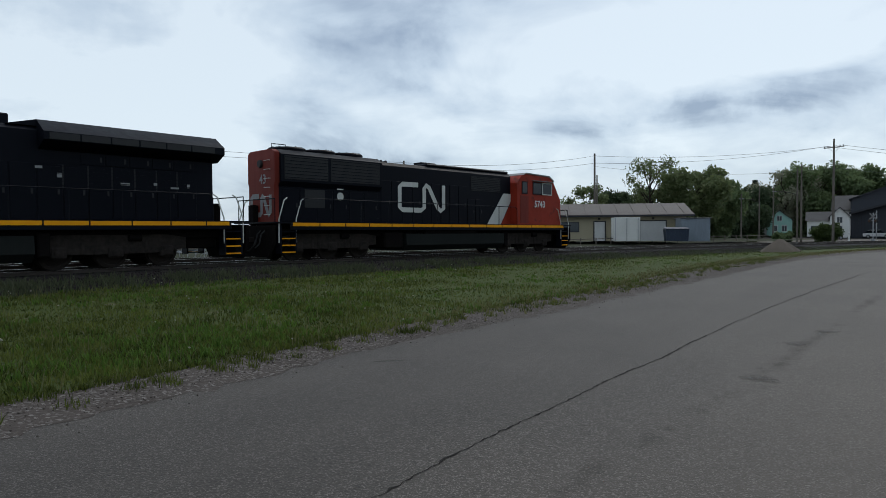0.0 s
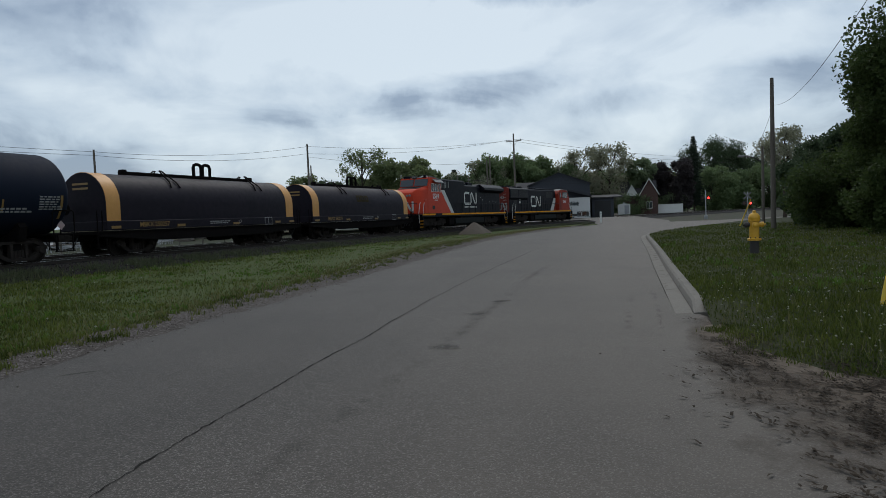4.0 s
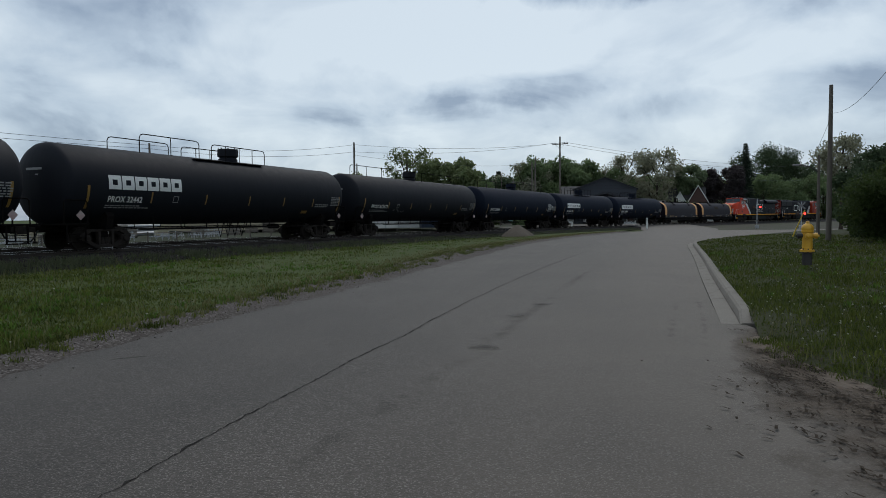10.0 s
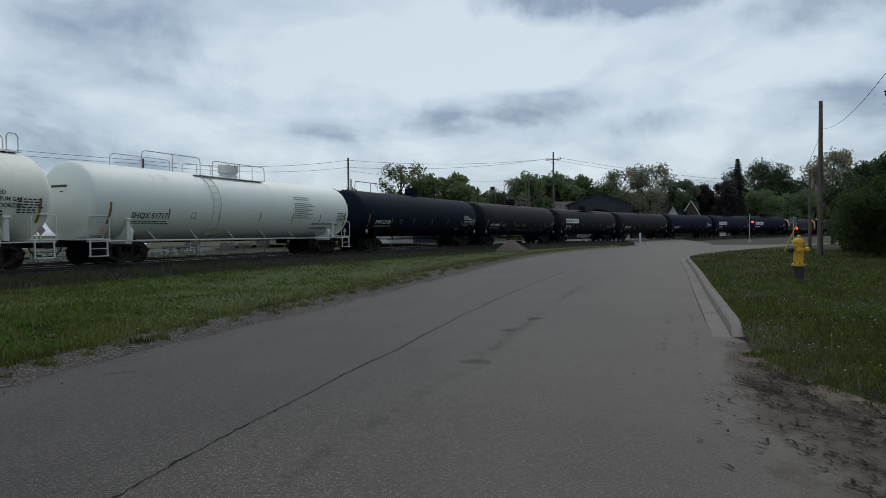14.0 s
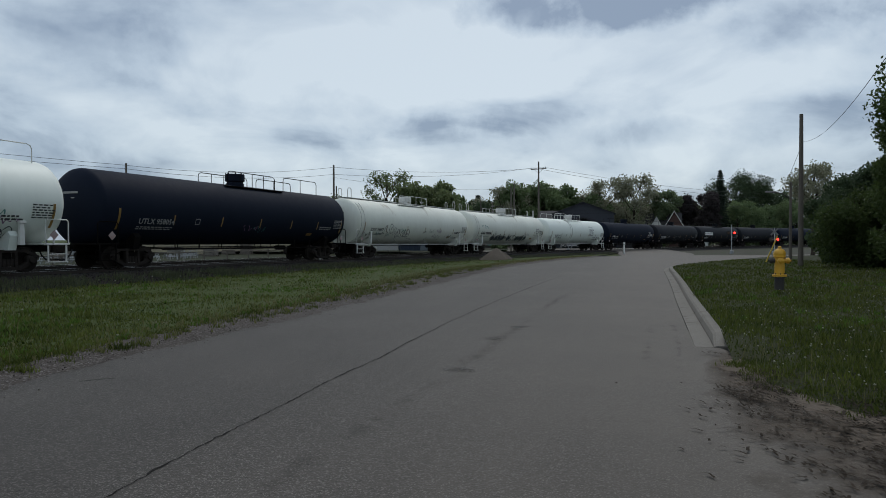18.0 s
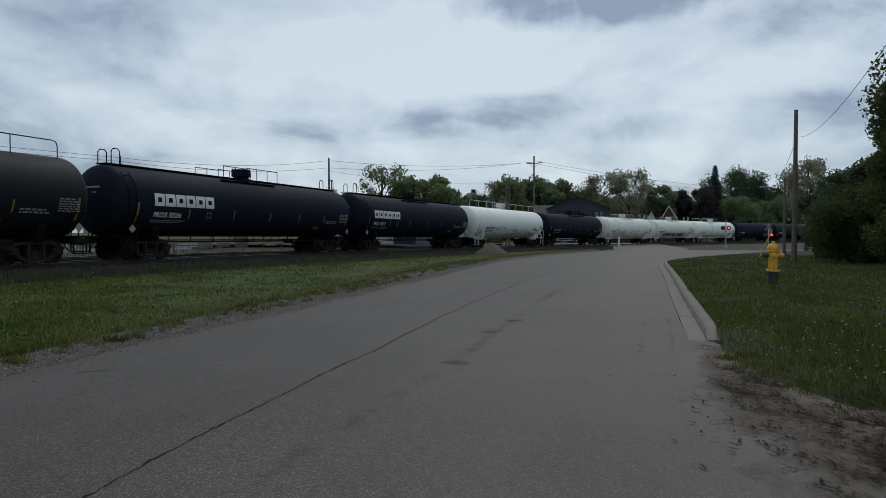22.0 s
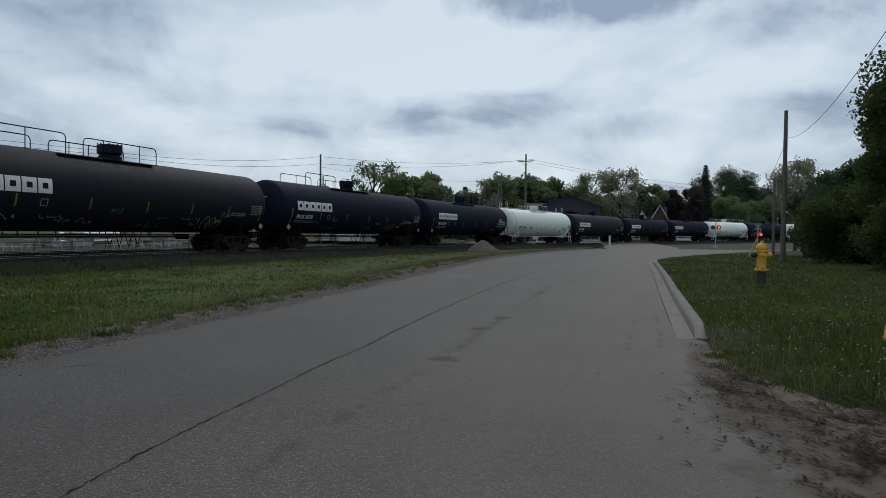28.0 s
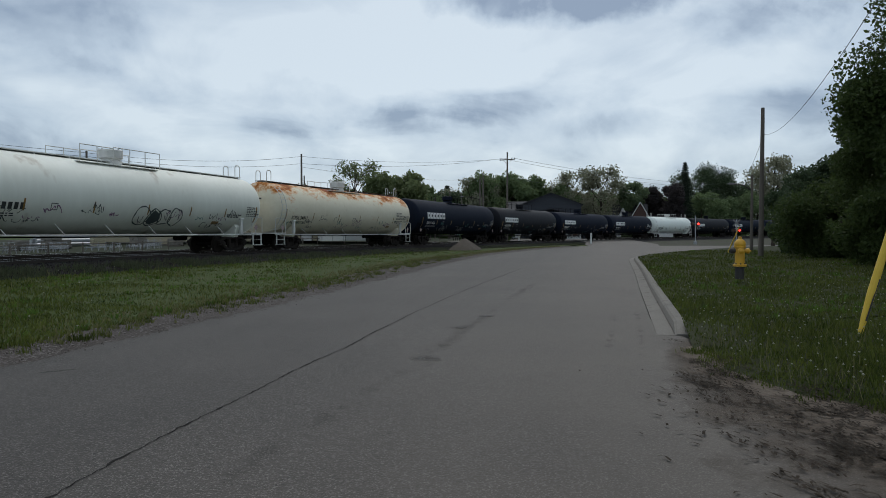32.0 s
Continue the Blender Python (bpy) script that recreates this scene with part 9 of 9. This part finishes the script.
for az, d, paint in ((21.6, 165, CARWHITE), (22.0, 172, CARDARK)):
    t = thing("distant_car", "car with its headlights on, waiting far up the side street", "car", pose(*at_bearing(az, d), -0.12, 0, 0, -115))
    car_body(t, paint)
    for y in (-0.6, 0.6):
        part("headlight", Shape().lathe([(0.02, 0.03), (0.12, 0.01), (0.12, -0.05)], 10, "x", (2.24, y, 0.7)), LAMPGLOW, t, "lit headlight")

# ---- grass, weeds and blooms ----
def inside(poly, x, y):
    poly = np.array(poly)
    c = np.zeros(len(x), bool)
    j = len(poly) - 1
    for i in range(len(poly)):
        xi, yi, xj, yj = poly[i][0], poly[i][1], poly[j][0], poly[j][1]
        c ^= ((yi > y) != (yj > y)) & (x < (xj - xi) * (y - yi) / (yj - yi + 1e-12) + xi)
        j = i
    return c


def scatter(poly, n, seed, near=6.0, reach=60.0):
    """Places inside a plan polygon, thinning out away from the street corner."""
    rng = np.random.default_rng(seed)
    r = near * (reach / near) ** rng.random(n)
    a = rng.uniform(-0.75, 1.35, n)
    x, y = r * np.sin(a), r * np.cos(a)
    k = inside(poly, x, y)
    return x[k], y[k], r[k]


def blades(name, x, y, z, h, w, seed, material, label):
    rng = np.random.default_rng(seed)
    n = len(x)
    a = rng.uniform(0, 2 * math.pi, n)
    lean = rng.normal(0, 0.35, (n, 2)) * h[:, None]
    dx, dy = np.cos(a) * w, np.sin(a) * w
    p0 = np.stack([x - dx, y - dy, z], -1)
    p1 = np.stack([x + dx, y + dy, z], -1)
    m0 = np.stack([x + lean[:, 0] * 0.35 - dx * 0.7, y + lean[:, 1] * 0.35 - dy * 0.7, z + h * 0.6], -1)
    m1 = np.stack([x + lean[:, 0] * 0.35 + dx * 0.7, y + lean[:, 1] * 0.35 + dy * 0.7, z + h * 0.6], -1)
    tp = np.stack([x + lean[:, 0], y + lean[:, 1], z + h], -1)
    v = np.stack([p0, p1, m1, m0, tp], 1).reshape(-1, 3)
    o = 5 * np.arange(n)[:, None]
    f = np.concatenate([o + [0, 1, 2], o + [0, 2, 3], o + [3, 2, 4]])
    return tagged(new(name, flat_mesh(name, v, f, material)), label, "grass", kind="stuff")


verge_poly = [(0.8 * p[0] + 0.2 * q[0], 0.8 * p[1] + 0.2 * q[1]) for p, q in zip(ver_a, resample(LEFT_EDGE, 60))] + [p[:2] for p in ballast_foot[::-1]]
lawn_poly = lawn_edge[:88] + [(70, 35), (40, 6), (30, -8)]
rng = np.random.default_rng(21)
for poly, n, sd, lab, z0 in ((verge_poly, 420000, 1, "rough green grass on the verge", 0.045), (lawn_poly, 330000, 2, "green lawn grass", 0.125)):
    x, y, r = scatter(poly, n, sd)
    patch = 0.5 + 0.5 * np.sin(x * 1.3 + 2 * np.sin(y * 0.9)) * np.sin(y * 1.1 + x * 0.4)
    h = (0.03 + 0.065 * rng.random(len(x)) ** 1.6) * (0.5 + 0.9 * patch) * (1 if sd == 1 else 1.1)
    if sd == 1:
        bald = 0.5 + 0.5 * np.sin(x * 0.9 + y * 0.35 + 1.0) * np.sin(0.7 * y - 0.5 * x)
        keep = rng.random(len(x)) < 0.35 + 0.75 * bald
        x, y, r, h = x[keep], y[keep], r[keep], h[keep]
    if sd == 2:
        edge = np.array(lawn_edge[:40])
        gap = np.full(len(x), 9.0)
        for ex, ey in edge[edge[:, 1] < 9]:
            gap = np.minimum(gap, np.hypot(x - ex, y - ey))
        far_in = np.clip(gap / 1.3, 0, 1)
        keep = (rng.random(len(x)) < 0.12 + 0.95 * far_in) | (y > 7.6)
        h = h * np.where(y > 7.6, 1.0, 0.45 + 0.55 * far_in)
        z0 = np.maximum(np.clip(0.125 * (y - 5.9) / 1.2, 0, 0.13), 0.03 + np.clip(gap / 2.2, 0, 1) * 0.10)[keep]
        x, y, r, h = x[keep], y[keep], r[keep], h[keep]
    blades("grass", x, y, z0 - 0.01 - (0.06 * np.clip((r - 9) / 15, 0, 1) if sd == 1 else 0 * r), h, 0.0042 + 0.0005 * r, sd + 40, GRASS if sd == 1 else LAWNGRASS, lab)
x, y, r = scatter(lawn_poly, 26000, 15)
clump = np.sin(x * 2.3 + np.sin(y * 3.1)) * np.sin(y * 2.1 + 0.7 * x)
k = rng.random(len(x)) < np.clip(clump, 0.04, 1) * 0.5
blades("dry_stalks", x[k], y[k], np.full(k.sum(), 0.13), 0.06 + 0.16 * rng.random(k.sum()) ** 1.5, 0.002 + 0.00015 * r[k], 16, DRYGRASS, "pale dry stalks standing in the lawn")
x, y, r = scatter(verge_poly, 12000, 5)
k = rng.random(len(x)) < 0.55
blades("dry_grass", x[k], y[k], np.full(k.sum(), 0.03), 0.10 + 0.20 * rng.random(k.sum()) ** 2, 0.003 + 0.0002 * r[k], 6, DRYGRASS, "pale dry grass stalks among the green")
# broad-leaved weeds in clumps among the grass
for poly, n, sd, lab, zb in ((verge_poly, 9000, 71, "clumps of broad-leaved weeds in the verge", 0.03), (lawn_poly, 3600, 72, "clumps of broad-leaved weeds in the lawn", 0.12)):
    x, y, r = scatter(poly, n, sd)
    lush = np.sin(x * 0.8 + 1.7 * np.sin(y * 0.5)) * np.sin(y * 0.7 - 0.3 * x)
    k = (rng.random(len(x)) < np.clip(0.25 + lush, 0.05, 1)) & (y > 7.4 if sd == 72 else y > -50)
    x, y, r = np.repeat(x[k], 11), np.repeat(y[k], 11), np.repeat(r[k], 11)
    m = len(x)
    x, y = x + rng.normal(0, 0.06, m), y + rng.normal(0, 0.06, m)
    blades("weed_clumps", x, y, np.full(m, zb) - (0.06 * np.clip((r - 9) / 15, 0, 1) if sd == 71 else 0), 0.05 + 0.09 * rng.random(m), 0.010 + 0.0004 * r, sd, BROADLEAF, lab)
# trodden dry grass where the verge meets the gravel
ei = rng.integers(0, 1420, 5200)
ge3 = np.array(resample(GRAVEL_EDGE, 2000))[540:1960]
dx0, dy0 = ge3[ei, 0] + rng.normal(-0.1, 0.45, 5200), ge3[ei, 1] + rng.normal(0.1, 0.45, 5200)
blades("trodden_grass", dx0, dy0, np.full(5200, 0.02), 0.03 + 0.07 * rng.random(5200), 0.014 + 0.010 * rng.random(5200) + 0.0003 * np.hypot(dx0, dy0), 73, DRYGRASS, "dry trodden grass along the gravel")
# sparse tufts creeping over the gravel
gl, ge2 = np.array(resample(LEFT_EDGE, 300)), np.array(resample(GRAVEL_EDGE, 300))
ti = (300 * (0.12 + 0.5 * rng.random(520))).astype(int)
tt = 1.0 - 0.75 * rng.random(520) ** 1.8
tx0, ty0 = gl[ti, 0] * (1 - tt) + ge2[ti, 0] * tt, gl[ti, 1] * (1 - tt) + ge2[ti, 1] * tt
tx, ty = np.repeat(tx0, 34) + rng.normal(0, 0.07, 520 * 34), np.repeat(ty0, 34) + rng.normal(0, 0.07, 520 * 34)
blades("grass_tufts", tx, ty, np.full(len(tx), 0.01), 0.03 + 0.08 * rng.random(len(tx)), np.full(len(tx), 0.006), 8, GRASS, "small grass tufts creeping over the gravel")
# ragged edge of the lawn against the dirt
le = [p for p in lawn_edge if -2 < p[1] < 7.3]
ly0 = np.interp(rng.random(150), np.linspace(0, 1, len(le)), [p[1] for p in le])
lx0 = np.interp(ly0, [p[1] for p in le], [p[0] for p in le]) + rng.normal(0.25, 0.22, 150)
tx, ty = np.repeat(lx0, 30) + rng.normal(0, 0.07, 150 * 30), np.repeat(ly0, 30) + rng.normal(0, 0.07, 150 * 30)
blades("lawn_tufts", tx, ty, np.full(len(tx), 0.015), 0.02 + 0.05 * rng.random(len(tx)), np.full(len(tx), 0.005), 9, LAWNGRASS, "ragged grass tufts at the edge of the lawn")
# taller weeds along the ballast foot
ss = rng.uniform(-14, 100, 84000)
clot = np.sin(ss * 1.9 + 2 * np.sin(ss * 0.53)) * np.sin(ss * 0.77)
ss = ss[rng.random(84000) < np.clip(0.45 + 0.6 * clot, 0.12, 1)]
m = len(ss)
oo = 2.75 + np.abs(rng.normal(0, 0.75, m))
wx = np.interp(ss, _s, _x) + oo * np.cos(np.interp(ss, _s, _h))
wy = np.interp(ss, _s, _y) - oo * np.sin(np.interp(ss, _s, _h))
blades("weeds", wx, wy, np.interp(oo, [2.7, 3.5, 4.2], [0.13, 0.04, -0.04]), (0.09 + 0.30 * rng.random(m) ** 2) * np.interp(ss, [25, 60], [1.0, 0.45]), 0.008 + 0.010 * rng.random(m), 7, WEEDS, "taller grey-green weeds along the foot of the ballast")


def blooms(poly, n, seed, label, zlo, zhi, r0):
    x, y, r = scatter(poly, n, seed, 6, 40)
    g = np.random.default_rng(seed)
    k = g.random(len(x)) < 0.6
    x, y = x[k], y[k]
    m = len(x)
    z = g.uniform(zlo, zhi, m)
    s = r0 * (0.7 + 0.6 * g.random(m))
    v = octa[None] * s[:, None, None] + np.stack([x, y, z], -1)[:, None]
    f = (of[None] + 6 * np.arange(m)[:, None, None]).reshape(-1, 3)
    tagged(new("dandelion_heads", flat_mesh("dandelion_heads", v.reshape(-1, 3), f, BLOOM)), label, "dandelions", kind="stuff")
    blades("dandelion_stalks", x, y, np.full(m, zlo * 0.3), z - zlo * 0.3, np.full(m, 0.004), seed + 1, DRYGRASS, "thin pale dandelion stalks")


blooms(lawn_poly, 7000, 61, "white seeding dandelion heads in the lawn", 0.17, 0.38, 0.0145)
blooms(verge_poly, 420, 62, "pale clover and dandelion heads in the verge", 0.12, 0.28, 0.02)

# ---- the fall of the ground: all that stands or lies on it goes down with it ----
LEVEL = {"overhead_wire", "warehouse", "lean_to", "house", "trackside_building", "storage_container", "dumpster", "metal_shed", "yard", "lot", "pallet_stack", "pipe_stack", "steel_rack", "yard_fence", "fire_hydrant", "guy_guard", "sun"}


def settle(ob):
    """A mesh drawn in plan bends with the ground; a thing with a place of its own is lowered whole."""
    x, y = ob.location.x, ob.location.y
    if x or y:
        ob.location.z += float(fall(x, y))
        return
    if ob.type == 'MESH':
        co = np.empty(3 * len(ob.data.vertices), np.float32)
        ob.data.vertices.foreach_get("co", co)
        co = co.reshape(-1, 3)
        co[:, 2] += fall(co[:, 0], co[:, 1])
        ob.data.vertices.foreach_set("co", co.ravel())
        ob.data.update()
    for c in ob.children:
        settle(c)


CARS = {car.name for car, _, _ in TRAIN}
for ob in [o for o in scene.objects if o.parent is None and o.type in ('MESH', 'EMPTY')]:
    if ob.name not in CARS and ob.name.split(".")[0] not in LEVEL:
        settle(ob)

motions()
